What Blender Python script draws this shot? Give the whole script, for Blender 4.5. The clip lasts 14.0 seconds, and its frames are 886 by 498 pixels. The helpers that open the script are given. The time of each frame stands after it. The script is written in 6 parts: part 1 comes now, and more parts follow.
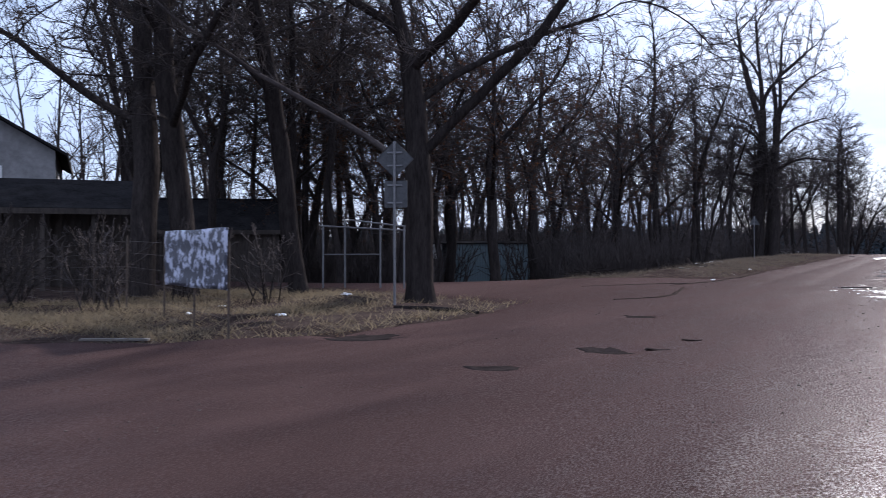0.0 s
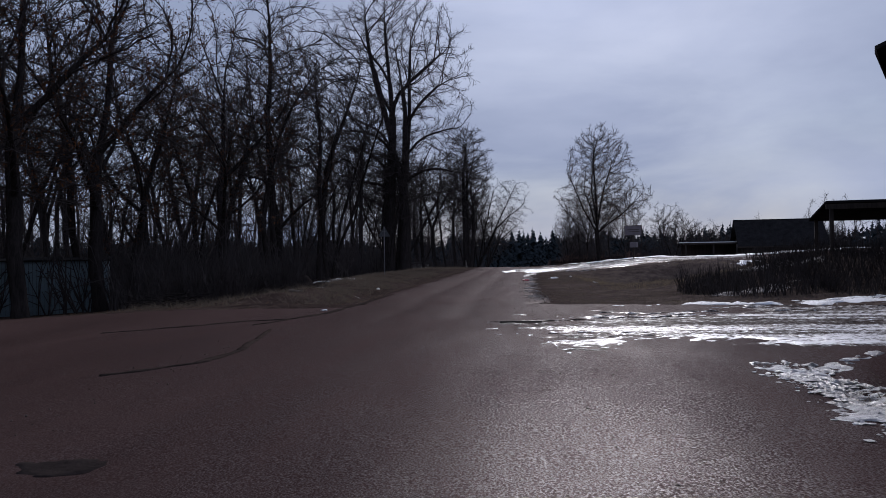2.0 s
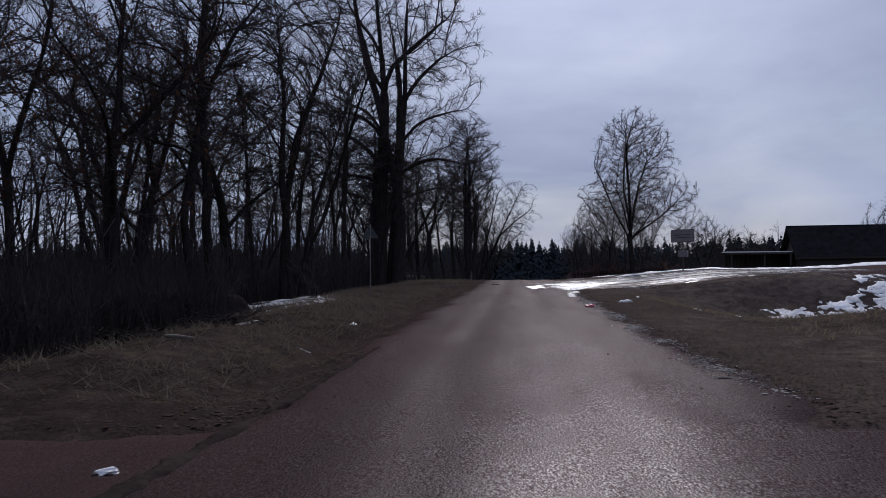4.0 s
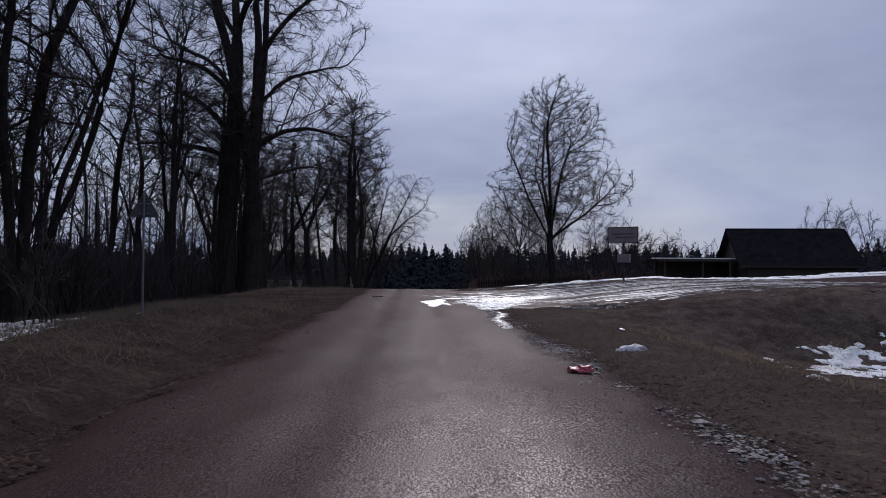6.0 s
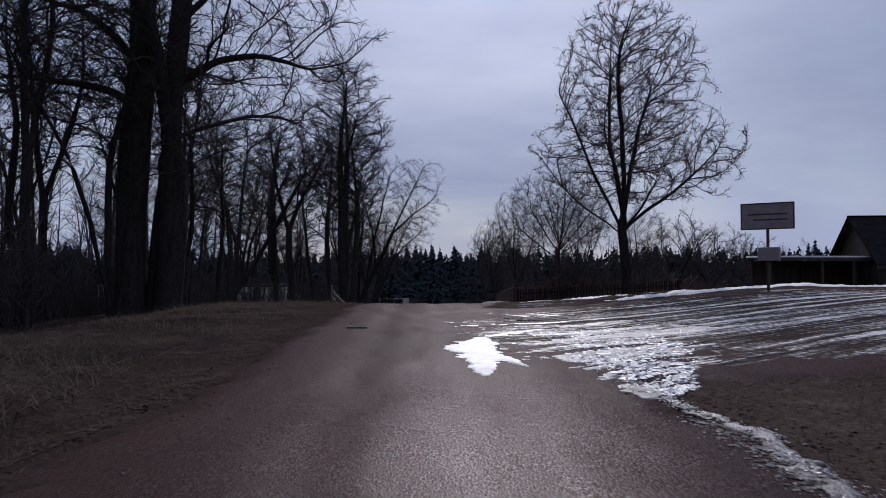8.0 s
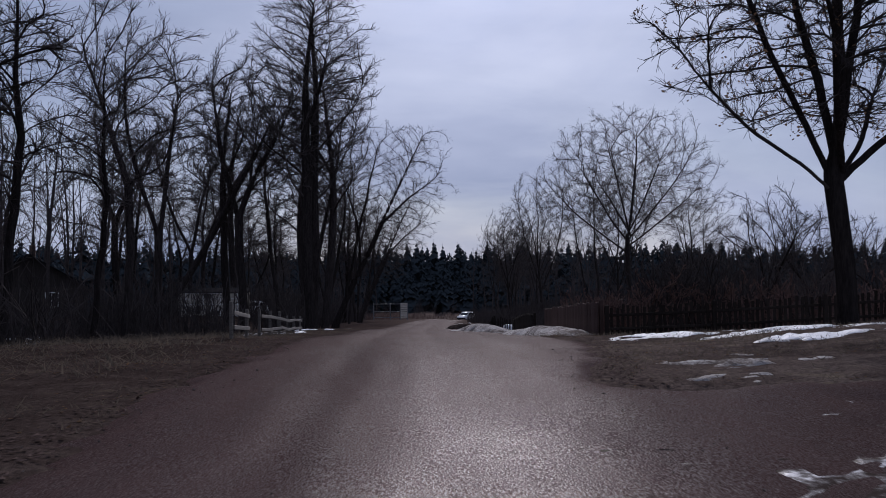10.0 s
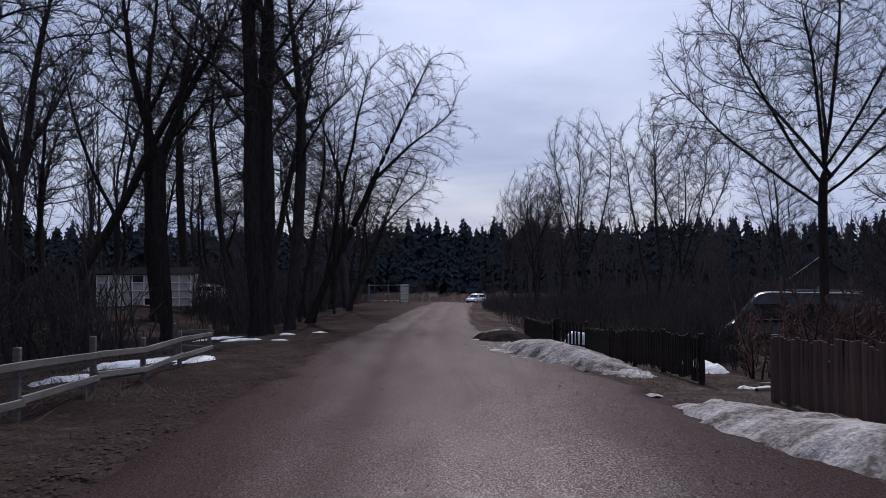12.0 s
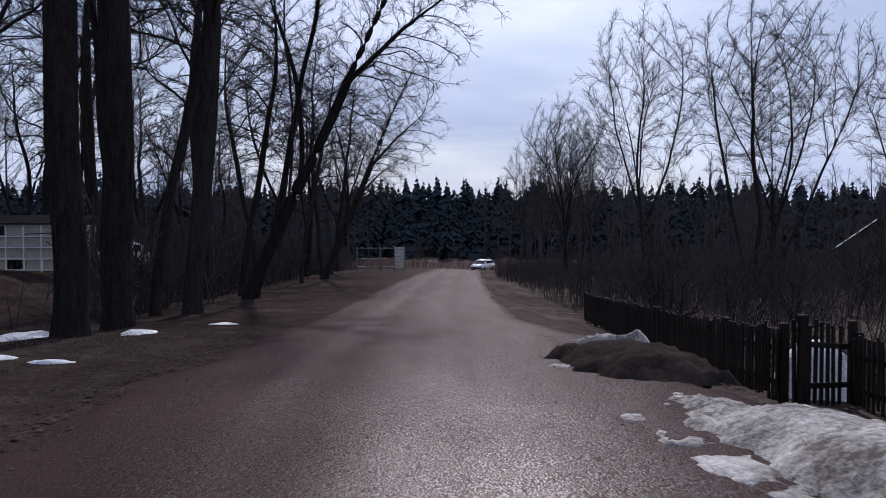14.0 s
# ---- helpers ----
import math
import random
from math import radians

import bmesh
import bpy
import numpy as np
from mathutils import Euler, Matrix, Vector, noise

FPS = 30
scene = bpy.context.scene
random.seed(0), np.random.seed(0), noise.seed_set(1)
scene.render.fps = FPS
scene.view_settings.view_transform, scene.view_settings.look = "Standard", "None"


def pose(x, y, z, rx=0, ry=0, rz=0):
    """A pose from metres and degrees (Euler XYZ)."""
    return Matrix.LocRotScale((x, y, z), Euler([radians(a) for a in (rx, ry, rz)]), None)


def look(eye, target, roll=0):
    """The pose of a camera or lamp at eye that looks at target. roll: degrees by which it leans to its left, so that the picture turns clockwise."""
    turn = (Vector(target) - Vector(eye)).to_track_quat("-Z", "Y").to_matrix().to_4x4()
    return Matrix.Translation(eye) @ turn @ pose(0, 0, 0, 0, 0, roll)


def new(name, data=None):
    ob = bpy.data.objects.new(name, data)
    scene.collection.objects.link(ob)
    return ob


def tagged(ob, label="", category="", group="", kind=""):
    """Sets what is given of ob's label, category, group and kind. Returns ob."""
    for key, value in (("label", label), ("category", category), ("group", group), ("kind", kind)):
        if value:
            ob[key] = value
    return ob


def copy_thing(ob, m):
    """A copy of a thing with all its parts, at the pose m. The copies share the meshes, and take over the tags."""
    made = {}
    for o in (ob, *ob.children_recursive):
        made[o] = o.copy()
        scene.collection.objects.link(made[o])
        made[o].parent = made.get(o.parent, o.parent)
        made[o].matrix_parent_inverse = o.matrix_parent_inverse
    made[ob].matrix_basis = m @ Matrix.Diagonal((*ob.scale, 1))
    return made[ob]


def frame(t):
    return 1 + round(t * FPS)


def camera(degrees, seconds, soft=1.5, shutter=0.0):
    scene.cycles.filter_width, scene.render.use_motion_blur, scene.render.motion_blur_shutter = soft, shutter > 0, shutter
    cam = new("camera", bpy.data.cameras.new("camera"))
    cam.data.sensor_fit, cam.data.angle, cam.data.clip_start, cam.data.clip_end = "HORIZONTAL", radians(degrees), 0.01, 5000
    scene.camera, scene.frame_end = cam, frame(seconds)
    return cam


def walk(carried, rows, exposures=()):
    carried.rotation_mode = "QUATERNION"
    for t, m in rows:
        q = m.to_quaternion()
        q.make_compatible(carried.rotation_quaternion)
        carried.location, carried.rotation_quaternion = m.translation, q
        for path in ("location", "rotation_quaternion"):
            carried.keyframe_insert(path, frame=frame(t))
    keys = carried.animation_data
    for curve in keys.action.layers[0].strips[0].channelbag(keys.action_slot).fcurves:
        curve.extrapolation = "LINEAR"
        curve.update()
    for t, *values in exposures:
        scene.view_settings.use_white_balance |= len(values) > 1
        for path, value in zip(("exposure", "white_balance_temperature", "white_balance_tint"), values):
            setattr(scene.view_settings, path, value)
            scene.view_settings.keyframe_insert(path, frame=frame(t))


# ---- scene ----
# Camera and its drive: the road runs along +y, x to its right.
cam = camera(54.0, 14.0, soft=0.75, shutter=0.1)
PATH = [
    (0, (2.86, 0.0, 1.69), (1.916, 1.763, 1.697), -0.1),
    (0.5, (2.008, 2.827, 1.675), (1.424, 4.74, 1.689), 0.1),
    (1, (1.759, 5.861, 1.709), (1.45, 7.837, 1.732), -0.4),
    (1.5, (1.779, 8.704, 1.792), (1.59, 10.695, 1.826), -0.6),
    (2, (1.43, 11.05, 1.8), (1.262, 13.043, 1.834), -0.9),
    (4.5, (-1.025, 32.005, 2.045), (-1.159, 33.999, 2.106), -0.1),
    (5, (-1.06, 36.073, 2.067), (-1.091, 38.072, 2.132), 0.5),
    (5.5, (-0.893, 40.437, 2.093), (-0.833, 42.435, 2.161), 0.7),
    (6, (-0.604, 44.966, 2.131), (-0.507, 46.962, 2.197), 0.3),
    (6.5, (-0.407, 49.997, 2.185), (-0.308, 51.994, 2.254), -0.0),
    (7, (-0.41, 54.888, 2.196), (-0.312, 56.884, 2.265), 0.1),
    (7.5, (-0.471, 59.906, 2.228), (-0.384, 61.903, 2.301), 0.1),
    (8, (-0.462, 65.276, 2.346), (-0.379, 67.273, 2.421), -0.0),
    (10.5, (0.261, 93.492, 2.702), (0.339, 95.489, 2.777), -0.4),
    (11, (0.215, 98.54, 2.778), (0.296, 100.537, 2.855), -0.1),
    (11.5, (0.082, 103.775, 2.821), (0.165, 105.772, 2.888), 0.0),
    (12, (0.103, 108.569, 2.711), (0.179, 110.567, 2.733), -0.3),
    (12.5, (0.058, 113.213, 2.512), (0.136, 115.211, 2.497), -0.1),
    (13, (0.141, 118.069, 2.23), (0.219, 120.067, 2.193), 0.1),
    (13.5, (0.204, 122.719, 1.971), (0.283, 124.717, 1.92), 0.1),
    (14, (0.372, 127.403, 1.74), (0.451, 129.401, 1.686), 0.1),
]
walk(cam, [(t, look(eye, target, roll)) for t, eye, target, roll in PATH], [(0.0, 1.6, 6000, 14), (0.25, 1.0, 6000, 15), (0.6, 0.52, 6000, 16), (1.0, 0.18, 6000, 16), (1.5, 0.10, 6000, 16), (8.0, 0.08, 6000, 18), (10.5, 0.25, 6000, 18), (12.0, 0.5, 6000, 18), (14.0, 0.72, 6000, 16)])

# ---------------------------------------------------------------- light
SUN_ELEV, SUN_AZ = radians(31), radians(6)      # azimuth to the right of +y
world = bpy.data.worlds.new("sky")
scene.world = world
world.use_nodes = True
wn, wl = world.node_tree.nodes, world.node_tree.links
wn.clear()
w_out = wn.new("ShaderNodeOutputWorld")
w_bg = wn.new("ShaderNodeBackground")
w_sky = wn.new("ShaderNodeTexSky")
w_sky.sky_type = "NISHITA"
w_sky.sun_disc = False
w_sky.sun_elevation, w_sky.sun_rotation = SUN_ELEV, SUN_AZ
w_sky.air_density, w_sky.dust_density, w_sky.ozone_density = 1.0, 0.9, 3.0
w_tc = wn.new("ShaderNodeTexCoord")
w_map = wn.new("ShaderNodeMapping")
w_map.inputs["Scale"].default_value = (1.0, 1.0, 3.2)
w_n1 = wn.new("ShaderNodeTexNoise")
w_n1.inputs["Scale"].default_value = 3.1
w_n1.inputs["Detail"].default_value = 7
w_n1.inputs["Roughness"].default_value = 0.55
w_n1.inputs["Distortion"].default_value = 0.4
w_ramp = wn.new("ShaderNodeValToRGB")
w_ramp.color_ramp.elements[0].position = 0.36
w_ramp.color_ramp.elements[1].position = 0.62
w_ramp.color_ramp.elements[0].color = (0.62, 0.62, 0.62, 1)
w_mix = wn.new("ShaderNodeMixRGB")
w_n2 = wn.new("ShaderNodeTexNoise")
w_n2.inputs["Scale"].default_value = 2.3
w_n2.inputs["Detail"].default_value = 6
w_cloud = wn.new("ShaderNodeValToRGB")      # thin cloud lit from behind, thicker patches greyer
w_cloud.color_ramp.elements[0].position, w_cloud.color_ramp.elements[1].position = 0.35, 0.68
w_cloud.color_ramp.elements[0].color, w_cloud.color_ramp.elements[1].color = (4.9, 5.75, 7.7, 1), (8.4, 9.2, 11.1, 1)
wl.new(w_map.outputs["Vector"], w_n2.inputs["Vector"])
wl.new(w_n2.outputs["Fac"], w_cloud.inputs["Fac"])
w_dot = wn.new("ShaderNodeVectorMath")         # thin cloud glows towards the sun
w_dot.operation = "DOT_PRODUCT"
w_dot.inputs[1].default_value = (math.sin(SUN_AZ) * math.cos(SUN_ELEV), math.cos(SUN_AZ) * math.cos(SUN_ELEV), math.sin(SUN_ELEV))
w_pow = wn.new("ShaderNodeMath")
w_pow.operation = "POWER"
w_pow.inputs[1].default_value = 45
w_clamp = wn.new("ShaderNodeMath")
w_clamp.operation = "MAXIMUM"
w_clamp.inputs[1].default_value = 0.0
w_glow = wn.new("ShaderNodeMath")
w_glow.operation = "MULTIPLY_ADD"
w_glow.inputs[1].default_value, w_glow.inputs[2].default_value = 1.3, 0.92
w_lit = wn.new("ShaderNodeVectorMath")
w_lit.operation = "SCALE"
wl.new(w_tc.outputs["Generated"], w_dot.inputs[0])
wl.new(w_dot.outputs["Value"], w_clamp.inputs[0])
wl.new(w_clamp.outputs["Value"], w_pow.inputs[0])
wl.new(w_pow.outputs["Value"], w_glow.inputs[0])
wl.new(w_cloud.outputs["Color"], w_lit.inputs[0])
wl.new(w_glow.outputs["Value"], w_lit.inputs["Scale"])
wl.new(w_lit.outputs["Vector"], w_mix.inputs["Color2"])
wl.new(w_tc.outputs["Generated"], w_map.inputs["Vector"])
wl.new(w_map.outputs["Vector"], w_n1.inputs["Vector"])
wl.new(w_n1.outputs["Fac"], w_ramp.inputs["Fac"])
wl.new(w_ramp.outputs["Color"], w_mix.inputs["Fac"])
wl.new(w_sky.outputs["Color"], w_mix.inputs["Color1"])
wl.new(w_mix.outputs["Color"], w_bg.inputs["Color"])
w_bg.inputs["Strength"].default_value = 0.054
wl.new(w_bg.outputs["Background"], w_out.inputs["Surface"])

sun_data = bpy.data.lights.new("sun", "SUN")
sun_data.energy, sun_data.angle, sun_data.color = 2.5, radians(2.0), (1.0, 0.95, 0.88)
sun = new("sun", sun_data)
sun_dir = Vector((math.sin(SUN_AZ) * math.cos(SUN_ELEV), math.cos(SUN_AZ) * math.cos(SUN_ELEV), math.sin(SUN_ELEV)))
sun.matrix_world = look(sun_dir * 400, (0, 0, 0))

# ---------------------------------------------------------------- materials
def material(name, rough=0.8, metal=0.0, spec=0.5):
    m = bpy.data.materials.new(name)
    m.use_nodes = True
    b = m.node_tree.nodes["Principled BSDF"]
    b.inputs["Roughness"].default_value = rough
    b.inputs["Metallic"].default_value = metal
    b.inputs["Specular IOR Level"].default_value = spec
    return m, m.node_tree.nodes, m.node_tree.links, b


def noise_node(nodes, links, scale, detail=4, rough=0.55, stretch=None, kind="Object"):
    tc = nodes.new("ShaderNodeTexCoord")
    n = nodes.new("ShaderNodeTexNoise")
    n.inputs["Scale"].default_value = scale
    n.inputs["Detail"].default_value = detail
    n.inputs["Roughness"].default_value = rough
    if stretch:
        mp = nodes.new("ShaderNodeMapping")
        mp.inputs["Scale"].default_value = stretch
        links.new(tc.outputs[kind], mp.inputs["Vector"])
        links.new(mp.outputs["Vector"], n.inputs["Vector"])
    else:
        links.new(tc.outputs[kind], n.inputs["Vector"])
    return n


def ramp(nodes, links, source, stops):
    r = nodes.new("ShaderNodeValToRGB")
    els = r.color_ramp.elements
    while len(els) < len(stops):
        els.new(0.5)
    for e, (p, c) in zip(els, stops):
        e.position = p
        e.color = (*c, 1) if len(c) == 3 else c
    links.new(source, r.inputs["Fac"])
    return r


def bump(nodes, links, b, source, strength, distance):
    bp = nodes.new("ShaderNodeBump")
    bp.inputs["Strength"].default_value = strength
    bp.inputs["Distance"].default_value = distance
    links.new(source, bp.inputs["Height"])
    links.new(bp.outputs["Normal"], b.inputs["Normal"])
    return bp


def mixed(name, c1, c2, scale, rough=0.8, spec=0.4, bump_s=0.5, bump_d=0.02, fine=6.0, stretch=None, metal=0.0, lo=0.35, hi=0.65, rand=0.0):
    """Two colours mixed by a coarse and a fine noise, with relief from the fine one."""
    m, nodes, links, b = material(name, rough, metal, spec)
    n1 = noise_node(nodes, links, scale, 5, 0.6, stretch)
    n2 = noise_node(nodes, links, scale * fine, 6, 0.65, stretch)
    mx = nodes.new("ShaderNodeMixRGB")
    mx.inputs["Fac"].default_value = 0.45
    links.new(n1.outputs["Fac"], mx.inputs["Color1"])
    links.new(n2.outputs["Fac"], mx.inputs["Color2"])
    r = ramp(nodes, links, mx.outputs["Color"], [(lo, c1), (hi, c2)])
    last = r.outputs["Color"]
    if rand:
        info = nodes.new("ShaderNodeObjectInfo")
        hs = nodes.new("ShaderNodeHueSaturation")
        mr = nodes.new("ShaderNodeMapRange")
        mr.inputs["To Min"].default_value, mr.inputs["To Max"].default_value = 1 - rand, 1 + rand
        links.new(info.outputs["Random"], mr.inputs["Value"])
        links.new(mr.outputs["Result"], hs.inputs["Value"])
        links.new(last, hs.inputs["Color"])
        last = hs.outputs["Color"]
    links.new(last, b.inputs["Base Color"])
    bump(nodes, links, b, n2.outputs["Fac"], bump_s, bump_d)
    return m


def road_material():
    m, nodes, links, b = material("worn_gravel_asphalt", 0.7, 0, 0.10)
    big = noise_node(nodes, links, 0.22, 5, 0.6, (1.0, 0.3, 1.0))
    mid = noise_node(nodes, links, 1.6, 5, 0.65, (1.0, 0.14, 1.0))
    fine = noise_node(nodes, links, 38, 6, 0.75)
    mx = nodes.new("ShaderNodeMixRGB")
    mx.inputs["Fac"].default_value = 0.5
    links.new(big.outputs["Fac"], mx.inputs["Color1"])
    links.new(mid.outputs["Fac"], mx.inputs["Color2"])
    col = ramp(nodes, links, mx.outputs["Color"], [(0.30, (0.033, 0.0205, 0.0195)), (0.5, (0.047, 0.0300, 0.0285)), (0.70, (0.066, 0.043, 0.041))])
    grit = ramp(nodes, links, fine.outputs["Fac"], [(0.3, (0.5, 0.5, 0.5)), (0.7, (1.35, 1.3, 1.28))])
    mul = nodes.new("ShaderNodeMixRGB")
    mul.blend_type = "MULTIPLY"
    mul.inputs["Fac"].default_value = 0.8
    links.new(col.outputs["Color"], mul.inputs["Color1"])
    links.new(grit.outputs["Color"], mul.inputs["Color2"])
    links.new(mul.outputs["Color"], b.inputs["Base Color"])
    rr = ramp(nodes, links, mid.outputs["Fac"], [(0.35, (0.30, 0.30, 0.30)), (0.65, (0.50, 0.50, 0.50))])
    links.new(rr.outputs["Color"], b.inputs["Roughness"])
    wet = noise_node(nodes, links, 62, 4, 0.65)
    glint = ramp(nodes, links, wet.outputs["Fac"], [(0.47, (0.0, 0.0, 0.0)), (0.63, (0.100, 0.100, 0.100))])
    damp = ramp(nodes, links, mid.outputs["Fac"], [(0.36, (1.0, 1.0, 1.0)), (0.70, (0.60, 0.60, 0.60))])
    both = nodes.new("ShaderNodeMixRGB")
    both.blend_type = "MULTIPLY"
    both.inputs["Fac"].default_value = 1.0
    links.new(glint.outputs["Color"], both.inputs["Color1"])
    links.new(damp.outputs["Color"], both.inputs["Color2"])
    b.inputs["Specular IOR Level"].default_value = 0.0
    film = nodes.new("ShaderNodeBsdfGlossy")       # the damp film on the grit, without a grazing sheen
    film.inputs["Roughness"].default_value = 0.29
    film.inputs["Color"].default_value = (0.95, 0.91, 0.92, 1)
    mixer = nodes.new("ShaderNodeMixShader")
    links.new(both.outputs["Color"], mixer.inputs["Fac"])
    links.new(b.outputs["BSDF"], mixer.inputs[1])
    links.new(film.outputs["BSDF"], mixer.inputs[2])
    links.new(mixer.outputs["Shader"], nodes["Material Output"].inputs["Surface"])
    bump(nodes, links, b, fine.outputs["Fac"], 0.9, 0.014)
    soft_relief = nodes.new("ShaderNodeBump")
    soft_relief.inputs["Strength"].default_value, soft_relief.inputs["Distance"].default_value = 0.55, 0.006
    links.new(wet.outputs["Fac"], soft_relief.inputs["Height"])
    links.new(soft_relief.outputs["Normal"], film.inputs["Normal"])
    return m


def ground_material():
    m, nodes, links, b = material("soil_with_dead_grass_and_leaves", 0.95, 0, 0.0)
    big = noise_node(nodes, links, 0.16, 5, 0.6)
    mid = noise_node(nodes, links, 1.7, 6, 0.65)
    fine = noise_node(nodes, links, 14, 6, 0.75)
    a = nodes.new("ShaderNodeMixRGB")
    a.inputs["Fac"].default_value = 0.55
    links.new(big.outputs["Fac"], a.inputs["Color1"])
    links.new(mid.outputs["Fac"], a.inputs["Color2"])
    col = ramp(nodes, links, a.outputs["Color"], [(0.34, (0.032, 0.026, 0.025)), (0.46, (0.064, 0.050, 0.047)), (0.56, (0.105, 0.084, 0.077)), (0.68, (0.15, 0.125, 0.088))])
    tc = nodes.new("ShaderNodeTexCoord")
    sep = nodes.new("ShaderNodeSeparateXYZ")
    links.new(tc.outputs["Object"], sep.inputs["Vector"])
    away = nodes.new("ShaderNodeMath")
    away.operation = "ABSOLUTE"
    links.new(sep.outputs["X"], away.inputs[0])
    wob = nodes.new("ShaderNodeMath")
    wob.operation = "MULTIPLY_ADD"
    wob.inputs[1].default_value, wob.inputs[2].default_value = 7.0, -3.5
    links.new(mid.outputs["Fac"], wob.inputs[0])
    total = nodes.new("ShaderNodeMath")
    links.new(away.outputs["Value"], total.inputs[0])
    links.new(wob.outputs["Value"], total.inputs[1])
    span = nodes.new("ShaderNodeMapRange")
    span.inputs["From Min"].default_value, span.inputs["From Max"].default_value = 2.6, 5.4
    links.new(total.outputs["Value"], span.inputs["Value"])
    dirt = nodes.new("ShaderNodeMixRGB")          # road dirt trodden into the verge
    dirt.inputs["Color1"].default_value = (0.080, 0.062, 0.057, 1)
    links.new(span.outputs["Result"], dirt.inputs["Fac"])
    links.new(col.outputs["Color"], dirt.inputs["Color2"])
    side = nodes.new("ShaderNodeMath")             # wooded side: tree shade put into leaf mould's colour; open side: pale dry turf
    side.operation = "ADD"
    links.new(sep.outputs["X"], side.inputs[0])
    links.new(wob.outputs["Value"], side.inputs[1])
    side_span = nodes.new("ShaderNodeMapRange")
    side_span.inputs["From Min"].default_value, side_span.inputs["From Max"].default_value = -4.0, 2.5
    links.new(side.outputs["Value"], side_span.inputs["Value"])
    shade_tone = ramp(nodes, links, side_span.outputs["Result"], [(0.0, (0.58, 0.56, 0.56)), (1.0, (1.05, 1.06, 1.05))])
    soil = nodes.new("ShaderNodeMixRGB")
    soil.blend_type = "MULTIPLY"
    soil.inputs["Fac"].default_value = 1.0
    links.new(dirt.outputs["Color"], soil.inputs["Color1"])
    links.new(shade_tone.outputs["Color"], soil.inputs["Color2"])
    grit = ramp(nodes, links, fine.outputs["Fac"], [(0.3, (0.35, 0.35, 0.35)), (0.7, (1.5, 1.45, 1.4))])
    mul = nodes.new("ShaderNodeMixRGB")
    mul.blend_type = "MULTIPLY"
    mul.inputs["Fac"].default_value = 0.9
    links.new(soil.outputs["Color"], mul.inputs["Color1"])
    links.new(grit.outputs["Color"], mul.inputs["Color2"])
    links.new(mul.outputs["Color"], b.inputs["Base Color"])
    bump(nodes, links, b, fine.outputs["Fac"], 0.9, 0.05)
    return m


def snow_material(name, c_dirty, c_clean, lo, hi, rough, spec=0.1):
    m, nodes, links, b = material(name, rough, 0, spec)
    n1 = noise_node(nodes, links, 1.1, 6, 0.7)
    n2 = noise_node(nodes, links, 17, 5, 0.7)
    mx = nodes.new("ShaderNodeMixRGB")
    mx.inputs["Fac"].default_value = 0.4
    links.new(n1.outputs["Fac"], mx.inputs["Color1"])
    links.new(n2.outputs["Fac"], mx.inputs["Color2"])
    col = ramp(nodes, links, mx.outputs["Color"], [(lo, c_dirty), (hi, c_clean)])
    links.new(col.outputs["Color"], b.inputs["Base Color"])
    bump(nodes, links, b, n2.outputs["Fac"], 0.9, 0.05)
    return m


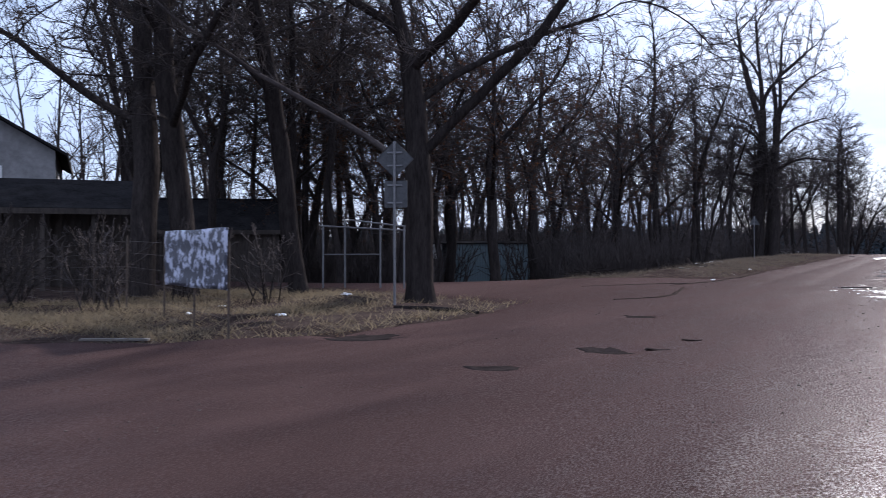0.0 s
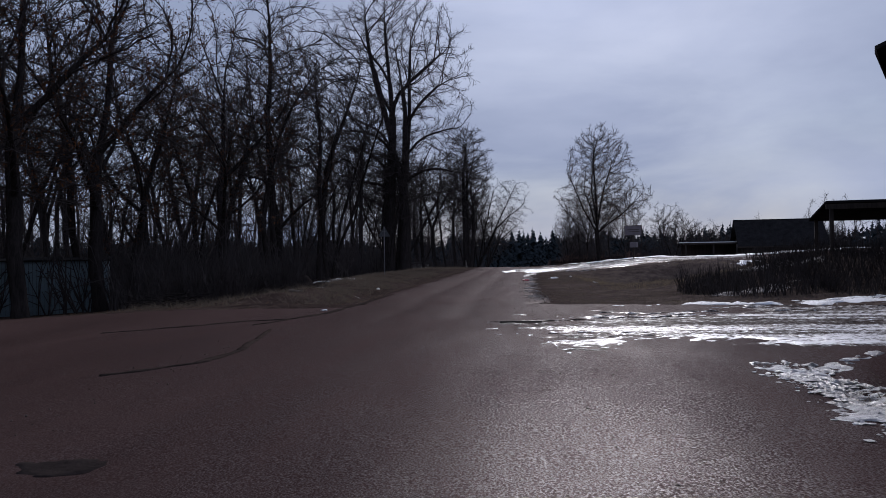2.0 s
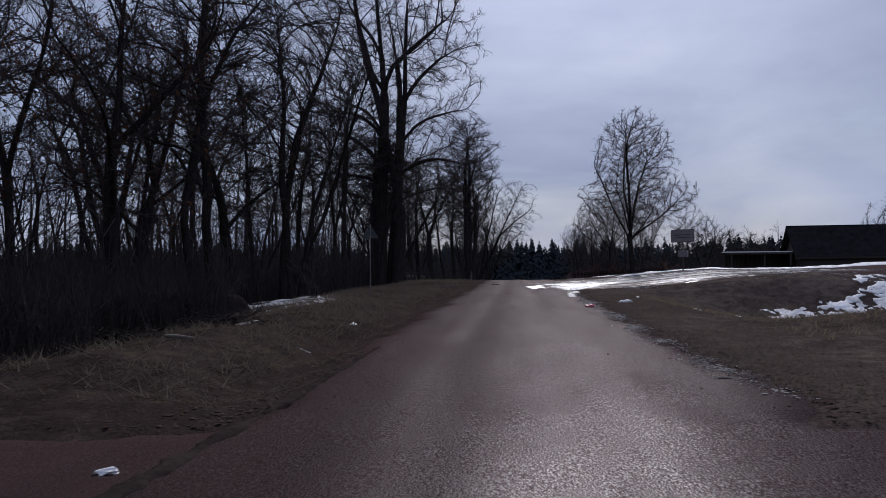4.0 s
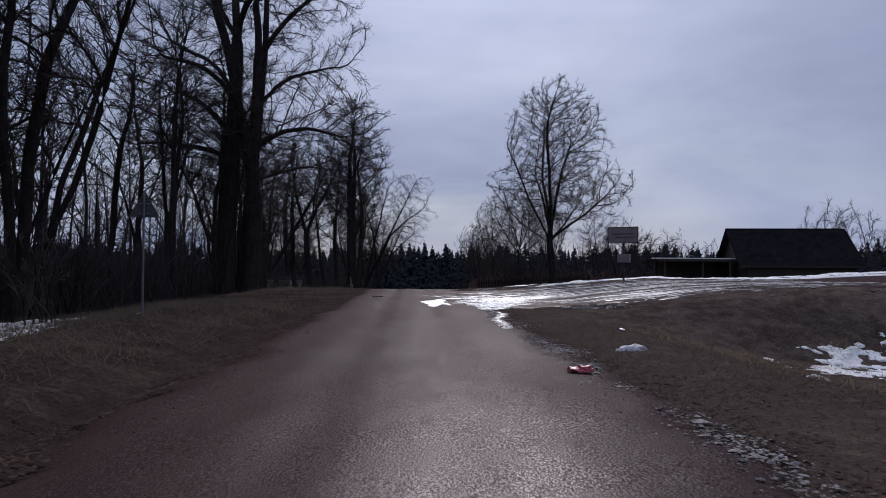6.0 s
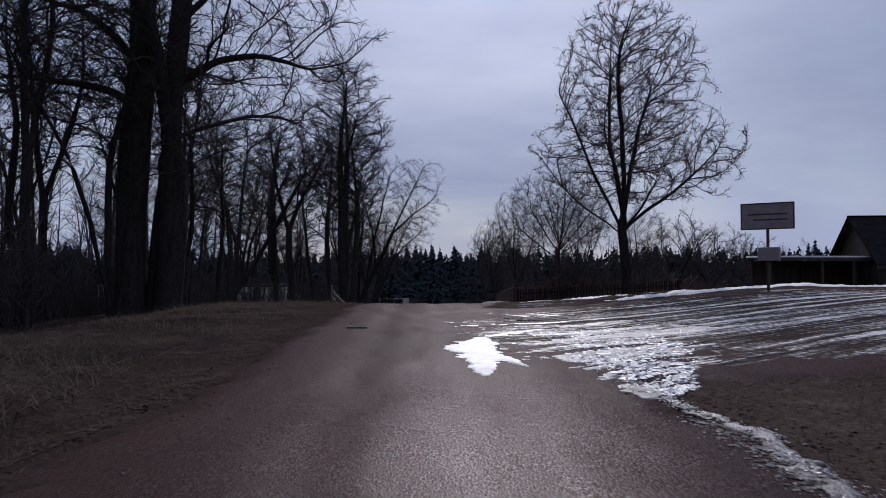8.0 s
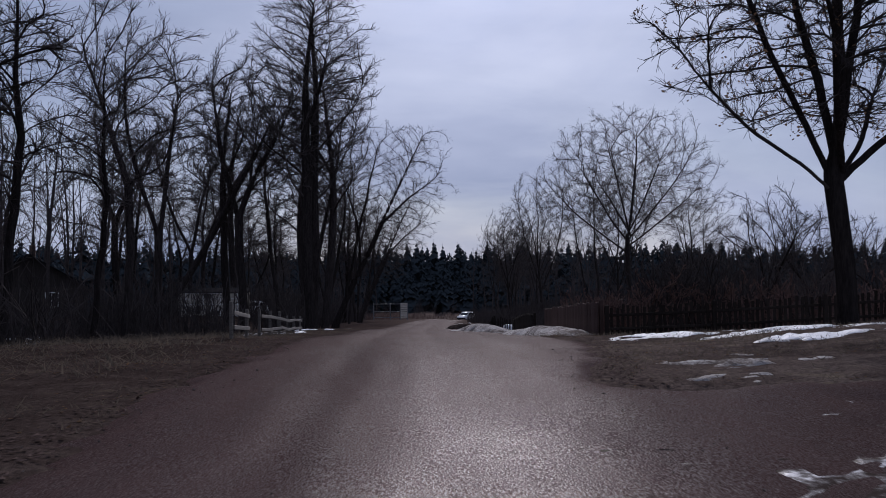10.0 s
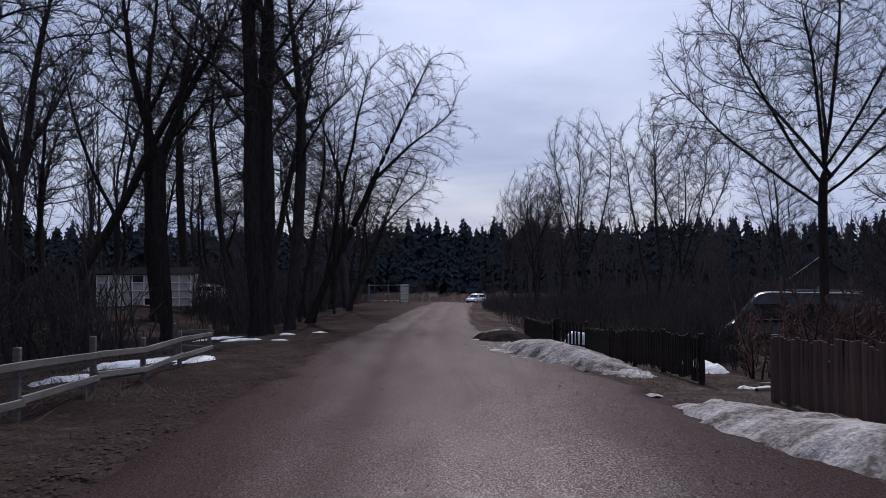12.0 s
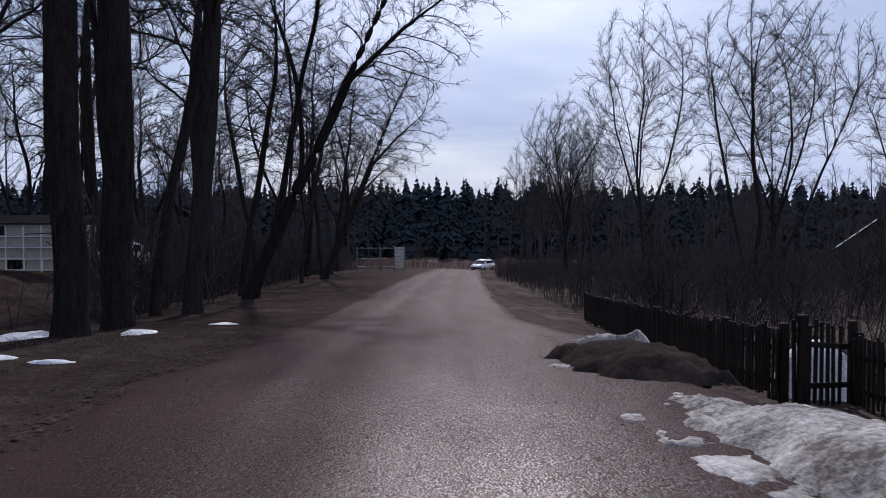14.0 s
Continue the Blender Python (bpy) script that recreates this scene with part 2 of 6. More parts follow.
def rutted_ice_material(name, cx, cy, scale, lo, hi, speckle):
    """Wet mud with thin curved streaks of packed ice, left by tyres turning about (cx, cy)."""
    m, nodes, links, b = material(name, 0.4, 0, 0.3)
    tc = nodes.new("ShaderNodeTexCoord")
    mp = nodes.new("ShaderNodeMapping")
    mp.inputs["Location"].default_value = (-cx, -cy, 0)
    links.new(tc.outputs["Object"], mp.inputs["Vector"])
    sep = nodes.new("ShaderNodeSeparateXYZ")
    links.new(mp.outputs["Vector"], sep.inputs["Vector"])
    turn = nodes.new("ShaderNodeMath")
    turn.operation = "ARCTAN2"
    links.new(sep.outputs["Y"], turn.inputs[0])
    links.new(sep.outputs["X"], turn.inputs[1])
    flat_v = nodes.new("ShaderNodeCombineXYZ")
    links.new(sep.outputs["X"], flat_v.inputs["X"])
    links.new(sep.outputs["Y"], flat_v.inputs["Y"])
    away = nodes.new("ShaderNodeVectorMath")
    away.operation = "LENGTH"
    links.new(flat_v.outputs["Vector"], away.inputs[0])
    polar = nodes.new("ShaderNodeCombineXYZ")
    links.new(away.outputs["Value"], polar.inputs["X"])
    links.new(turn.outputs["Value"], polar.inputs["Y"])
    wave = nodes.new("ShaderNodeTexNoise")
    wave.inputs["Scale"].default_value = scale
    wave.inputs["Detail"].default_value = 7
    wave.inputs["Roughness"].default_value = 0.62
    wave.inputs["Distortion"].default_value = 0.3
    links.new(polar.outputs["Vector"], wave.inputs["Vector"])
    n1 = noise_node(nodes, links, 0.35, 4, 0.6)
    n2 = noise_node(nodes, links, 9, 5, 0.7)
    a = nodes.new("ShaderNodeMixRGB")
    a.inputs["Fac"].default_value = 0.28
    links.new(wave.outputs["Fac"], a.inputs["Color1"])
    links.new(n1.outputs["Fac"], a.inputs["Color2"])
    c = nodes.new("ShaderNodeMixRGB")
    c.inputs["Fac"].default_value = speckle
    links.new(a.outputs["Color"], c.inputs["Color1"])
    links.new(n2.outputs["Fac"], c.inputs["Color2"])
    col = ramp(nodes, links, c.outputs["Color"], [(lo, (0.034, 0.025, 0.022)), ((lo + hi) / 2, (0.14, 0.125, 0.12)), (hi, (0.60, 0.59, 0.60))])
    links.new(col.outputs["Color"], b.inputs["Base Color"])
    b.inputs["Specular IOR Level"].default_value = 0.0
    gloss = ramp(nodes, links, c.outputs["Color"], [(lo, (0.015, 0.015, 0.015)), (hi, (0.22, 0.22, 0.22))])
    film = nodes.new("ShaderNodeBsdfGlossy")
    film.inputs["Roughness"].default_value = 0.25
    mixer = nodes.new("ShaderNodeMixShader")
    links.new(gloss.outputs["Color"], mixer.inputs["Fac"])
    links.new(b.outputs["BSDF"], mixer.inputs[1])
    links.new(film.outputs["BSDF"], mixer.inputs[2])
    links.new(mixer.outputs["Shader"], nodes["Material Output"].inputs["Surface"])
    relief_node = bump(nodes, links, b, c.outputs["Color"], 0.7, 0.06)
    links.new(relief_node.outputs["Normal"], film.inputs["Normal"])
    return m


def glass_material():
    m, nodes, links, b = material("window_glass", 0.08, 0, 0.5)
    b.inputs["Base Color"].default_value = (0.03, 0.035, 0.04, 1)
    b.inputs["Transmission Weight"].default_value = 0.25
    return m


M_ROAD = road_material()
M_GROUND = ground_material()
M_SNOW = snow_material("old_snow", (0.27, 0.245, 0.235), (0.80, 0.81, 0.84), 0.34, 0.52, 0.55)
M_RUT_YARD = rutted_ice_material("rutted_ice_in_the_yard", 4, -6, 1.6, 0.465, 0.56, 0.42)
M_RUT_DRIVE = rutted_ice_material("rutted_ice_in_the_driveway", 14, 66, 1.9, 0.475, 0.565, 0.30)
M_WETSNOW = snow_material("wet_bright_snow", (0.50, 0.48, 0.47), (0.85, 0.85, 0.87), 0.30, 0.5, 0.3, 0.6)
M_SNOWDIRTY = snow_material("dirty_roadside_snow", (0.13, 0.11, 0.10), (0.64, 0.61, 0.59), 0.42, 0.63, 0.6, 0.0)
M_ICE = snow_material("packed_wet_ice", (0.08, 0.07, 0.068), (0.56, 0.56, 0.58), 0.42, 0.64, 0.28, 0.3)
M_MUD = mixed("wet_mud", (0.020, 0.016, 0.015), (0.052, 0.040, 0.036), 2.0, 0.6, 0.0, 0.8, 0.03)
M_HOLE = mixed("soaked_black_mud", (0.012, 0.010, 0.010), (0.036, 0.029, 0.028), 3.0, 0.75, 0.0, 0.6, 0.02)
M_BARK = mixed("grey_brown_bark", (0.016, 0.0135, 0.0135), (0.046, 0.039, 0.037), 2.2, 0.9, 0.0, 0.9, 0.04, 4.0, (3.0, 3.0, 0.5), rand=0.25)
M_TWIG = mixed("dark_twigs", (0.032, 0.028, 0.028), (0.080, 0.068, 0.066), 1.5, 0.85, 0.0, 0.2, 0.01, rand=0.25)
M_TWIGRED = mixed("reddish_brush_twigs", (0.080, 0.050, 0.045), (0.19, 0.122, 0.108), 1.5, 0.85, 0.0, 0.2, 0.01, rand=0.25)
# Needle colour tinted blue-grey to carry the distance haze.
M_NEEDLE = mixed("hazy_pine_needles", (0.024, 0.031, 0.037), (0.040, 0.050, 0.058), 0.6, 0.8, 0.0, 0.4, 0.05)
M_DRYLEAF = mixed("dry_brown_leaves", (0.045, 0.028, 0.019), (0.16, 0.105, 0.065), 3.0, 0.8, 0.0, 0.3, 0.01)
M_GRASS = mixed("dead_straw_grass", (0.046, 0.039, 0.033), (0.145, 0.122, 0.098), 2.0, 0.8, 0.0, 0.3, 0.01)
M_STONE = mixed("gravel_stones", (0.07, 0.055, 0.048), (0.18, 0.15, 0.135), 3.0, 0.7, 0.0, 0.3, 0.01, rand=0.2)
# Lighter counterpart of M_GRASS: sunlight on the yard is put into its colour.
M_LIT_STRAW = mixed("sunlit_straw_grass", (0.075, 0.060, 0.042), (0.235, 0.19, 0.128), 2.0, 0.8, 0.0, 0.3, 0.01)
M_GREYWOOD = mixed("weathered_grey_wood", (0.065, 0.058, 0.052), (0.17, 0.152, 0.14), 3.0, 0.8, 0.3, 0.5, 0.01, 5.0, (0.4, 0.4, 4.0), rand=0.15)
M_DARKWOOD = mixed("dark_stained_boards", (0.022, 0.018, 0.016), (0.065, 0.052, 0.045), 2.5, 0.8, 0.3, 0.5, 0.01, 5.0, (4.0, 4.0, 0.4), rand=0.2)
M_BROWNWALL = mixed("brown_plank_wall", (0.06, 0.038, 0.032), (0.13, 0.085, 0.07), 2.5, 0.8, 0.3, 0.5, 0.01, 5.0, (4.0, 4.0, 0.4), rand=0.15)
M_WHITEWALL = mixed("stained_pale_render", (0.16, 0.155, 0.16), (0.30, 0.295, 0.30), 0.8, 0.85, 0.3, 0.3, 0.01)
M_ROOF = mixed("dark_slate_sheet_roof", (0.010, 0.010, 0.011), (0.028, 0.027, 0.029), 1.5, 0.8, 0.0, 0.4, 0.02)
M_ROOFGREY = mixed("grey_fibre_cement_roof", (0.14, 0.14, 0.16), (0.25, 0.25, 0.27), 1.8, 0.75, 0.4, 0.4, 0.02)
M_METAL = mixed("galvanised_steel", (0.11, 0.11, 0.12), (0.20, 0.20, 0.21), 6.0, 0.5, 0.5, 0.2, 0.004, metal=0.7)
M_DARKMETAL = mixed("dark_rusty_steel", (0.03, 0.024, 0.02), (0.10, 0.07, 0.055), 6.0, 0.6, 0.4, 0.3, 0.004, metal=0.4)
M_SIGNBACK = mixed("grey_sign_back", (0.045, 0.047, 0.052), (0.085, 0.088, 0.095), 4.0, 0.6, 0.2, 0.15, 0.003)
M_WHITE = mixed("white_paint", (0.62, 0.62, 0.62), (0.82, 0.82, 0.82), 3.0, 0.5, 0.5, 0.15, 0.003)
M_BLUESHED = mixed("faded_blue_sheet_metal", (0.12, 0.175, 0.205), (0.22, 0.29, 0.325), 1.5, 0.5, 0.4, 0.3, 0.006)
M_TARP = mixed("mottled_pale_blue_tarpaulin", (0.030, 0.032, 0.050), (0.42, 0.44, 0.55), 4.0, 0.5, 0.4, 0.3, 0.01, 2.2, lo=0.49, hi=0.55)
M_RED = mixed("red_plastic", (0.42, 0.06, 0.085), (0.66, 0.17, 0.20), 8.0, 0.4, 0.5, 0.6, 0.02)
M_CARWHITE = mixed("white_car_paint", (0.70, 0.70, 0.71), (0.80, 0.80, 0.80), 1.0, 0.25, 0.5, 0.05, 0.001)
M_CARGREY = mixed("dark_grey_car_paint", (0.016, 0.017, 0.02), (0.028, 0.029, 0.032), 1.0, 0.25, 0.5, 0.05, 0.001, metal=0.2)
M_RUBBER = mixed("black_rubber", (0.012, 0.012, 0.012), (0.03, 0.03, 0.03), 5.0, 0.8, 0.3, 0.3, 0.004)
M_GLASS = glass_material()
M_LAMP = mixed("headlamp_lens", (0.5, 0.5, 0.5), (0.8, 0.8, 0.8), 3.0, 0.1, 0.5, 0.05, 0.001)
M_PALEBOARD = mixed("pale_beige_panel", (0.34, 0.31, 0.27), (0.5, 0.46, 0.40), 3.0, 0.7, 0.3, 0.3, 0.004)
M_OAKLEAF = mixed("withered_oak_leaves", (0.03, 0.016, 0.011), (0.09, 0.048, 0.03), 3.0, 0.8, 0.0, 0.3, 0.01)
M_FENCE = mixed("blackened_fence_wood", (0.012, 0.010, 0.009), (0.036, 0.028, 0.025), 2.5, 0.85, 0.05, 0.5, 0.01, 5.0, (4.0, 4.0, 0.4), rand=0.25)
M_CLOD = mixed("reddish_road_dirt", (0.042, 0.030, 0.027), (0.095, 0.069, 0.063), 2.0, 0.9, 0.0, 0.3, 0.01)
M_BOARD = mixed("faded_pinkish_board", (0.17, 0.15, 0.16), (0.26, 0.23, 0.245), 3.0, 0.7, 0.1, 0.2, 0.003)
M_REDBOARD = mixed("reddish_brown_fence_boards", (0.050, 0.033, 0.030), (0.105, 0.070, 0.063), 2.5, 0.85, 0.05, 0.5, 0.01, 5.0, (4.0, 4.0, 0.4), rand=0.25)


def let_through(m, colour, share):
    """Thin dry leaves and stalks let part of the light through."""
    nodes, links = m.node_tree.nodes, m.node_tree.links
    thin = nodes.new("ShaderNodeBsdfTranslucent")
    thin.inputs["Color"].default_value = (*colour, 1)
    mixer = nodes.new("ShaderNodeMixShader")
    mixer.inputs["Fac"].default_value = share
    links.new(nodes["Principled BSDF"].outputs["BSDF"], mixer.inputs[1])
    links.new(thin.outputs["BSDF"], mixer.inputs[2])
    links.new(mixer.outputs["Shader"], nodes["Material Output"].inputs["Surface"])


let_through(M_GRASS, (0.13, 0.108, 0.09), 0.35)
let_through(M_LIT_STRAW, (0.24, 0.19, 0.13), 0.35)
let_through(M_DRYLEAF, (0.17, 0.11, 0.075), 0.4)
let_through(M_OAKLEAF, (0.10, 0.05, 0.03), 0.3)

# ---------------------------------------------------------------- ground shape
PROFILE = [(-120, .1), (0, .2), (10.4, .3), (32, .58), (49, .73), (65, .88), (94, 1.24), (104, 1.36), (108.5, 1.26), (113, 1.05),
           (118, .78), (123, .52), (127.5, .29), (134, .06), (138, -.1), (156, -1.04), (195, -2.2), (230, -3.5), (262, -4.9), (290, -5.5), (1500, -5.5)]
PROF_Y = np.array([p[0] for p in PROFILE], float)
PROF_Z = np.array([p[1] for p in PROFILE], float)


def smooth(a, b, v):
    k = np.clip((np.asarray(v, float) - a) / (b - a), 0, 1)
    return k * k * (3 - 2 * k)


def profile(y):
    """The road's height, rounded over about four metres."""
    y = np.asarray(y, float)
    return sum(np.interp(y + o, PROF_Y, PROF_Z) for o in (-4, -2, 0, 2, 4)) / 5


def height(x, y):
    x, y = np.asarray(x, float), np.asarray(y, float)
    g = profile(y)
    g = g + (smooth(6, 14, x) * 1.2 + smooth(16, 34, x) * .6) * smooth(34, 44, y) * (1 - smooth(47, 59, y))       # bank above the yard
    g = g - 1.3 * smooth(3.8, 11, x) * (1 - smooth(60, 120, x)) * smooth(49, 61, y) * (1 - smooth(68.5, 75, y))      # hollow behind it
    g = g + .82 * smooth(3, 16, x) * smooth(69, 76, y) * (1 - smooth(104, 116, y))
    g = g + .6 * smooth(20, 38, x) * smooth(78, 96, y) * (1 - smooth(150, 200, y))
    g = g - .9 * smooth(-7, -20, x) * smooth(24, 44, y) * (1 - smooth(120, 150, y)) - .45 * smooth(-5, -12, x) * smooth(112, 130, y)
    g = g - .2 * smooth(4.5, 9, x) * smooth(112, 124, y)
    g = g - .42 * smooth(3.9, 5.4, x) * (1 - smooth(7.2, 10.5, x)) * smooth(127, 136, y) * (1 - smooth(158, 180, y))
    along = smooth(36, 40, y) * (1 - smooth(72, 84, y))
    g = g + along * (.20 * np.exp(-((x + 6.6 + .03 * (y - 45)) / 1.1) ** 2) - .26 * np.exp(-((x + 4.25) / .5) ** 2))      # ditch and its bank
    g = g + .30 * np.exp(-(((x + 9.2) / 1.6) ** 2 + ((y - 17.4) / .9) ** 2)) + .16 * np.exp(-(((x + 13.5) / 2.5) ** 2 + ((y - 13.6) / .7) ** 2))
    g = g + 1.5 * smooth(-11, -17, x) * smooth(138, 160, y) * (1 - smooth(210, 240, y))
    return g


def lattice(ix, iy, seed):
    h = (ix.astype(np.int64) * 374761393 + iy.astype(np.int64) * 668265263 + seed * 1442695041) & 0xFFFFFFFF
    h = ((h ^ (h >> 13)) * 1274126177) & 0xFFFFFFFF
    return ((h ^ (h >> 16)) & 0xFFFF) / 65535.0


def value_noise(x, y, seed=0):
    ix, iy = np.floor(x), np.floor(y)
    fx, fy = x - ix, y - iy
    fx, fy = fx * fx * (3 - 2 * fx), fy * fy * (3 - 2 * fy)
    a, b = lattice(ix, iy, seed), lattice(ix + 1, iy, seed)
    c, d = lattice(ix, iy + 1, seed), lattice(ix + 1, iy + 1, seed)
    return (a + (b - a) * fx) * (1 - fy) + (c + (d - c) * fx) * fy


def fbm(x, y, seed=0, octaves=4):
    x, y = np.asarray(x, float), np.asarray(y, float)
    total, amp, norm = 0.0, 1.0, 0.0
    for o in range(octaves):
        total = total + amp * value_noise(x * 2 ** o + 17.3 * o, y * 2 ** o - 9.1 * o, seed + o)
        norm += amp
        amp *= 0.5
    return total / norm


def road_centre(y):
    return np.interp(y, [0, 45, 100, 137, 160, 200, 240, 320], [-.3, -.65, .1, .2, 1.0, 3.6, 6.8, 14.0])


def road_inside(x, y):
    """Metres inside the dirt road and its side lanes (negative: outside)."""
    x, y = np.asarray(x, float), np.asarray(y, float)
    main = np.where(y < 258, np.minimum(x - road_centre(y) + 2.95, road_centre(y) + 2.95 + 1.0 * smooth(99, 108, y) * (1 - smooth(141, 150, y)) - x), -9)
    left = np.interp(y, [-30, 7, 9.5, 12, 15, 20, 24, 26, 32, 35], [-40, -14, -7.6, -5.7, -5.2, -5.6, -14, -30, -30, -3.4])
    right = np.interp(y, [-30, 12, 16, 20, 23, 25, 32, 34.5, 36], [5, 4.3, 4.5, 4.9, 6.5, 14, 14, 6, 2.4])
    near = np.minimum(x - left, right - x)
    near = np.where(y < 35.5, near, -9)
    drive_l = np.interp(y, [74, 77, 80, 96, 100], [0, 1, 1, 1, 0])
    drive = np.where(drive_l > 0, np.minimum(np.minimum(y - 76.5 - .0 * x, 99 - y), 40 - x), -9)
    drive = np.where(x > 0, drive, -9)
    inside = np.maximum(np.maximum(main, near), drive)
    return inside + (fbm(x * .9, y * .7, 3) - .5) * 0.8 + (fbm(x * 4.1, y * 3.3, 4, 3) - .5) * .45


HOLES = [(-.75, 11.65, .38, .09), (-1.75, 17.0, .29, .06), (-1.5, 9.4, .3, .05), (-4.9, 11.6, .6, .06), (-.2, 12.0, .12, .04), (-.05, 13.4, .16, .04)]


def relief(x, y, amount=1.0):
    r = (fbm(x * .45, y * .45, 11) - .5) * .22 + (fbm(x * 2.1, y * 2.1, 12) - .5) * .07
    return r * amount


def road_relief(x, y):
    r = (fbm(x * .5, y * .25, 21) - .5) * .06 + (fbm(x * 2.4, y * 1.2, 22) - .5) * .022
    c = x - road_centre(y)
    r = r - .02 * np.exp(-((np.abs(c + .1) - .85) / .33) ** 2) * np.where(y > 30, 1, 0)
    for hx, hy, hr, hd in HOLES:
        r = r - hd * np.exp(-(((x - hx) / hr) ** 2 + ((y - hy) / (hr * .8)) ** 2) ** 1.5)
    return r


def surface(x, y):
    """The top of what one would step on."""
    k = smooth(-.2, .5, road_inside(x, y))
    return height(x, y) + relief(x, y) * (1 - k) + (road_relief(x, y) + .03) * k


def put_z(x, y):
    return float(surface(np.array([x]), np.array([y]))[0])


# ---------------------------------------------------------------- mesh helpers
def mesh_object(name, verts, faces, mat, parent=None, label="", shade=False):
    me = bpy.data.meshes.new(name)
    me.from_pydata([tuple(v) for v in verts], [], [tuple(q) for q in faces])
    me.materials.append(mat)
    if shade:
        me.polygons.foreach_set("use_smooth", [True] * len(me.polygons))
    me.update()
    ob = new(name, me)
    if parent:
        ob.parent = parent
    if label:
        ob["label"] = label
    return ob


def fast_mesh(name, verts, quads, mat, parent=None, label="", shade=True):
    """A mesh from arrays: verts (n, 3) and faces (m, 3 or 4)."""
    verts, quads = np.asarray(verts, np.float32), np.asarray(quads, np.int32)
    me = bpy.data.meshes.new(name)
    k = quads.shape[1]
    me.vertices.add(len(verts))
    me.vertices.foreach_set("co", verts.ravel())
    me.loops.add(quads.size)
    me.loops.foreach_set("vertex_index", quads.ravel())
    me.polygons.add(len(quads))
    me.polygons.foreach_set("loop_start", np.arange(0, quads.size, k, dtype=np.int32))
    me.polygons.foreach_set("use_smooth", np.full(len(quads), shade))
    me.materials.append(mat)
    me.update(calc_edges=True)
    me.validate()
    ob = new(name, me)
    if parent:
        ob.parent = parent
    if label:
        ob["label"] = label
    return ob


def part(name, bm, mat, parent=None, label=""):
    me = bpy.data.meshes.new(name)
    bm.to_mesh(me)
    bm.free()
    me.materials.append(mat)
    ob = new(name, me)
    if parent:
        ob.parent = parent
    if label:
        ob["label"] = label
    return ob


def bm_box(size, centre=(0, 0, 0), bevel=0.0, rot=None, bm=None, segs=1):
    own = bmesh.new()
    bmesh.ops.create_cube(own, size=1)
    bmesh.ops.scale(own, vec=size, verts=own.verts)
    if bevel:
        bmesh.ops.bevel(own, geom=own.edges[:], offset=bevel, segments=segs, affect="EDGES")
    m = Matrix.Translation(centre) @ (rot.to_4x4() if rot else Matrix())
    bmesh.ops.transform(own, matrix=m, verts=own.verts)
    if bm is None:
        return own
    me = bpy.data.meshes.new("tmp")
    own.to_mesh(me)
    own.free()
    bm.from_mesh(me)
    bpy.data.meshes.remove(me)
    return bm


def bm_rod(a, b, r1, r2=None, sides=8, bm=None):
    a, b = Vector(a), Vector(b)
    own = bm if bm is not None else bmesh.new()
    d = b - a
    rot = d.to_track_quat("Z", "Y").to_matrix().to_4x4()
    bmesh.ops.create_cone(own, cap_ends=True, segments=sides, radius1=r1, radius2=r1 if r2 is None else r2, depth=d.length,
                          matrix=Matrix.Translation((a + b) / 2) @ rot)
    return own


def empty(name, x, y, z, rz=0.0, label="", category="", group="", kind=""):
    e = new(name)
    e.matrix_world = pose(x, y, z, 0, 0, rz)
    return tagged(e, label, category, group, kind)


def grid_mesh(name, xs, ys, zfun, mat, keep=None, label=""):
    gx, gy = np.meshgrid(xs, ys)
    gz = zfun(gx, gy)
    verts = np.stack([gx.ravel(), gy.ravel(), gz.ravel()], 1)
    nx, ny = len(xs), len(ys)
    i = (np.arange(ny - 1)[:, None] * nx + np.arange(nx - 1)[None]).ravel()
    quads = np.stack([i, i + 1, i + nx + 1, i + nx], 1)
    if keep is not None:
        k = keep(gx, gy, gz).ravel()
        quads = quads[k[quads].any(1)]
        used = np.zeros(len(verts), bool)
        used[quads.ravel()] = True
        index = np.cumsum(used) - 1
        verts, quads = verts[used], index[quads]
    return fast_mesh(name, verts, quads, mat, label=label)


def spaced(*runs):
    out = []
    for a, b, step in runs:
        out.append(np.arange(a, b, step))
    out.append(np.array([runs[-1][1]]))
    return np.concatenate(out)


# ---------------------------------------------------------------- ground and road
GX = spaced((-1500, -300, 200), (-300, -60, 20), (-60, -20, 2), (-20, -9, .6), (-9, 12, .28), (12, 24, .6), (24, 60, 2), (60, 300, 20), (300, 1500, 200))
GY = spaced((-1500, -200, 200), (-200, -20, 20), (-20, -2, 2), (-2, 145, .36), (145, 180, 1), (180, 300, 4), (300, 500, 20), (500, 1500, 200))
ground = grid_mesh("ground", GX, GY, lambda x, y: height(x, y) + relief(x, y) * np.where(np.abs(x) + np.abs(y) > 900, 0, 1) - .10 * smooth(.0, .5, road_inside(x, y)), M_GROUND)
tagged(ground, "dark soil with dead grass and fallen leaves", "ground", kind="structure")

RX = spaced((-32, -9, .6), (-9, 9, .18), (9, 40, .5))
RY = spaced((-40, -2, 2), (-2, 145, .3), (145, 320, 1.5))
road = grid_mesh("road", RX, RY, lambda x, y: height(x, y) + road_relief(x, y) + .03 - .14 * (1 - smooth(-.25, .45, road_inside(x, y))), M_ROAD,
                 keep=lambda x, y, z: road_inside(x, y) > -.35)
tagged(road, "worn reddish brown gravel road with ruts and potholes", "road", kind="structure")


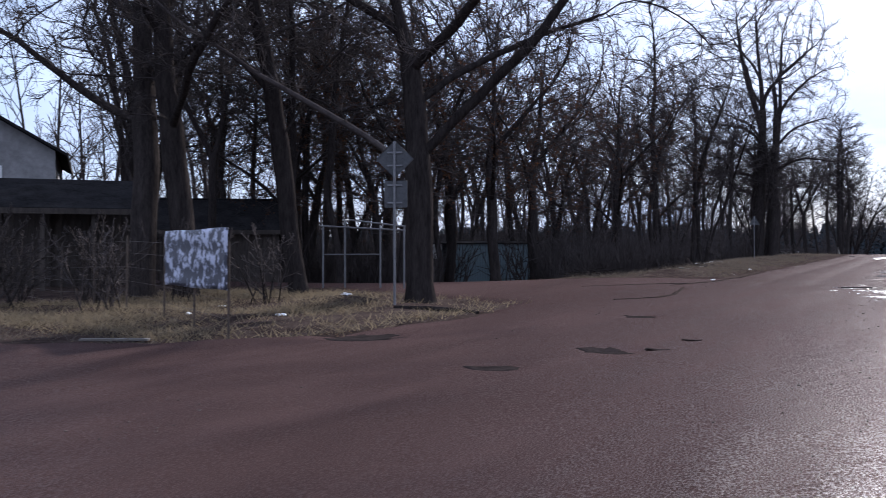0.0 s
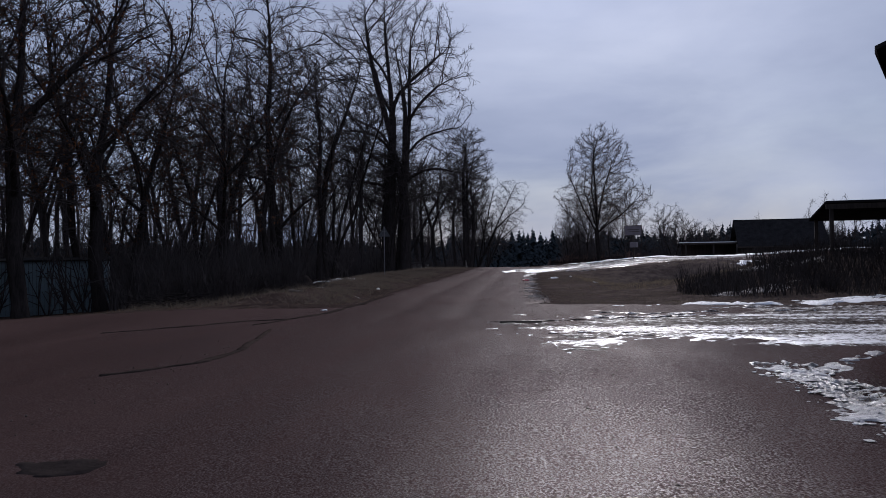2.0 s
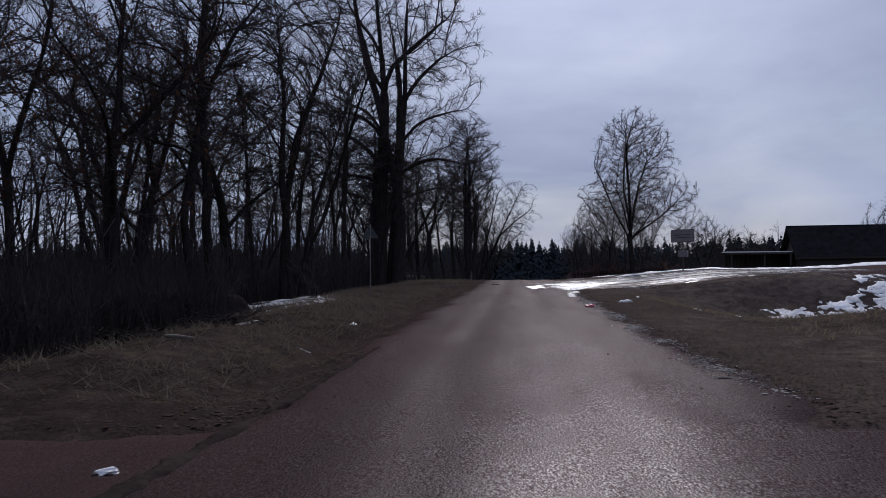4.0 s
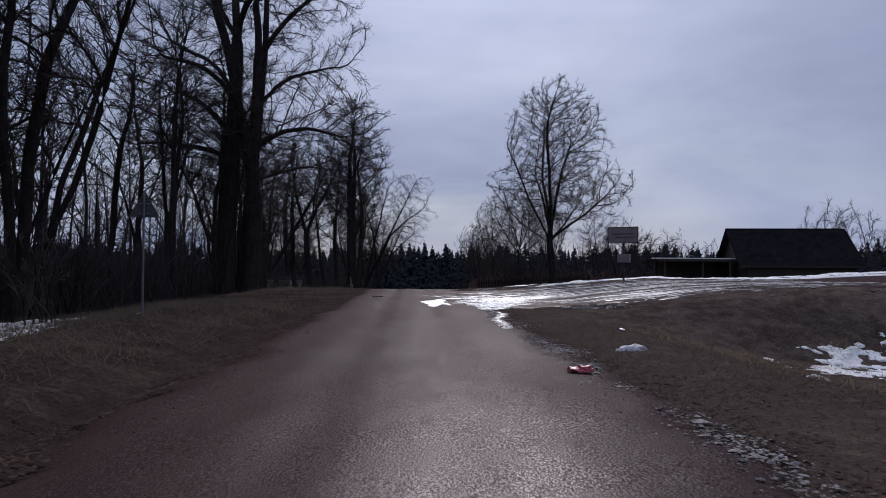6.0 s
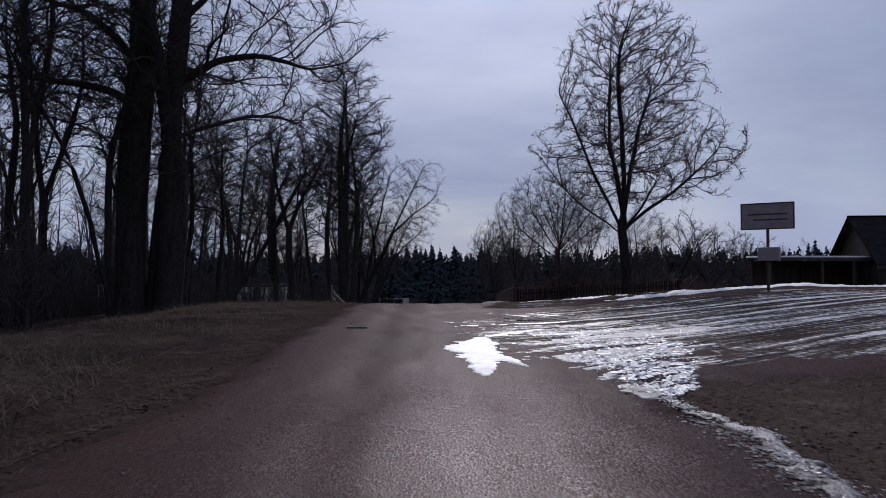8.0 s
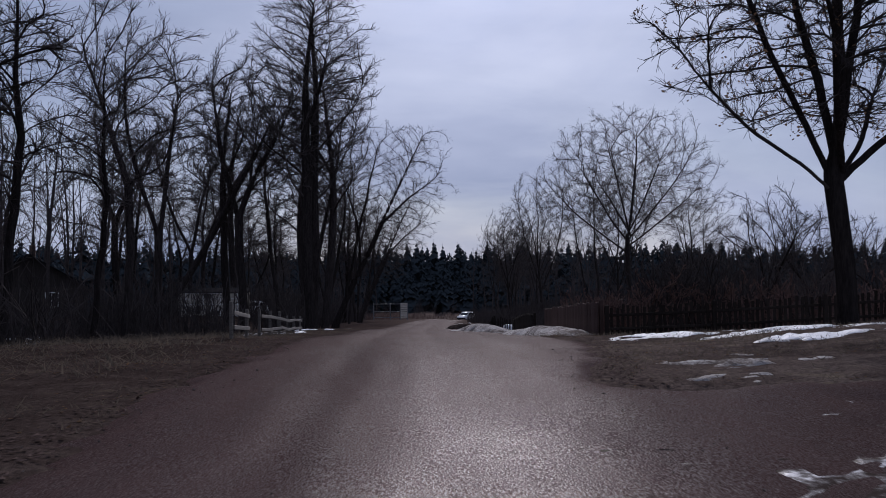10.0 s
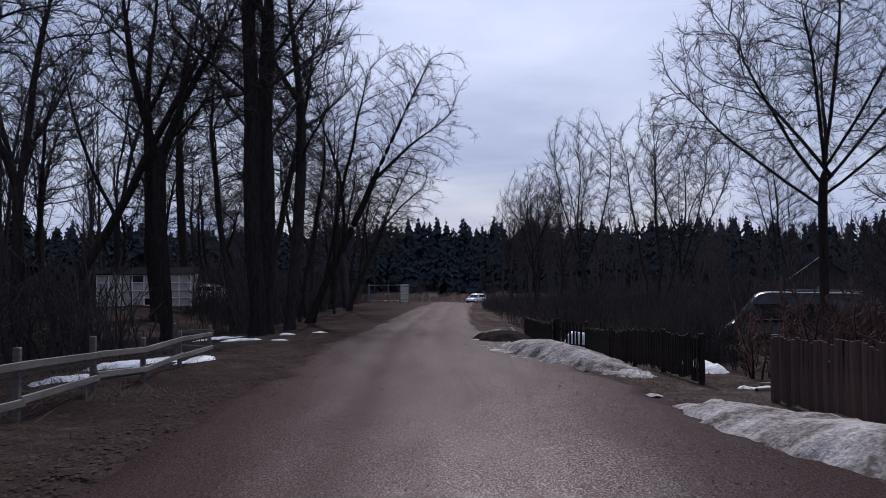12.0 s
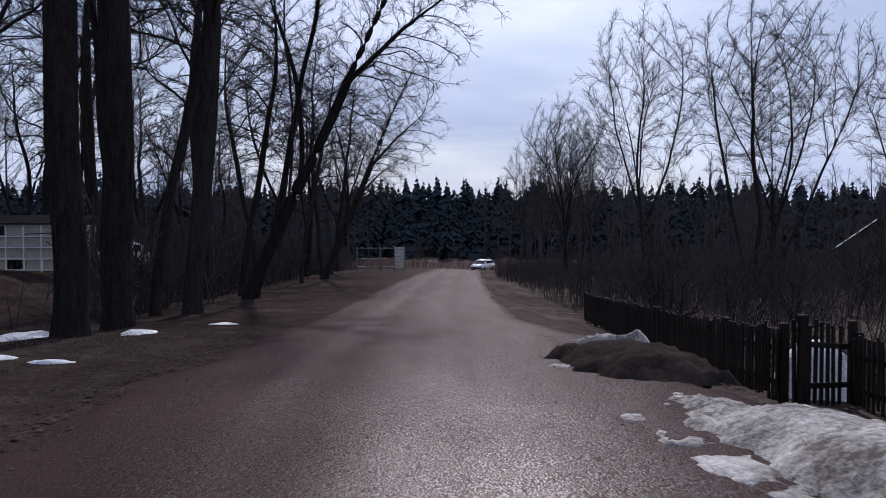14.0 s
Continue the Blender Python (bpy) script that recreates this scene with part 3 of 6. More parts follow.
def sheet(name, cx, cy, lx, ly, thick, seed, mat, label, ang=0.0, edge=0.55, freq=1.2, step=0.14, streak=None, category="snow", group="old snow patches", lump=1.1, crisp=.55, spine=None):
    """A ragged patch lying on the ground, thin at its uneven rim."""
    n = max(int(2.5 * lx / step), 8)
    m = max(int(2.5 * ly / step), 8)
    u, v = np.meshgrid(np.linspace(-1.25, 1.25, n), np.linspace(-1.25, 1.25, m))
    c, s = math.cos(radians(ang)), math.sin(radians(ang))
    px, py = u * lx, v * ly
    x, y = cx + px * c - py * s, cy + px * s + py * c
    core = 1 - np.sqrt(u * u + v * v) if spine is None else spine(x, y)
    body = core + (fbm(x * freq, y * freq, seed, 5) - .5) * 2 * edge + (fbm(x * 6, y * 6, seed + 3, 4) - .5) * crisp
    if streak is not None:
        body = np.minimum(body, streak(x, y))
    h = np.where(body > 0, thick * np.tanh(body * 2.2) + (fbm(x * 5, y * 5, seed + 7) - .5) * lump * thick * np.clip(body * 4, 0, 1), body * .45)
    z = surface(x, y) + h
    verts = np.stack([x.ravel(), y.ravel(), z.ravel()], 1)
    i = (np.arange(m - 1)[:, None] * n + np.arange(n - 1)[None]).ravel()
    quads = np.stack([i, i + 1, i + n + 1, i + n], 1)
    k = (body > -.02).ravel()
    quads = quads[k[quads].any(1)]
    if not len(quads):
        return None
    used = np.zeros(len(verts), bool)
    used[quads.ravel()] = True
    index = np.cumsum(used) - 1
    ob = fast_mesh(name, verts[used], index[quads], mat)
    return tagged(ob, label, category, group)

# ---------------------------------------------------------------- trees
def tubes(pts, rad, sides):
    """Tapered tubes along many polylines: pts (n, p, 3), rad (n, p)."""
    n, p, _ = pts.shape
    d = np.gradient(pts, axis=1)
    d /= np.linalg.norm(d, axis=2, keepdims=True) + 1e-9
    ref = np.where(np.abs(d[..., 2:3]) > .9, np.array([1.0, 0, 0]), np.array([0, 0, 1.0]))
    a = np.cross(d, ref)
    a /= np.linalg.norm(a, axis=2, keepdims=True) + 1e-9
    b = np.cross(d, a)
    ang = np.arange(sides) * 2 * np.pi / sides
    ring = a[:, :, None] * np.cos(ang)[None, None, :, None] + b[:, :, None] * np.sin(ang)[None, None, :, None]
    v = pts[:, :, None] + ring * rad[:, :, None, None]
    base = (np.arange(n)[:, None, None] * p + np.arange(p - 1)[None, :, None]) * sides
    k = np.arange(sides)[None, None]
    k2 = (k + 1) % sides
    q = np.stack([base + k, base + k2, base + sides + k2, base + sides + k], -1).reshape(-1, 4)
    return v.reshape(-1, 3), q


def joined(chunks):
    vs, qs, off = [], [], 0
    for v, q in chunks:
        vs.append(v)
        qs.append(q + off)
        off += len(v)
    return np.concatenate(vs), np.concatenate(qs)


def polyline(rng, start, direction, length, r0, r1, p, wander, up):
    """Growing lines: start and direction (n, 3), length and radii (n,)."""
    n = len(start)
    pts = np.empty((n, p, 3))
    pts[:, 0] = start
    d = direction.copy()
    for i in range(1, p):
        d = d + rng.normal(0, wander, (n, 3))
        d[:, 2] += up
        d /= np.linalg.norm(d, axis=1, keepdims=True)
        pts[:, i] = pts[:, i - 1] + d * (length / (p - 1))[:, None]
    t = np.linspace(0, 1, p)[None]
    return pts, r0[:, None] * (1 - t) + r1[:, None] * t


def offshoots(rng, pts, rad, m, lo, hi, angle, ratio, r_ratio, r_tip, p, wander, up, taper=0.55, base_len=None):
    """m side branches on each line, between lo and hi of its length, leaving at about angle degrees."""
    n, q, _ = pts.shape
    t = (np.arange(m)[None] + rng.random((n, m))) / m * (hi - lo) + lo
    f = t * (q - 1)
    i = np.minimum(f.astype(int), q - 2)
    w = (f - i)[..., None]
    rows = np.arange(n)[:, None]
    a, b = pts[rows, i], pts[rows, i + 1]
    start = a + (b - a) * w
    tangent = (b - a) / (np.linalg.norm(b - a, axis=2, keepdims=True) + 1e-9)
    side = np.cross(tangent, rng.normal(size=(n, m, 3)))
    side /= np.linalg.norm(side, axis=2, keepdims=True) + 1e-9
    th = np.radians(angle + rng.normal(0, 12, (n, m)))[..., None]
    d = tangent * np.cos(th) + side * np.sin(th)
    length = np.linalg.norm(np.diff(pts, axis=1), axis=2).sum(1) if base_len is None else np.full(n, base_len)
    length = length[:, None] * ratio * (1 - taper * (t - lo) / max(hi - lo, 1e-6)) * rng.uniform(.65, 1.2, (n, m))
    r = rad[rows, i] * (1 - w[..., 0]) + rad[rows, i + 1] * w[..., 0]
    r0 = np.maximum(r * r_ratio, r_tip * 1.3)
    return polyline(rng, start.reshape(-1, 3), d.reshape(-1, 3), length.ravel(), r0.ravel(), np.full(n * m, r_tip), p, wander, up)


def bush(seed, h, label, mat):
    """A leafless shrub > trunk, crown: seven thin stems from one foot, branched twice."""
    rng = np.random.default_rng(seed)
    feet = [(random.uniform(-.5, .5), random.uniform(-.5, .5), random.uniform(-.35, .35), random.uniform(-.35, .35)) for _ in range(7)]
    start = np.array([[f[0], f[1], -.25] for f in feet])
    direction = np.array([[f[2], f[3], 1.0] for f in feet])
    direction /= np.linalg.norm(direction, axis=1, keepdims=True)
    tall_by = h * rng.uniform(.9, 1.0, 7)
    p0, r0 = polyline(rng, start, direction, tall_by, np.full(7, .03), np.full(7, .0036), 7, .07, .02)
    p1, r1 = offshoots(rng, p0, r0, 5, .15, .98, 35, .45, .5, .014, 4, .10, .10)
    p2, r2 = offshoots(rng, p1, r1, 3, .15, 1.0, 46, .5, .5, .009, 3, .13, .06)
    p3, r3 = offshoots(rng, p2, r2, 2, .12, 1.0, 46, .6, .6, .010, 2, .16, .04)
    root = empty("shrub", 0, 0, 0, 0, label, "shrub", "shrubs")
    v, q = tubes(p0, r0, 5)
    fast_mesh("trunk", v, q, M_BARK, root)
    v, q = joined([tubes(p1, r1, 3), tubes(p2, r2, 3), tubes(p3, r3, 3)])
    fast_mesh("crown", v, q, mat, root)
    return root


def leaf_cards(name, at, rng, small, large, mat, parent=None, per=1, flat=0.0):
    """Small folded leaves (two triangles bent along the middle) at the given places."""
    at = np.repeat(at, per, axis=0) + (rng.normal(0, .07, (len(at) * per, 3)) if per > 1 else 0)
    n = len(at)
    a = rng.normal(size=(n, 3))
    a[:, 2] *= 1 - flat
    a /= np.linalg.norm(a, axis=1, keepdims=True)
    b = np.cross(a, rng.normal(size=(n, 3)) * (1 - flat) + np.array([0, 0, flat * 3]))
    b /= np.linalg.norm(b, axis=1, keepdims=True) + 1e-9
    c = np.cross(a, b)
    s = rng.uniform(small, large, n)[:, None]
    v = np.stack([at, at + a * s * .5 + b * s * .3 + c * s * .1, at + a * s, at + a * s * .5 - b * s * .3 + c * s * .1], 1).reshape(-1, 3)
    i = np.arange(n)[:, None] * 4
    f = np.concatenate([i + np.array([[0, 1, 2]]), i + np.array([[0, 2, 3]])])
    return fast_mesh(name, v, f, mat, parent, shade=False)


def place(ob, x, y, rz=0.0, scale=1.0, dz=0.0):
    ob.matrix_world = Matrix.Translation((x, y, put_z(x, y) + dz)) @ Matrix.Rotation(radians(rz), 4, "Z") @ Matrix.Scale(scale, 4)
    return ob


def copy_at(ob, x, y, rz=0.0, scale=1.0, dz=0.0):
    c = copy_thing(ob, Matrix())
    c.matrix_basis = Matrix.Translation((x, y, put_z(x, y) + dz)) @ Matrix.Rotation(radians(rz), 4, "Z") @ Matrix.Scale(scale, 4)
    return c


def colonise(rng, pos, parent, aims, step, reach, kill, rise, jitter, rounds, out=.4):
    """Branches that grow towards free space: each aim pulls the nearest node, and is spent once reached."""
    cap = 6000
    p = np.zeros((cap, 3))
    n = len(pos)
    p[:n] = pos
    par = list(parent)
    heart = aims.mean(0) - np.array([0, 0, aims[:, 2].std() * 1.2])
    near = np.full(len(aims), np.inf)
    who = np.zeros(len(aims), int)

    def meet(lo, hi):
        nonlocal near, who
        d = np.linalg.norm(aims[:, None] - p[None, lo:hi], axis=2)
        k = d.argmin(1)
        m = d[np.arange(len(aims)), k]
        better = m < near
        near, who = np.where(better, m, near), np.where(better, k + lo, who)

    meet(0, n)
    for _ in range(rounds):
        keep = near > kill
        aims, near, who = aims[keep], near[keep], who[keep]
        act = near < reach
        if not act.any() or n > cap - 900:
            break
        pull = np.zeros((n, 3))
        to = aims[act] - p[who[act]]
        np.add.at(pull, who[act], to / (np.linalg.norm(to, axis=1, keepdims=True) + 1e-9))
        grow = np.unique(who[act])
        d = pull[grow] / (np.linalg.norm(pull[grow], axis=1, keepdims=True) + 1e-9)
        back = np.array([par[g] if par[g] >= 0 else g for g in grow])
        old = p[grow] - p[back]
        d = d + .8 * old / (np.linalg.norm(old, axis=1, keepdims=True) + 1e-9) + rng.normal(0, jitter, d.shape) + np.array([0, 0, rise])
        away = p[grow] - heart
        d = d + out * away / (np.linalg.norm(away, axis=1, keepdims=True) + 1e-9)
        q = p[grow] + step * d / np.linalg.norm(d, axis=1, keepdims=True)
        gap = np.linalg.norm(q[:, None] - p[None, :n], axis=2).min(1)
        ok = gap > step * .45
        if not ok.any():
            break
        q, grow = q[ok], grow[ok]
        p[n:n + len(q)] = q
        par += [int(g) for g in grow]
        meet(n, n + len(q))
        n += len(q)
    return p[:n], np.array(par)


def grown_tree(name, seed, r, label, stems, hulls, aims=700, step=.4, reach=3.0, kill=.8, tip=.008, twigs=4, twig_len=.7, sprays=2, rise=.12,
               jitter=.10, crown_mat=None, clusters=0, leaf_mat=None, group="bare trees", fat=1.0, category="tree"):
    """A leafless tree > trunk, crown. stems: great limbs as (x, y, z, dx, dy, dz, length, bend upwards, wander), the first one the trunk.
    hulls: the crown's round masses as (x, y, z, radius x, radius y, radius z, share)."""
    rng = np.random.default_rng(seed)
    pos, par = [], []
    for i, (x, y, z, dx, dy, dz, length, bend, wander) in enumerate(stems):
        k = max(int(length / step), 2)
        line, _ = polyline(rng, np.array([[x, y, z]], float), np.array([[dx, dy, dz]], float) / math.sqrt(dx * dx + dy * dy + dz * dz), np.array([length]), np.array([1.0]), np.array([1.0]), k + 1, wander, bend)
        line = line[0]
        if not pos or z < .01:
            last = -1
        else:
            last = int(np.argmin(np.linalg.norm(np.array(pos) - line[0], axis=1)))
            line = line[1:] - line[0] + pos[last]
        for q in line:
            pos.append(q)
            par.append(last)
            last = len(pos) - 1
    spots_in = []
    total = sum(hh[6] for hh in hulls)
    for x, y, z, rx, ry, rz, share in hulls:
        m = int(aims * share / total)
        v = rng.normal(size=(m, 3))
        v /= np.linalg.norm(v, axis=1, keepdims=True)
        spots_in.append(v * (rng.random((m, 1)) ** .42) * np.array([rx, ry, rz]) * rng.uniform(.9, 1.06, (m, 1)) + np.array([x, y, z]))
    p, par = colonise(rng, np.array(pos), par, np.concatenate(spots_in), step, reach, kill, rise, jitter, 70)
    n = len(p)
    leaves = np.ones(n)
    leaves[par[par >= 0]] = 0
    count = leaves.copy()
    for i in range(n - 1, -1, -1):
        if par[i] >= 0:
            count[par[i]] += count[i]
    power = math.log(max(count.max(), 3)) / math.log(r / (tip * 1.5))
    rad = tip * 1.5 * count ** (1 / power)
    heir = np.full(n, -1)
    for i in range(n):
        q = par[i]
        if q >= 0 and (heir[q] < 0 or count[i] > count[heir[q]]):
            heir[q] = i
    trunk, crown, fine_at, fine_dir = [], [], [], []
    for i in range(n):
        if par[i] >= 0 and heir[par[i]] == i:
            continue
        chain = [i]
        while heir[chain[-1]] >= 0:
            chain.append(heir[chain[-1]])
        pts, rr = p[chain], rad[chain]
        if par[i] >= 0:
            pts, rr = np.concatenate([p[par[i]][None], pts]), np.concatenate([[min(rad[par[i]] * .8, rr[0] * 1.25)], rr])
        else:
            rr = rr.copy()
            rr[0] *= 1.35
            pts = pts.copy()
            pts[0, 2] -= .25
        if len(pts) < 2:
            continue
        thick = rr[0]
        sides = 10 if thick > .14 * fat else 7 if thick > .06 * fat else 4 if thick > .025 * fat else 3
        (trunk if thick > r * .3 else crown).append(tubes(pts[None], rr[None], sides))
    slim_i = np.where((rad < tip * 3.6) & (par >= 0))[0]
    d = p[slim_i] - p[par[slim_i]]
    d /= np.linalg.norm(d, axis=1, keepdims=True) + 1e-9
    at, d = np.repeat(p[slim_i], twigs, 0), np.repeat(d, twigs, 0)
    at = at - d * rng.random((len(at), 1)) * step
    d = d + rng.normal(0, .55, d.shape) + np.array([0, 0, .15 + rise * .5])
    d /= np.linalg.norm(d, axis=1, keepdims=True)
    k = len(at)
    p3, r3 = polyline(rng, at, d, rng.uniform(.35, 1.15, k) * twig_len, np.full(k, tip * 1.1), np.full(k, tip * .6), 3 if fat >= 1 else 2, .14, .03)
    crown.append(tubes(p3, r3, 3))
    last = p3
    if sprays:
        p4, r4 = offshoots(rng, p3, r3, sprays, .2, 1.0, 38, .62, .8, tip * .5, 2, .1, .02)
        crown.append(tubes(p4, r4, 3))
        last = p4
    root = empty(name, 0, 0, 0, 0, label, category, group)
    v, q = joined(trunk)
    fast_mesh("trunk", v, q, M_BARK, root)
    v, q = joined(crown)
    fast_mesh("crown", v, q, crown_mat or M_TWIG, root)
    if clusters:
        tips = last[:, -1]
        tips = tips[rng.choice(len(tips), min(clusters, len(tips)), replace=False)]
        leaf_cards("foliage", tips, rng, .05, .13, leaf_mat or M_DRYLEAF, root, 5)
    return root


# single trees that stand out
place(grown_tree("roadside_tree", 5, .36, "thick dark bare tree with forked limbs beside the sign",
                 ((0, 0, 0, .01, 0, 1, 13, 0, .03), (0, 0, 3.3, -.62, -.33, .72, 9, .01, .07), (0, 0, 3.6, .66, .35, .55, 10, -.01, .07), (0, 0, 5.2, .2, .7, .6, 7, 0, .07),
                  (0, 0, 6.0, .9, -.3, .5, 8, -.02, .07), (0, 0, 7.0, -.9, .2, .6, 7, -.02, .07)),
                 ((0, 0, 11, 8, 7, 6, 1.0), (2, 0, 7.5, 8.5, 7, 2.6, .35)), 580, .45, 3.4, .9, .010, 4, .75, 2, .06), -8.3, 19.6, 0)
place(grown_tree("roadside_tree", 8, .27, "tall dark bare tree leaning over the yard",
                 ((0, 0, 0, -.07, 0, 1, 15, 0, .03), (-.3, 0, 4.6, .8, -.3, .8, 5, 0, .07), (-.4, 0, 6.0, -.8, .3, .7, 5, 0, .07)),
                 ((-.9, 0, 12, 5.2, 5, 6.8, 1.0),), 360, .45, 3.2, .9, .010, 4, .75, 2, .08), -12.9, 20.5, 10)
yard = grown_tree("yard_tree", 11, .36, "old dark bare tree behind the wire fence",
                  ((0, 0, 0, 0, 0, 1, 15, 0, .03), (0, 0, 5.2, -1, -.2, .5, 7, -.01, .08), (0, 0, 6.4, .9, .4, .5, 6, -.01, .08), (0, 0, 7.6, -.8, .5, .7, 7, -.02, .08), (0, 0, 8.6, .7, -.6, .7, 6, 0, .08)),
                  ((0, 0, 12, 7.2, 7, 7, 1.0), (-2, 0, 7.5, 6.5, 6, 2.6, .35)), 460, .45, 3.4, .9, .010, 4, .75, 2, .05)
place(yard, -16.3, 17.7, 0)
copy_at(yard, -15.3, 18.4, 130, .95)
# the great many-stemmed tree: three stems that part low, long arching limbs
place(grown_tree("clump_tree", 21, .62, "huge old bare tree with several stems from one foot",
                 ((-.68, 0, 0, -.03, 0, 1, 27, 0, .02), (.78, .1, 0, .05, .01, 1, 27, 0, .02), (.12, .3, 0, .01, .03, 1, 25, 0, .025), (.95, .1, 6.2, -.10, .05, 1, 18, .0, .03),
                  (-.8, 0, 8.6, -1, -.15, .75, 6, -.07, .09), (-.8, 0, 10.4, -1, .25, .95, 6, -.07, .09), (-.9, 0, 13.0, -.9, -.3, 1.1, 6, -.06, .09), (-.9, 0, 16.5, -.7, .2, 1.3, 6.5, -.04, .08), (-.9, 0, 20, -.6, -.2, 1.4, 6, -.04, .08),
                  (.95, 0, 7.4, 1, .15, .45, 5.2, -.05, .09), (1.05, 0, 9.6, 1, -.2, .8, 6.0, -.07, .09), (1.1, 0, 12.2, 1, .2, 1.0, 6.2, -.07, .09), (1.2, 0, 15.5, .8, -.1, 1.2, 6.5, -.04, .08), (1.4, 0, 19.5, .6, .2, 1.3, 6.0, -.04, .08),
                  (.1, .3, 9.5, .2, 1, .9, 6, -.05, .08), (.1, .3, 12, -.3, -1, 1.0, 6, -.05, .08), (.2, .4, 16, .3, -1, 1.2, 6, -.04, .08)),
                 ((0, 0, 20, 8.6, 8.5, 10.5, 1.0), (0, 0, 11.0, 9.6, 8, 4.2, .5), (0, 0, 26, 6.0, 6, 4.5, .2)), 4200, .45, 3.0, .70, .0115, 3, .75, 2, -.03, .16), -11.1, 101.5, 0)
place(grown_tree("ash_tree", 31, .23, "bare ash tree with dry seed clusters on its twigs",
                 ((0, 0, 0, .01, 0, 1, 4.0, 0, .02), (0, 0, 3.4, -.42, .1, 1, 7.5, .02, .05), (0, 0, 3.6, .40, -.1, 1, 7.5, .02, .05), (0, 0, 4.0, .06, -.2, 1, 9.0, .02, .05),
                  (0, 0, 4.0, -.15, .3, 1, 8.5, .02, .05), (0, 0, 3.3, 1, .2, .75, 5.0, .02, .06), (0, 0, 3.1, -1, -.2, .7, 4.6, .02, .06), (0, 0, 3.6, .5, .7, .8, 5, .02, .06), (0, 0, 3.6, -.5, -.7, .8, 5, .02, .06)),
                 ((.3, 0, 10.4, 3.8, 3.9, 5.0, 1.0), (.6, 0, 7.0, 5.4, 5.0, 2.7, .6)), 2900, .30, 2.4, .42, .0085, 3, .45, 2, .08, .10, clusters=900), 10.5, 108.3, 0, 1.0)
place(grown_tree("garden_tree", 43, .115, "bare garden tree with a wide fan-shaped crown",
                 ((0, 0, 0, .0, 0, 1, 5.2, 0, .02), (0, 0, 4.3, -.75, .1, 1, 4.0, 0, .03), (0, 0, 4.5, .75, -.1, 1, 4.0, 0, .03), (0, 0, 3.9, -1.1, .3, .75, 4.0, .01, .03), (0, 0, 4.1, 1.1, .1, .75, 4.0, .01, .03),
                  (0, 0, 4.8, .35, .5, 1, 4.0, 0, .03), (0, 0, 4.8, -.35, -.5, 1, 4.0, 0, .03), (0, 0, 5.0, .12, -.1, 1, 4.2, 0, .03), (0, 0, 4.6, -.3, .8, 1, 4.0, 0, .03), (0, 0, 4.6, .3, -.8, 1, 4.0, 0, .03)),
                 ((0, 0, 7.6, 4.2, 4.1, 3.1, 1.0), (0, 0, 6.0, 4.4, 4.3, 1.5, .25)), 2300, .27, 2.0, .38, .0050, 3, .45, 2, .04, .05), 11.25, 131.6, 0, 1.06)
slim = grown_tree("slim_tree", 51, .12, "slender bare tree with upswept branches",
                  ((0, 0, 0, .02, 0, 1, 10, 0, .035), (0, 0, 3.4, .45, .1, 1, 10, .02, .04), (0, 0, 4.2, -.4, -.1, 1, 9, .02, .04), (0, 0, 5.6, .1, .45, 1, 8, .02, .04), (0, 0, 6.2, -.15, -.45, 1, 7, .02, .04)),
                  ((0, 0, 11, 3.8, 3.8, 5.2, 1.0), (0, 0, 7, 2.8, 2.8, 2.5, .2)), 620, .38, 2.8, .66, .0072, 4, .65, 2, .24, .06)
place(slim, 13.6, 175.8, 0)
forked = grown_tree("slim_tree", 53, .11, "bare many-stemmed tree with a broad airy crown",
                    ((0, 0, 0, .03, 0, 1, 12, 0, .04), (.2, .2, 0, .28, .05, 1, 13, .01, .035), (-.2, .1, 0, -.26, -.05, 1, 12, .01, .035), (.3, -.2, 0, .5, -.1, 1, 12, .015, .035)),
                    ((1.0, 0, 11, 5.6, 4.5, 4.8, 1.0), (.5, 0, 7.5, 4.2, 3.5, 2.4, .2)), 720, .38, 2.8, .66, .0072, 4, .65, 2, .24, .06)
place(forked, 18.2, 171.6, 0)
for x, y, rz, s in [(21.8, 178, 300, 1.0), (19.3, 217, 120, 1.0), (14.5, 231, 20, .95), (12.4, 193, 90, .9), (14.6, 206, 160, .85), (17.5, 236, 90, .85), (23, 240, 250, .9), (12.9, 197, 200, .86)]:
    copy_at(slim, x, y, rz, s)
for x, y, rz, s in [(29.5, 176, 60, .9)]:
    copy_at(forked, x, y, rz, s)
tall = grown_tree("tall_tree", 61, .34, "tall bare tree with a straight dark trunk",
                  ((0, 0, 0, .0, 0, 1, 22, 0, .022), (0, 0, 8.5, .8, .3, .9, 4.5, .01, .07), (0, 0, 10, -.8, -.3, .9, 5, .01, .07), (0, 0, 12, .7, -.5, .9, 5, .01, .07), (0, 0, 13.5, -.6, .6, .9, 5, .01, .07)),
                  ((0, 0, 17, 4.6, 4.4, 7.4, 1.0),), 700, .45, 3.0, .8, .012, 4, .8, 2, .06, .14)
place(tall, -6.35, 147.8, 0)
for x, y, rz, s in [(-6.15, 144.4, 200, .97), (-6.1, 153.7, 90, .85), (-9.6, 171, 300, .9), (-17.6, 178.6, 250, .95), (-14.2, 158.0, 220, .86)]:
    copy_at(tall, x, y, rz, s)
thin = grown_tree("thin_tree", 63, .16, "thin bare tree with a straight stem and short branches",
                  ((0, 0, 0, .02, 0, 1, 17, 0, .03), (0, 0, 8.5, .6, .4, 1, 4, .01, .07)), ((0, 0, 13, 3.0, 3.0, 5.4, 1.0),), 330, .45, 2.8, .8, .012, 4, .75, 2, .08, .14)
place(thin, -7.6, 155.0, 0)
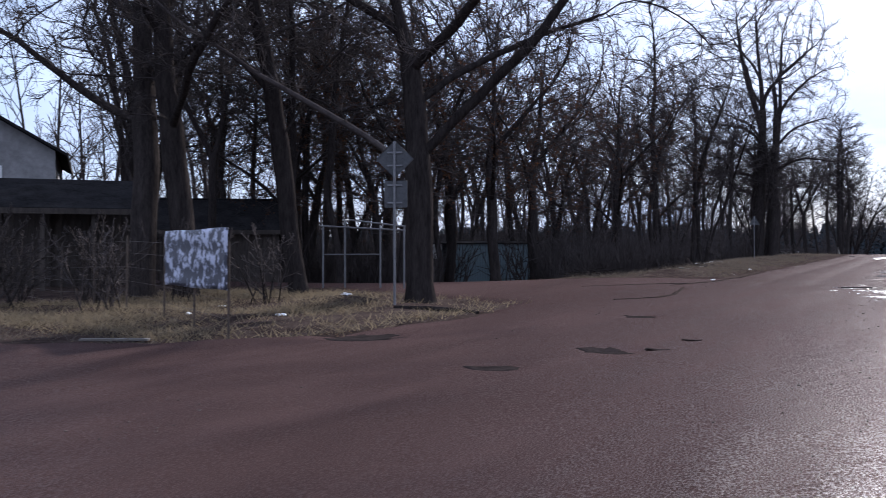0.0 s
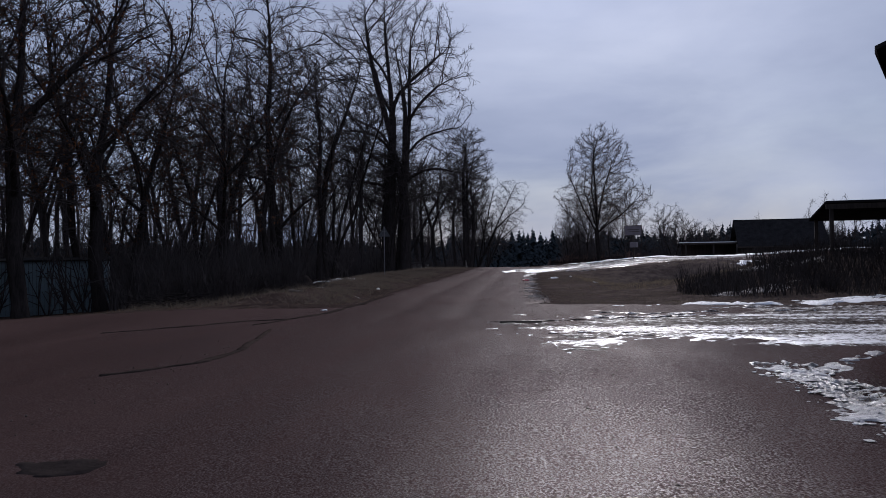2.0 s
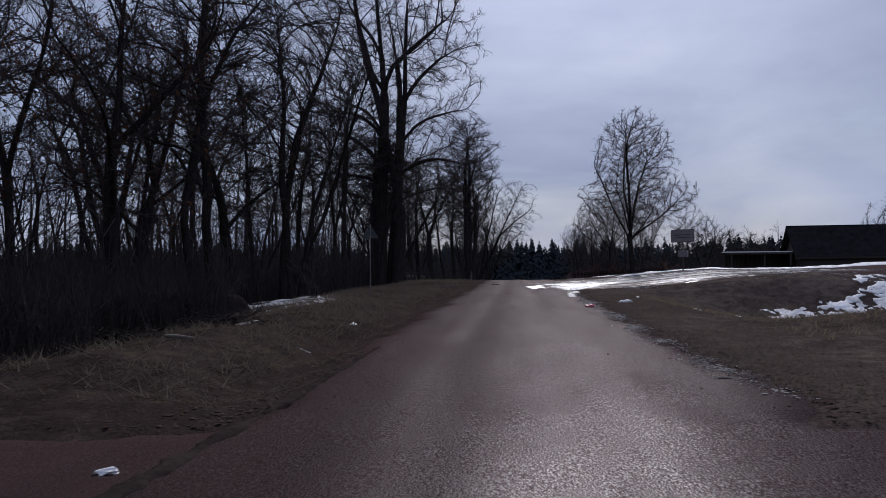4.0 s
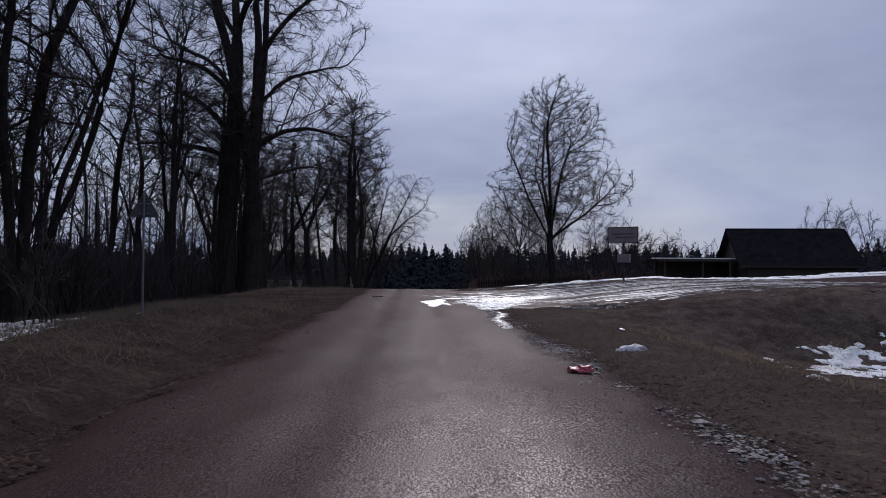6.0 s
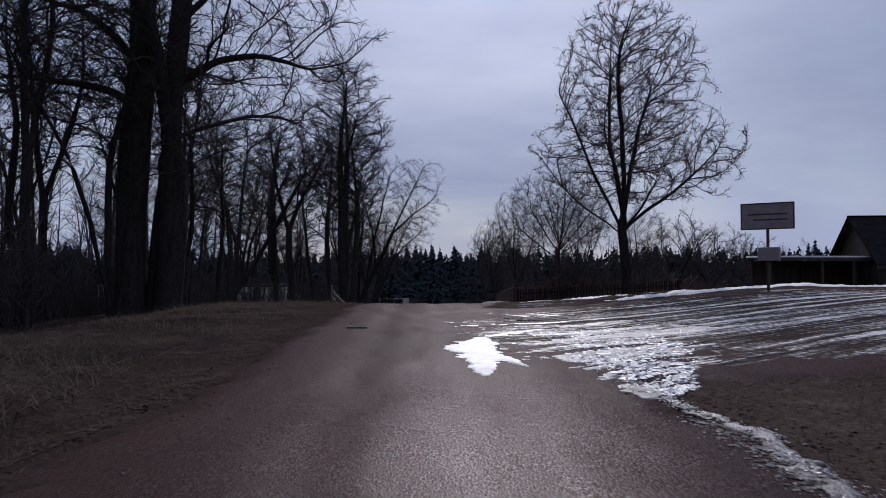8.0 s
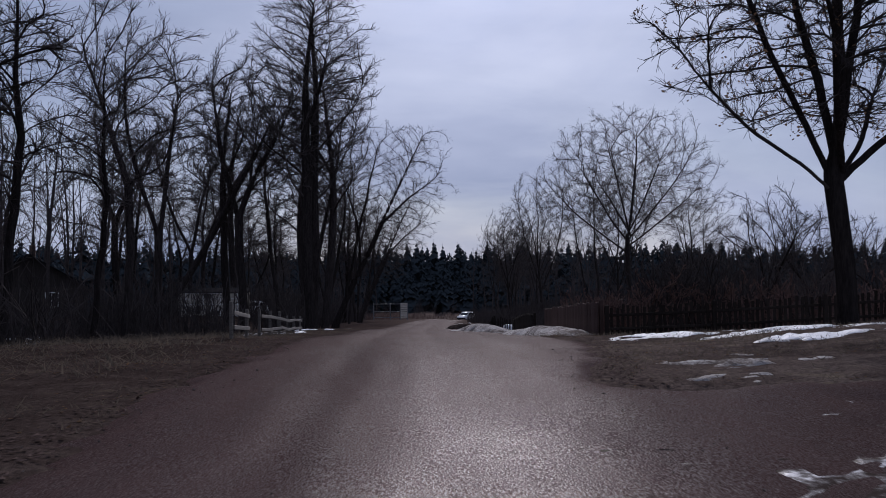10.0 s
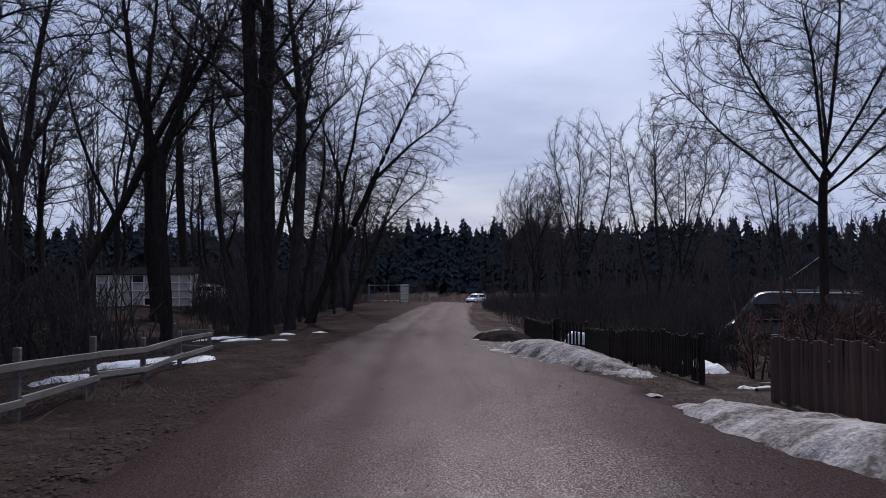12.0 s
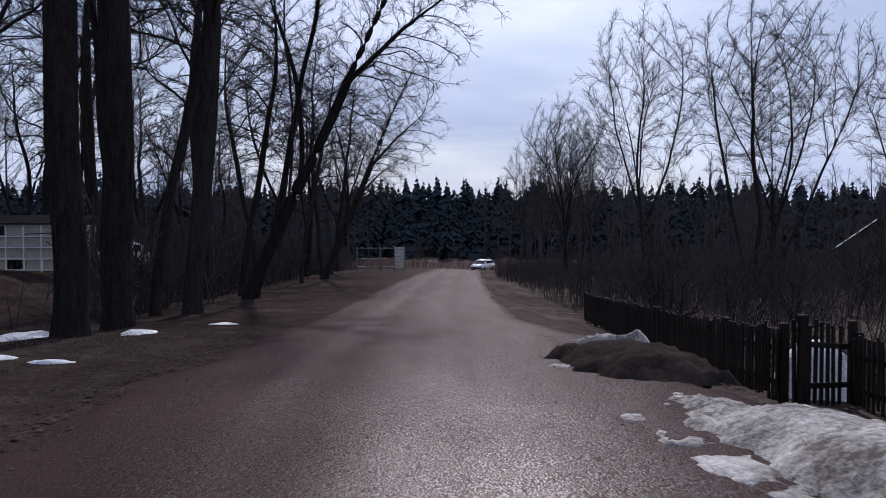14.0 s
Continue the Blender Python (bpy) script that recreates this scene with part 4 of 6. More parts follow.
for x, y, rz, s in [(-10.4, 160.6, 100, 1.05), (-7.4, 168.0, 300, .85), (-8.0, 176.5, 130, .85), (-6.2, 181.0, 10, .8)]:
    copy_at(thin, x, y, rz, s)
fork_tall = grown_tree("forked_tree", 65, .31, "dark bare tree forking into two stems halfway up",
                       ((0, 0, 0, .01, 0, 1, 9, 0, .025), (0, 0, 8.6, -.28, .05, 1, 10, .01, .04), (0, 0, 8.6, .36, -.05, 1, 11, .01, .04), (0, 0, 10, .1, .6, 1, 6, .01, .06)),
                       ((0, 0, 15.5, 4.6, 4.2, 5.6, 1.0),), 620, .45, 3.0, .8, .012, 4, .8, 2, .06, .14)
place(fork_tall, -11.5, 150.6, 0)
for x, y, rz, s in [(-26.8, 170, 0, 1.0)]:
    copy_at(fork_tall, x, y, rz, s)
bent = grown_tree("slanting_tree", 67, .24, "bare tree slanting steeply over its neighbours",
                  ((0, 0, 0, .55, 0, 1, 17, .012, .025), (2.8, 0, 5, .1, .3, 1, 8, .01, .06), (4.4, 0, 8, .9, -.2, .8, 6, .01, .06)), ((7.4, 0, 13, 4.2, 3.6, 3.6, 1.0),), 420, .45, 3.4, .8, .012, 4, .75, 2, .06, .14)
place(bent, -18.7, 156, 0)
lean = grown_tree("leaning_tree", 71, .25, "bare tree leaning far out over the road",
                  ((0, 0, 0, .46, 0, 1, 18.5, -.002, .035), (.4, .1, 0, .26, .05, 1, 16, .002, .04), (2.2, 0, 5, .05, .1, 1, 10, .01, .05), (4.2, 0, 9, .9, .1, .9, 6, .0, .06), (1.6, 0, 4, .1, -.3, 1, 9, .005, .06)),
                  ((6.0, 0, 13.0, 4.5, 4.2, 5.2, 1.0), (3.2, 0, 12.0, 3.6, 3.6, 4.6, .6), (4.5, 0, 8, 3.6, 3.0, 2.4, .2)), 1200, .38, 2.8, .6, .008, 3, .6, 2, .08, .08)
place(lean, -6.4, 164, 0, 1.0)
for x, y, rz, s in [(-5.6, 188, -20, .85), (-6.6, 204, 35, .8)]:
    copy_at(lean, x, y, rz, s)

# the wood beside the road
def wood_tree(i, h, r, kind, rich):
    g = random.Random(500 + i)
    lx, ly = g.uniform(-.06, .06), g.uniform(-.06, .06)
    stems = [(0, 0, 0, lx, ly, 1, h * .86, .004, .055)]
    hulls = [(lx * h * .6, ly * h * .6, h * .66, h * .17, h * .17, h * .34, 1.0)]
    if kind == "fork":
        a = g.uniform(0, 6.28)
        z = h * g.uniform(.22, .4)
        stems[0] = (0, 0, 0, lx, ly, 1, z + .5, 0, .03)
        for s in (0, 3.14):
            stems.append((lx * z, ly * z, z, .36 * math.cos(a + s), .36 * math.sin(a + s), 1, h * .55, .012, .05))
        hulls = [(0, 0, h * .66, h * .22, h * .22, h * .32, 1.0)]
    if kind == "sway":
        stems[0] = (0, 0, 0, lx * 3, ly * 3, 1, h * .9, .03, .085)
        hulls = [(lx * h * .8, ly * h * .8, h * .64, h * .19, h * .19, h * .34, 1.0)]
    if kind == "multi":
        for s in range(2):
            a = g.uniform(0, 6.28)
            stems.append((.3 * math.cos(a), .3 * math.sin(a), 0, .18 * math.cos(a), .18 * math.sin(a), 1, h * .75, .006, .055))
        hulls = [(0, 0, h * .6, h * .24, h * .24, h * .36, 1.0)]
    return grown_tree("forest_tree", 500 + i, r, "thin dark bare woodland tree", stems, hulls, 300 if rich else 170, .48 if rich else .6, 3.2, .85, .013, 4 if rich else 3, .85, 2, .07, .16, group="woodland trees", fat=.5)


WOODS = [wood_tree(i, h, r, kind, True) for i, (h, r, kind) in enumerate([(17, .17, "fork"), (15, .14, "sway"), (19, .19, ""), (14, .13, "multi"), (17, .16, "sway"), (13, .12, "multi"), (18, .18, "fork")])]
WOODS_BACK = [wood_tree(20 + i, h, r, kind, False) for i, (h, r, kind) in enumerate([(17, .17, ""), (15, .15, "fork"), (18, .17, "sway"), (14, .14, "multi")])]
SHRUBS = [bush(200 + i, h, lab, mt) for i, (h, mt, lab) in enumerate([(2.6, M_TWIG, "dense dark leafless shrub"), (1.9, M_TWIGRED, "reddish brown leafless brushwood"), (3.4, M_TWIG, "tall dark leafless thicket")])]

rng_w = random.Random(4)
spots = []


def scatter(count, x0, x1, y0, y1, gap):
    made = tries = 0
    while made < count and tries < 9000:
        tries += 1
        x, y = rng_w.uniform(x0, x1), rng_w.uniform(y0, y1)
        if all((x - a) ** 2 + (y - b) ** 2 > gap * gap for a, b in spots):
            spots.append((x, y))
            made += 1
            yield x, y


used_proto = set()


def plant(protos, x, y, lo=.85, hi=1.15):
    i = rng_w.randrange(len(protos))
    proto = protos[i]
    if id(proto) not in used_proto:
        used_proto.add(id(proto))
        return place(proto, x, y, rng_w.uniform(0, 360), rng_w.uniform(lo, hi))
    return copy_at(proto, x, y, rng_w.uniform(0, 360), rng_w.uniform(lo, hi))


OAKS = [grown_tree("oak_tree", 300 + i, .24, "dense tree keeping withered reddish brown leaves",
                   ((0, 0, 0, .02, 0, 1, h * .75, 0, .04), (0, 0, h * .25, .8, .3, .7, h * .3, .01, .08), (0, 0, h * .32, -.8, -.2, .7, h * .3, .01, .08), (0, 0, h * .4, -.1, .8, .7, h * .28, .01, .08)),
                   ((0, 0, h * .58, h * .30, h * .30, h * .42, 1.0),), 420, .45, 3.0, .8, .0105, 4, .75, 2, .06, .14, clusters=900, leaf_mat=M_OAKLEAF, group="oaks", fat=.5)
        for i, h in enumerate((13, 15))]
for x, y in [(-16.8, 33.0), (-20.0, 36.0), (-22.5, 31.5), (-24.5, 36.5), (-14.6, 38.0), (-19.0, 41.5), (-23.0, 42.0), (-27.5, 39.0)]:
    spots.append((x, y))
    plant(OAKS, x, y)
for x, y in [(-15.2, 71.5), (-17.5, 65.5)]:
    spots.append((x, y))
    plant(OAKS, x, y, 1.0, 1.15)
for x, y in scatter(6, -17, -10.5, 94, 124, 3.4):
    plant(WOODS, x, y, .95, 1.2)
for x, y in scatter(3, -17, -13.0, 44, 60, 2.8):
    plant(OAKS, x, y)
for x, y in scatter(5, -16, -11.5, 46, 78, 3.6):
    plant(WOODS, x, y, .95, 1.25)
for x, y in scatter(7, -34, -15.5, 28, 44, 2.2):
    plant(WOODS, x, y, .9, 1.2)
for x, y in scatter(6, -32, -18, 44, 72, 3.0):
    plant(WOODS_BACK, x, y, .95, 1.25)
for x, y in scatter(9, -30, -17, 28, 44, 2.4):
    plant(WOODS, x, y, .9, 1.15)
for x, y in scatter(15, -36, -17.5, 56, 112, 3.6):
    plant(WOODS_BACK, x, y)
for x, y in scatter(9, -46, -18, 78, 122, 3.6):
    plant(WOODS_BACK, x, y, .8, 1.1)
for x, y in scatter(8, -60, -24, 42, 90, 4.4):
    plant(WOODS_BACK, x, y, .9, 1.2)
for x, y in scatter(2, -15, -9.5, 112, 140, 4.0):
    plant(WOODS, x, y, .85, 1.15)
for x, y in scatter(7, -36, -15, 136, 190, 4.2):
    plant(WOODS, x, y, .95, 1.3)
for x, y in scatter(12, -26, -6, 180, 235, 3.6):
    plant(WOODS, x, y, .95, 1.2)
spots.clear()
for x, y in scatter(26, -34, -9.5, 45, 108, 2.0):
    plant([SHRUBS[0], SHRUBS[2]], x, y, .8, 1.2)
for x, y in scatter(26, -24, -8.5, 134, 232, 2.2):
    if not (y < 168 and abs(x + 9.3 + (y - 146) * .42) < 3.2):
        plant([SHRUBS[0], SHRUBS[2]], x, y, .8, 1.2)
for x, y in scatter(8, -20, -11.5, 12.5, 17.5, 1.3):
    plant([SHRUBS[0]], x, y, .7, 1.0)
for x, y in scatter(44, 6.2, 15, 112.5, 126, .7):
    plant([SHRUBS[1], SHRUBS[1], SHRUBS[0]], x, y, .75, 1.15)
for x, y in scatter(24, 6.8, 20, 140.5, 172, 1.3):
    plant([SHRUBS[0]], x, y, .8, 1.2)
orchard = grown_tree("orchard_tree", 81, .14, "small round bare fruit tree", ((0, 0, 0, .02, 0, 1, 2.2, 0, .04), (0, 0, 1.5, .7, .2, .8, 3.2, .01, .07), (0, 0, 1.7, -.7, -.1, .8, 3.2, .01, .07), (0, 0, 1.8, 0, .6, 1, 3.4, .01, .07)),
                     ((0, 0, 4.4, 3.2, 3.2, 2.9, 1.0),), 420, .36, 2.4, .6, .008, 4, .6, 2, .08, .14, fat=.5)
place(orchard, 32, 146, 0)
for x, y, rz, s in [(50, 150, 50, 1.0), (44, 132, 140, 1.35), (26.3, 150, 200, 1.4), (31, 153, 90, 1.25), (56, 140, 300, 1.2), (20, 142, 30, .8)]:
    copy_at(orchard, x, y, rz, s)


# far woods
def conifer(rng, h):
    """One spruce or pine: a stem and ragged drooping tiers."""
    chunks = [tubes(np.array([[[0, 0, 0], [0, 0, h * .6], [0, 0, h]]]), np.array([[.18, .1, .02]]), 4)]
    for t in range(62):
        f = rng.random() ** .8
        z = h * (.02 + .95 * f)
        r = (h * .24 * (1 - f) ** .8 + .22) * rng.uniform(.5, 1.15)
        ang = rng.random() * 6.28
        c, s = math.cos(ang), math.sin(ang)
        w = .5 * r + .2
        tilt = rng.normal(0, .35) * w
        v = np.array([[0, 0, z + .3], [c * r * .6 - s * w, s * r * .6 + c * w, z - .55 * r + tilt], [c * r, s * r, z - 1.0 * r], [c * r * .6 + s * w, s * r * .6 - c * w, z - .55 * r - tilt]])
        chunks.append((v, np.array([[0, 1, 2, 3]])))
    return joined(chunks)


rng_f = np.random.default_rng(9)
PROTO = [conifer(rng_f, h) for h in (15, 16.5, 18, 16, 14)]
chunks = []
for ring, (dist, n, zoom) in enumerate([(330, 380, .62), (345, 430, .86), (360, 480, 1.05), (378, 500, 1.18), (398, 500, 1.26)]):
    for i in range(n):
        az = radians(-52 + 112 * (i + rng_f.random()) / n)
        d = dist + rng_f.normal(0, 7)
        v, q = PROTO[rng_f.integers(len(PROTO))]
        s = zoom * rng_f.uniform(.82, 1.08)
        rot = rng_f.random() * 6.28
        c, si = math.cos(rot), math.sin(rot)
        w = np.stack([v[:, 0] * c - v[:, 1] * si, v[:, 0] * si + v[:, 1] * c, v[:, 2]], 1) * np.array([s * 1.2, s * 1.2, s])
        chunks.append((w + np.array([math.sin(az) * d, math.cos(az) * d, -5.6]), q))
for i in range(230):
    v, q = PROTO[rng_f.integers(len(PROTO))]
    s = rng_f.uniform(.5, .78)
    x, y = rng_f.uniform(-115, -34), rng_f.uniform(215, 330)
    chunks.append((v * np.array([s * 1.5, s * 1.5, s]) + np.array([x, y, float(height(x, y)) - .3]), q))
v, q = joined(chunks)
tagged(fast_mesh("far_forest", v, q, M_NEEDLE, shade=False), "dark conifer forest along the horizon", "forest", kind="stuff")
# thin bare woods behind the roadside wood
pts = []
rng_b = np.random.default_rng(12)
chunks = []
for i in range(450):
    if i >= 320:
        x, y = rng_b.uniform(16, 120), rng_b.uniform(245, 318)
    elif i >= 230:
        x, y = rng_b.uniform(-62, -20), rng_b.uniform(88, 190)
    elif i < 110:
        if i % 2:
            continue
        x, y = rng_b.uniform(-95, -36), rng_b.uniform(45, 230)
    elif i < 180:
        if i % 2:
            continue
        x, y = rng_b.uniform(-80, -32), rng_b.uniform(28, 90)
    else:
        x, y = rng_b.uniform(-45, -8), rng_b.uniform(235, 320)
    base = np.array([[x, y, float(height(x, y)) - .3]])
    h = rng_b.uniform(12, 18)
    p0, r0 = polyline(rng_b, base, np.array([[rng_b.normal(0, .05), rng_b.normal(0, .05), 1.0]]), np.array([h]), np.array([.17]), np.array([.03]), 6, .05, .02)
    p1, r1 = offshoots(rng_b, p0, r0, 13, .25, 1.0, 45, .3, .5, .02, 3, .12, .1)
    p2, r2 = offshoots(rng_b, p1, r1, 7, .2, 1.0, 42, .5, .6, .016, 2, .1, .0)
    chunks += [tubes(p0, r0, 5), tubes(p1, r1, 3), tubes(p2, r2, 3)]
v, q = joined(chunks)
tagged(fast_mesh("far_bare_woods", v, q, M_TWIG), "leafless woodland in the distance", "forest", kind="stuff")
# low thicket at the foot of the woods
chunks = []
for i in range(1500):
    if i < 560:
        x, y = rng_b.uniform(-50, -12.5), rng_b.uniform(40, 135)
    elif i < 900:
        x, y = rng_b.uniform(-22, -8), rng_b.uniform(134, 270)
    elif i < 1300:
        x, y = rng_b.uniform(11, 75), rng_b.uniform(142, 280)
        if x < 14 + (y - 150) * .1:
            continue
    else:
        x, y = rng_b.uniform(-60, 70), rng_b.uniform(285, 345)
        if abs(x - 12) < 6 and y < 300:
            continue
    if x < -6 and 134 < y < 168 and abs(x + 9.3 + (y - 146) * .42) < 3.4:
        continue
    base = np.array([[x, y, float(height(x, y)) - .1]]) + rng_b.normal(0, .35, (5, 3)) * np.array([1, 1, 0])
    p0, r0 = polyline(rng_b, base, np.concatenate([rng_b.normal(0, .3, (5, 2)), np.ones((5, 1))], 1), rng_b.uniform(1.6, 4.2, 5), np.full(5, .045), np.full(5, .016), 3, .1, .03)
    p1, r1 = offshoots(rng_b, p0, r0, 4, .15, 1.0, 40, .5, .7, .016, 2, .1, .0)
    chunks += [tubes(p0, r0, 3), tubes(p1, r1, 3)]
v, q = joined(chunks)
tagged(fast_mesh("undergrowth", v, q, M_TWIG), "dark leafless undergrowth below the trees", "undergrowth", kind="stuff")


def thicket(name, label, areas, low, tall_m, mat, seed):
    """Countless thin upright stalks and sprigs, denser in clumps."""
    rng = np.random.default_rng(seed)
    xs, ys = [], []
    for n, x0, x1, y0, y1 in areas:
        x, y = rng.uniform(x0, x1, n), rng.uniform(y0, y1, n)
        k = (fbm(x * .22, y * .22, seed) + rng.normal(0, .09, n) > .44) & (road_inside(x, y) < -1.2)
        k &= ~((y > 134) & (y < 168) & (x < -9.5) & (np.abs(x + 9.3 + (y - 146) * .42) < 3.2))
        k &= ~((y > 70) & (np.abs(x + 1.0 + (y - 36) * .1807) < 1.3))
        k &= ~((y < 49) & (np.abs(x + 19.7 - (y - 48.6) * -.476) < 3.0))
        xs.append(x[k])
        ys.append(y[k])
    x, y = np.concatenate(xs), np.concatenate(ys)
    n = len(x)
    clump = .45 + 1.1 * fbm(x * .3, y * .3, seed + 5)
    h = rng.uniform(low, tall_m, n) * clump
    a = rng.uniform(0, 6.28, n)
    w = rng.uniform(.008, .022, n)
    foot = np.stack([x, y, height(x, y) - .05], 1)
    side = np.stack([np.cos(a) * w, np.sin(a) * w, np.zeros(n)], 1)
    lean_v = np.stack([rng.normal(0, .28, n) * h, rng.normal(0, .28, n) * h, h], 1)
    tip = foot + lean_v
    mid = foot + lean_v * .45
    arm = rng.normal(0, .32, (n, 3)) * h[:, None] + np.array([0, 0, .35]) * h[:, None]
    arm2 = rng.normal(0, .32, (n, 3)) * h[:, None] + np.array([0, 0, .35]) * h[:, None]
    v = np.stack([foot - side, foot + side, tip, mid - side * .7, mid + side * .7, mid + arm * .7, mid - side * .7, mid + side * .7, mid + arm2 * .7], 1).reshape(-1, 3)
    f = np.arange(n * 9).reshape(-1, 3)
    tagged(fast_mesh(name, v, f, mat, shade=False), label, "undergrowth", kind="stuff")


thicket("wood_thicket", "dense dark saplings and stalks on the forest floor",
        [(14000, -40, -11.2, 38, 53), (26000, -40, -14.0, 53, 78), (18000, -40, -11.2, 78, 134), (12000, -34, -13, 24, 40), (15000, -26, -8.5, 134, 240), (3200, -11.2, -8.5, 40, 52)], .6, 2.6, M_TWIG, 61)
thicket("garden_thicket", "reddish brown weeds and brush in the wild gardens",
        [(6500, 7.2, 18, 113, 127), (5000, -14, 30, 240, 285)], .4, 1.9, M_TWIGRED, 62)
thicket("weed_thicket", "dark brown weeds and brush in the wild gardens",
        [(1500, 14.5, 24, 127, 138), (34000, 6.8, 40, 138, 215), (16000, 14, 75, 150, 300), (2600, 6.9, 9.5, 132, 138)], .4, 2.1, M_TWIG, 62)
thicket("saplings", "crowded thin bare saplings between the trunks",
        [(2600, -44, -15, 68, 134), (1600, -46, -22, 32, 60), (900, -28, -9.5, 134, 235)], 2.0, 6.0, M_TWIG, 63)
thicket("bank_weeds", "dark dead weeds on the slope above the yard", [(11000, 10.5, 26, 36, 47), (1500, 7, 11, 37, 43)], .2, .9, M_TWIG, 64)
kept = random.getstate()
for x, y in scatter(16, 7.6, 13, 128.5, 132.5, .6):
    plant([SHRUBS[1], SHRUBS[0]], x, y, .4, .6)
random.setstate(kept)

# ---------------------------------------------------------------- snow, slush and mud
def ruts(cx, cy, freq, seed, bias):
    def f(x, y):
        r = np.hypot(x - cx, y - cy)
        a = np.arctan2(y - cy, x - cx)
        return (fbm(r * freq, a * 5, seed, 4) - bias) * 3.2
    return f


def bands(fx, fy, seed, bias):
    return lambda x, y: (fbm(x * fx, y * fy, seed, 4) - bias) * 3.2


def along(path, *side):
    """A shape that follows a bent line through (x, y, half width), with a side finger."""
    def f(x, y):
        best = np.full(x.shape, -9.0)
        for (x0, y0, w0), (x1, y1, w1) in list(zip(path, path[1:])) + list(zip(side, side[1:])):
            t = np.clip(((x - x0) * (x1 - x0) + (y - y0) * (y1 - y0)) / ((x1 - x0) ** 2 + (y1 - y0) ** 2), 0, 1)
            best = np.maximum(best, 1 - np.hypot(x - x0 - t * (x1 - x0), y - y0 - t * (y1 - y0)) / (w0 + t * (w1 - w0)))
        return best
    return f


S_OLD, S_ICE, S_WET = "old grainy snow patch melting on dead grass", "glistening packed ice with tyre ruts", "wet slush and mud shining in the driveway"
# the yard entrance
sheet("slush", 9.5, 28.3, 7.5, 4.6, .03, 51, M_RUT_YARD, S_WET, 8, .5, .8, .16, category="slush", group="slush")
sheet("ice_sheet", 9.0, 29.5, 7.5, 4.2, .05, 52, M_RUT_YARD, S_ICE, 8, .5, .8, .11, bands(1.2, 5.5, 53, .60), category="ice", group="ice sheets")
sheet("ice_sheet", 4.9, 17.2, 1.5, 6.0, .03, 54, M_ICE, "crumbling ice strip along the grass island", 0, .5, 1.8, .05, bands(7.0, 7.0, 55, .47), category="ice", group="ice sheets",
      spine=along(((4.0, 10.4, .25), (4.25, 13.0, .30), (4.4, 15.2, .34), (4.5, 17.0, .40), (4.66, 18.6, .44), (4.78, 20.5, .42), (4.45, 22.3, .14)), (5.0, 21.6, .2), (6.3, 23.4, .10)))
sheet("snow_patch", 9.5, 35.2, 4.5, .7, .06, 58, M_SNOW, S_OLD, 8, .7, 1.2, .08, bands(1.6, 2.6, 258, .45))
sheet("snow_patch", 8.6, 38.6, 1.8, .7, .06, 59, M_SNOWDIRTY, S_OLD, 30, .8, 1.4, .1)
sheet("snow_patch", 11.5, 44.5, .8, 1.8, .06, 60, M_SNOWDIRTY, S_OLD, 30, .8, 1.4, .1)
sheet("snow_patch", 16.5, 46.2, 4.5, .5, .08, 61, M_SNOW, S_OLD, 4, .7)
# the bank
for i, (x, y, lx, ly, a) in enumerate([(13.4, 69.0, 3.0, 1.9, 22), (16.8, 71.6, 2.2, .9, 30), (17.8, 73.6, 1.0, 1.4, 10)]):
    sheet("snow_patch", x, y, lx, ly, .05, 62 + i, M_SNOW, S_OLD, a, .9, 1.6, .09, bands(1.8, 2.4, 190 + i, .44))
sheet("snow_lump", 3.5, 60.3, .25, .13, .10, 71, M_SNOW, "single leftover lump of snow on the grass", 0, .5, 4.0, .03, crisp=.9, group="snow lumps")
sheet("snow_lump", 5.5, 57.5, .2, .12, .06, 72, M_SNOW, "small leftover lump of snow on the grass", 0, .5, 4.0, .03, crisp=.9, group="snow lumps")
def crumbs(name, x, y, size, mat, label, seed):
    rng = np.random.default_rng(seed)
    n = len(x)
    s = rng.gamma(2.2, size, n) + .004
    base = np.array([[1, 0, .1], [.5, .9, 0], [-.6, .8, .1], [-1, 0, 0], [-.5, -.9, .1], [.6, -.8, 0], [0, 0, .4], [0, 0, -.3]], float)
    v = base[None] * rng.uniform(.5, 1.4, (n, 8, 1))
    a = rng.uniform(0, 6.28, n)
    c, si = np.cos(a)[:, None], np.sin(a)[:, None]
    v = np.stack([v[..., 0] * c - v[..., 1] * si, v[..., 0] * si + v[..., 1] * c, v[..., 2]], -1) * s[:, None, None]
    v = v + np.stack([x, y, surface(x, y) + s * .15], 1)[:, None]
    f = np.array([[i, (i + 1) % 6, 6] for i in range(6)] + [[(i + 1) % 6, i, 7] for i in range(6)])
    q = (np.arange(n)[:, None, None] * 8 + f[None]).reshape(-1, 3)
    tagged(fast_mesh(name, v.reshape(-1, 3), q, mat, shade=False), label, "snow", kind="stuff")


rng_c = np.random.default_rng(15)
cy = rng_c.uniform(37, 77, 12000)
cx = road_centre(cy) + 2.7 + rng_c.normal(0, .16, len(cy)) + .25 * (fbm(cy * .3, cy * 0, 5) - .5)
k = fbm(cx * .8, cy * .55, 6) + rng_c.normal(0, .06, len(cy)) > .46
crumbs("snow_crumbs", cx[k], cy[k], .005, M_SNOWDIRTY, "dirty crumbs of snow along the road edge", 16)
cx = rng_c.uniform(4.5, 17, 900)
cy = 74.6 + .05 * cx + rng_c.normal(0, .35, 900)
k = fbm(cx * .5, cy * .5, 7) > .5
crumbs("snow_crumbs", cx[k], cy[k], .022, M_SNOWDIRTY, "dirty clods of snow along the edge of the driveway", 19)
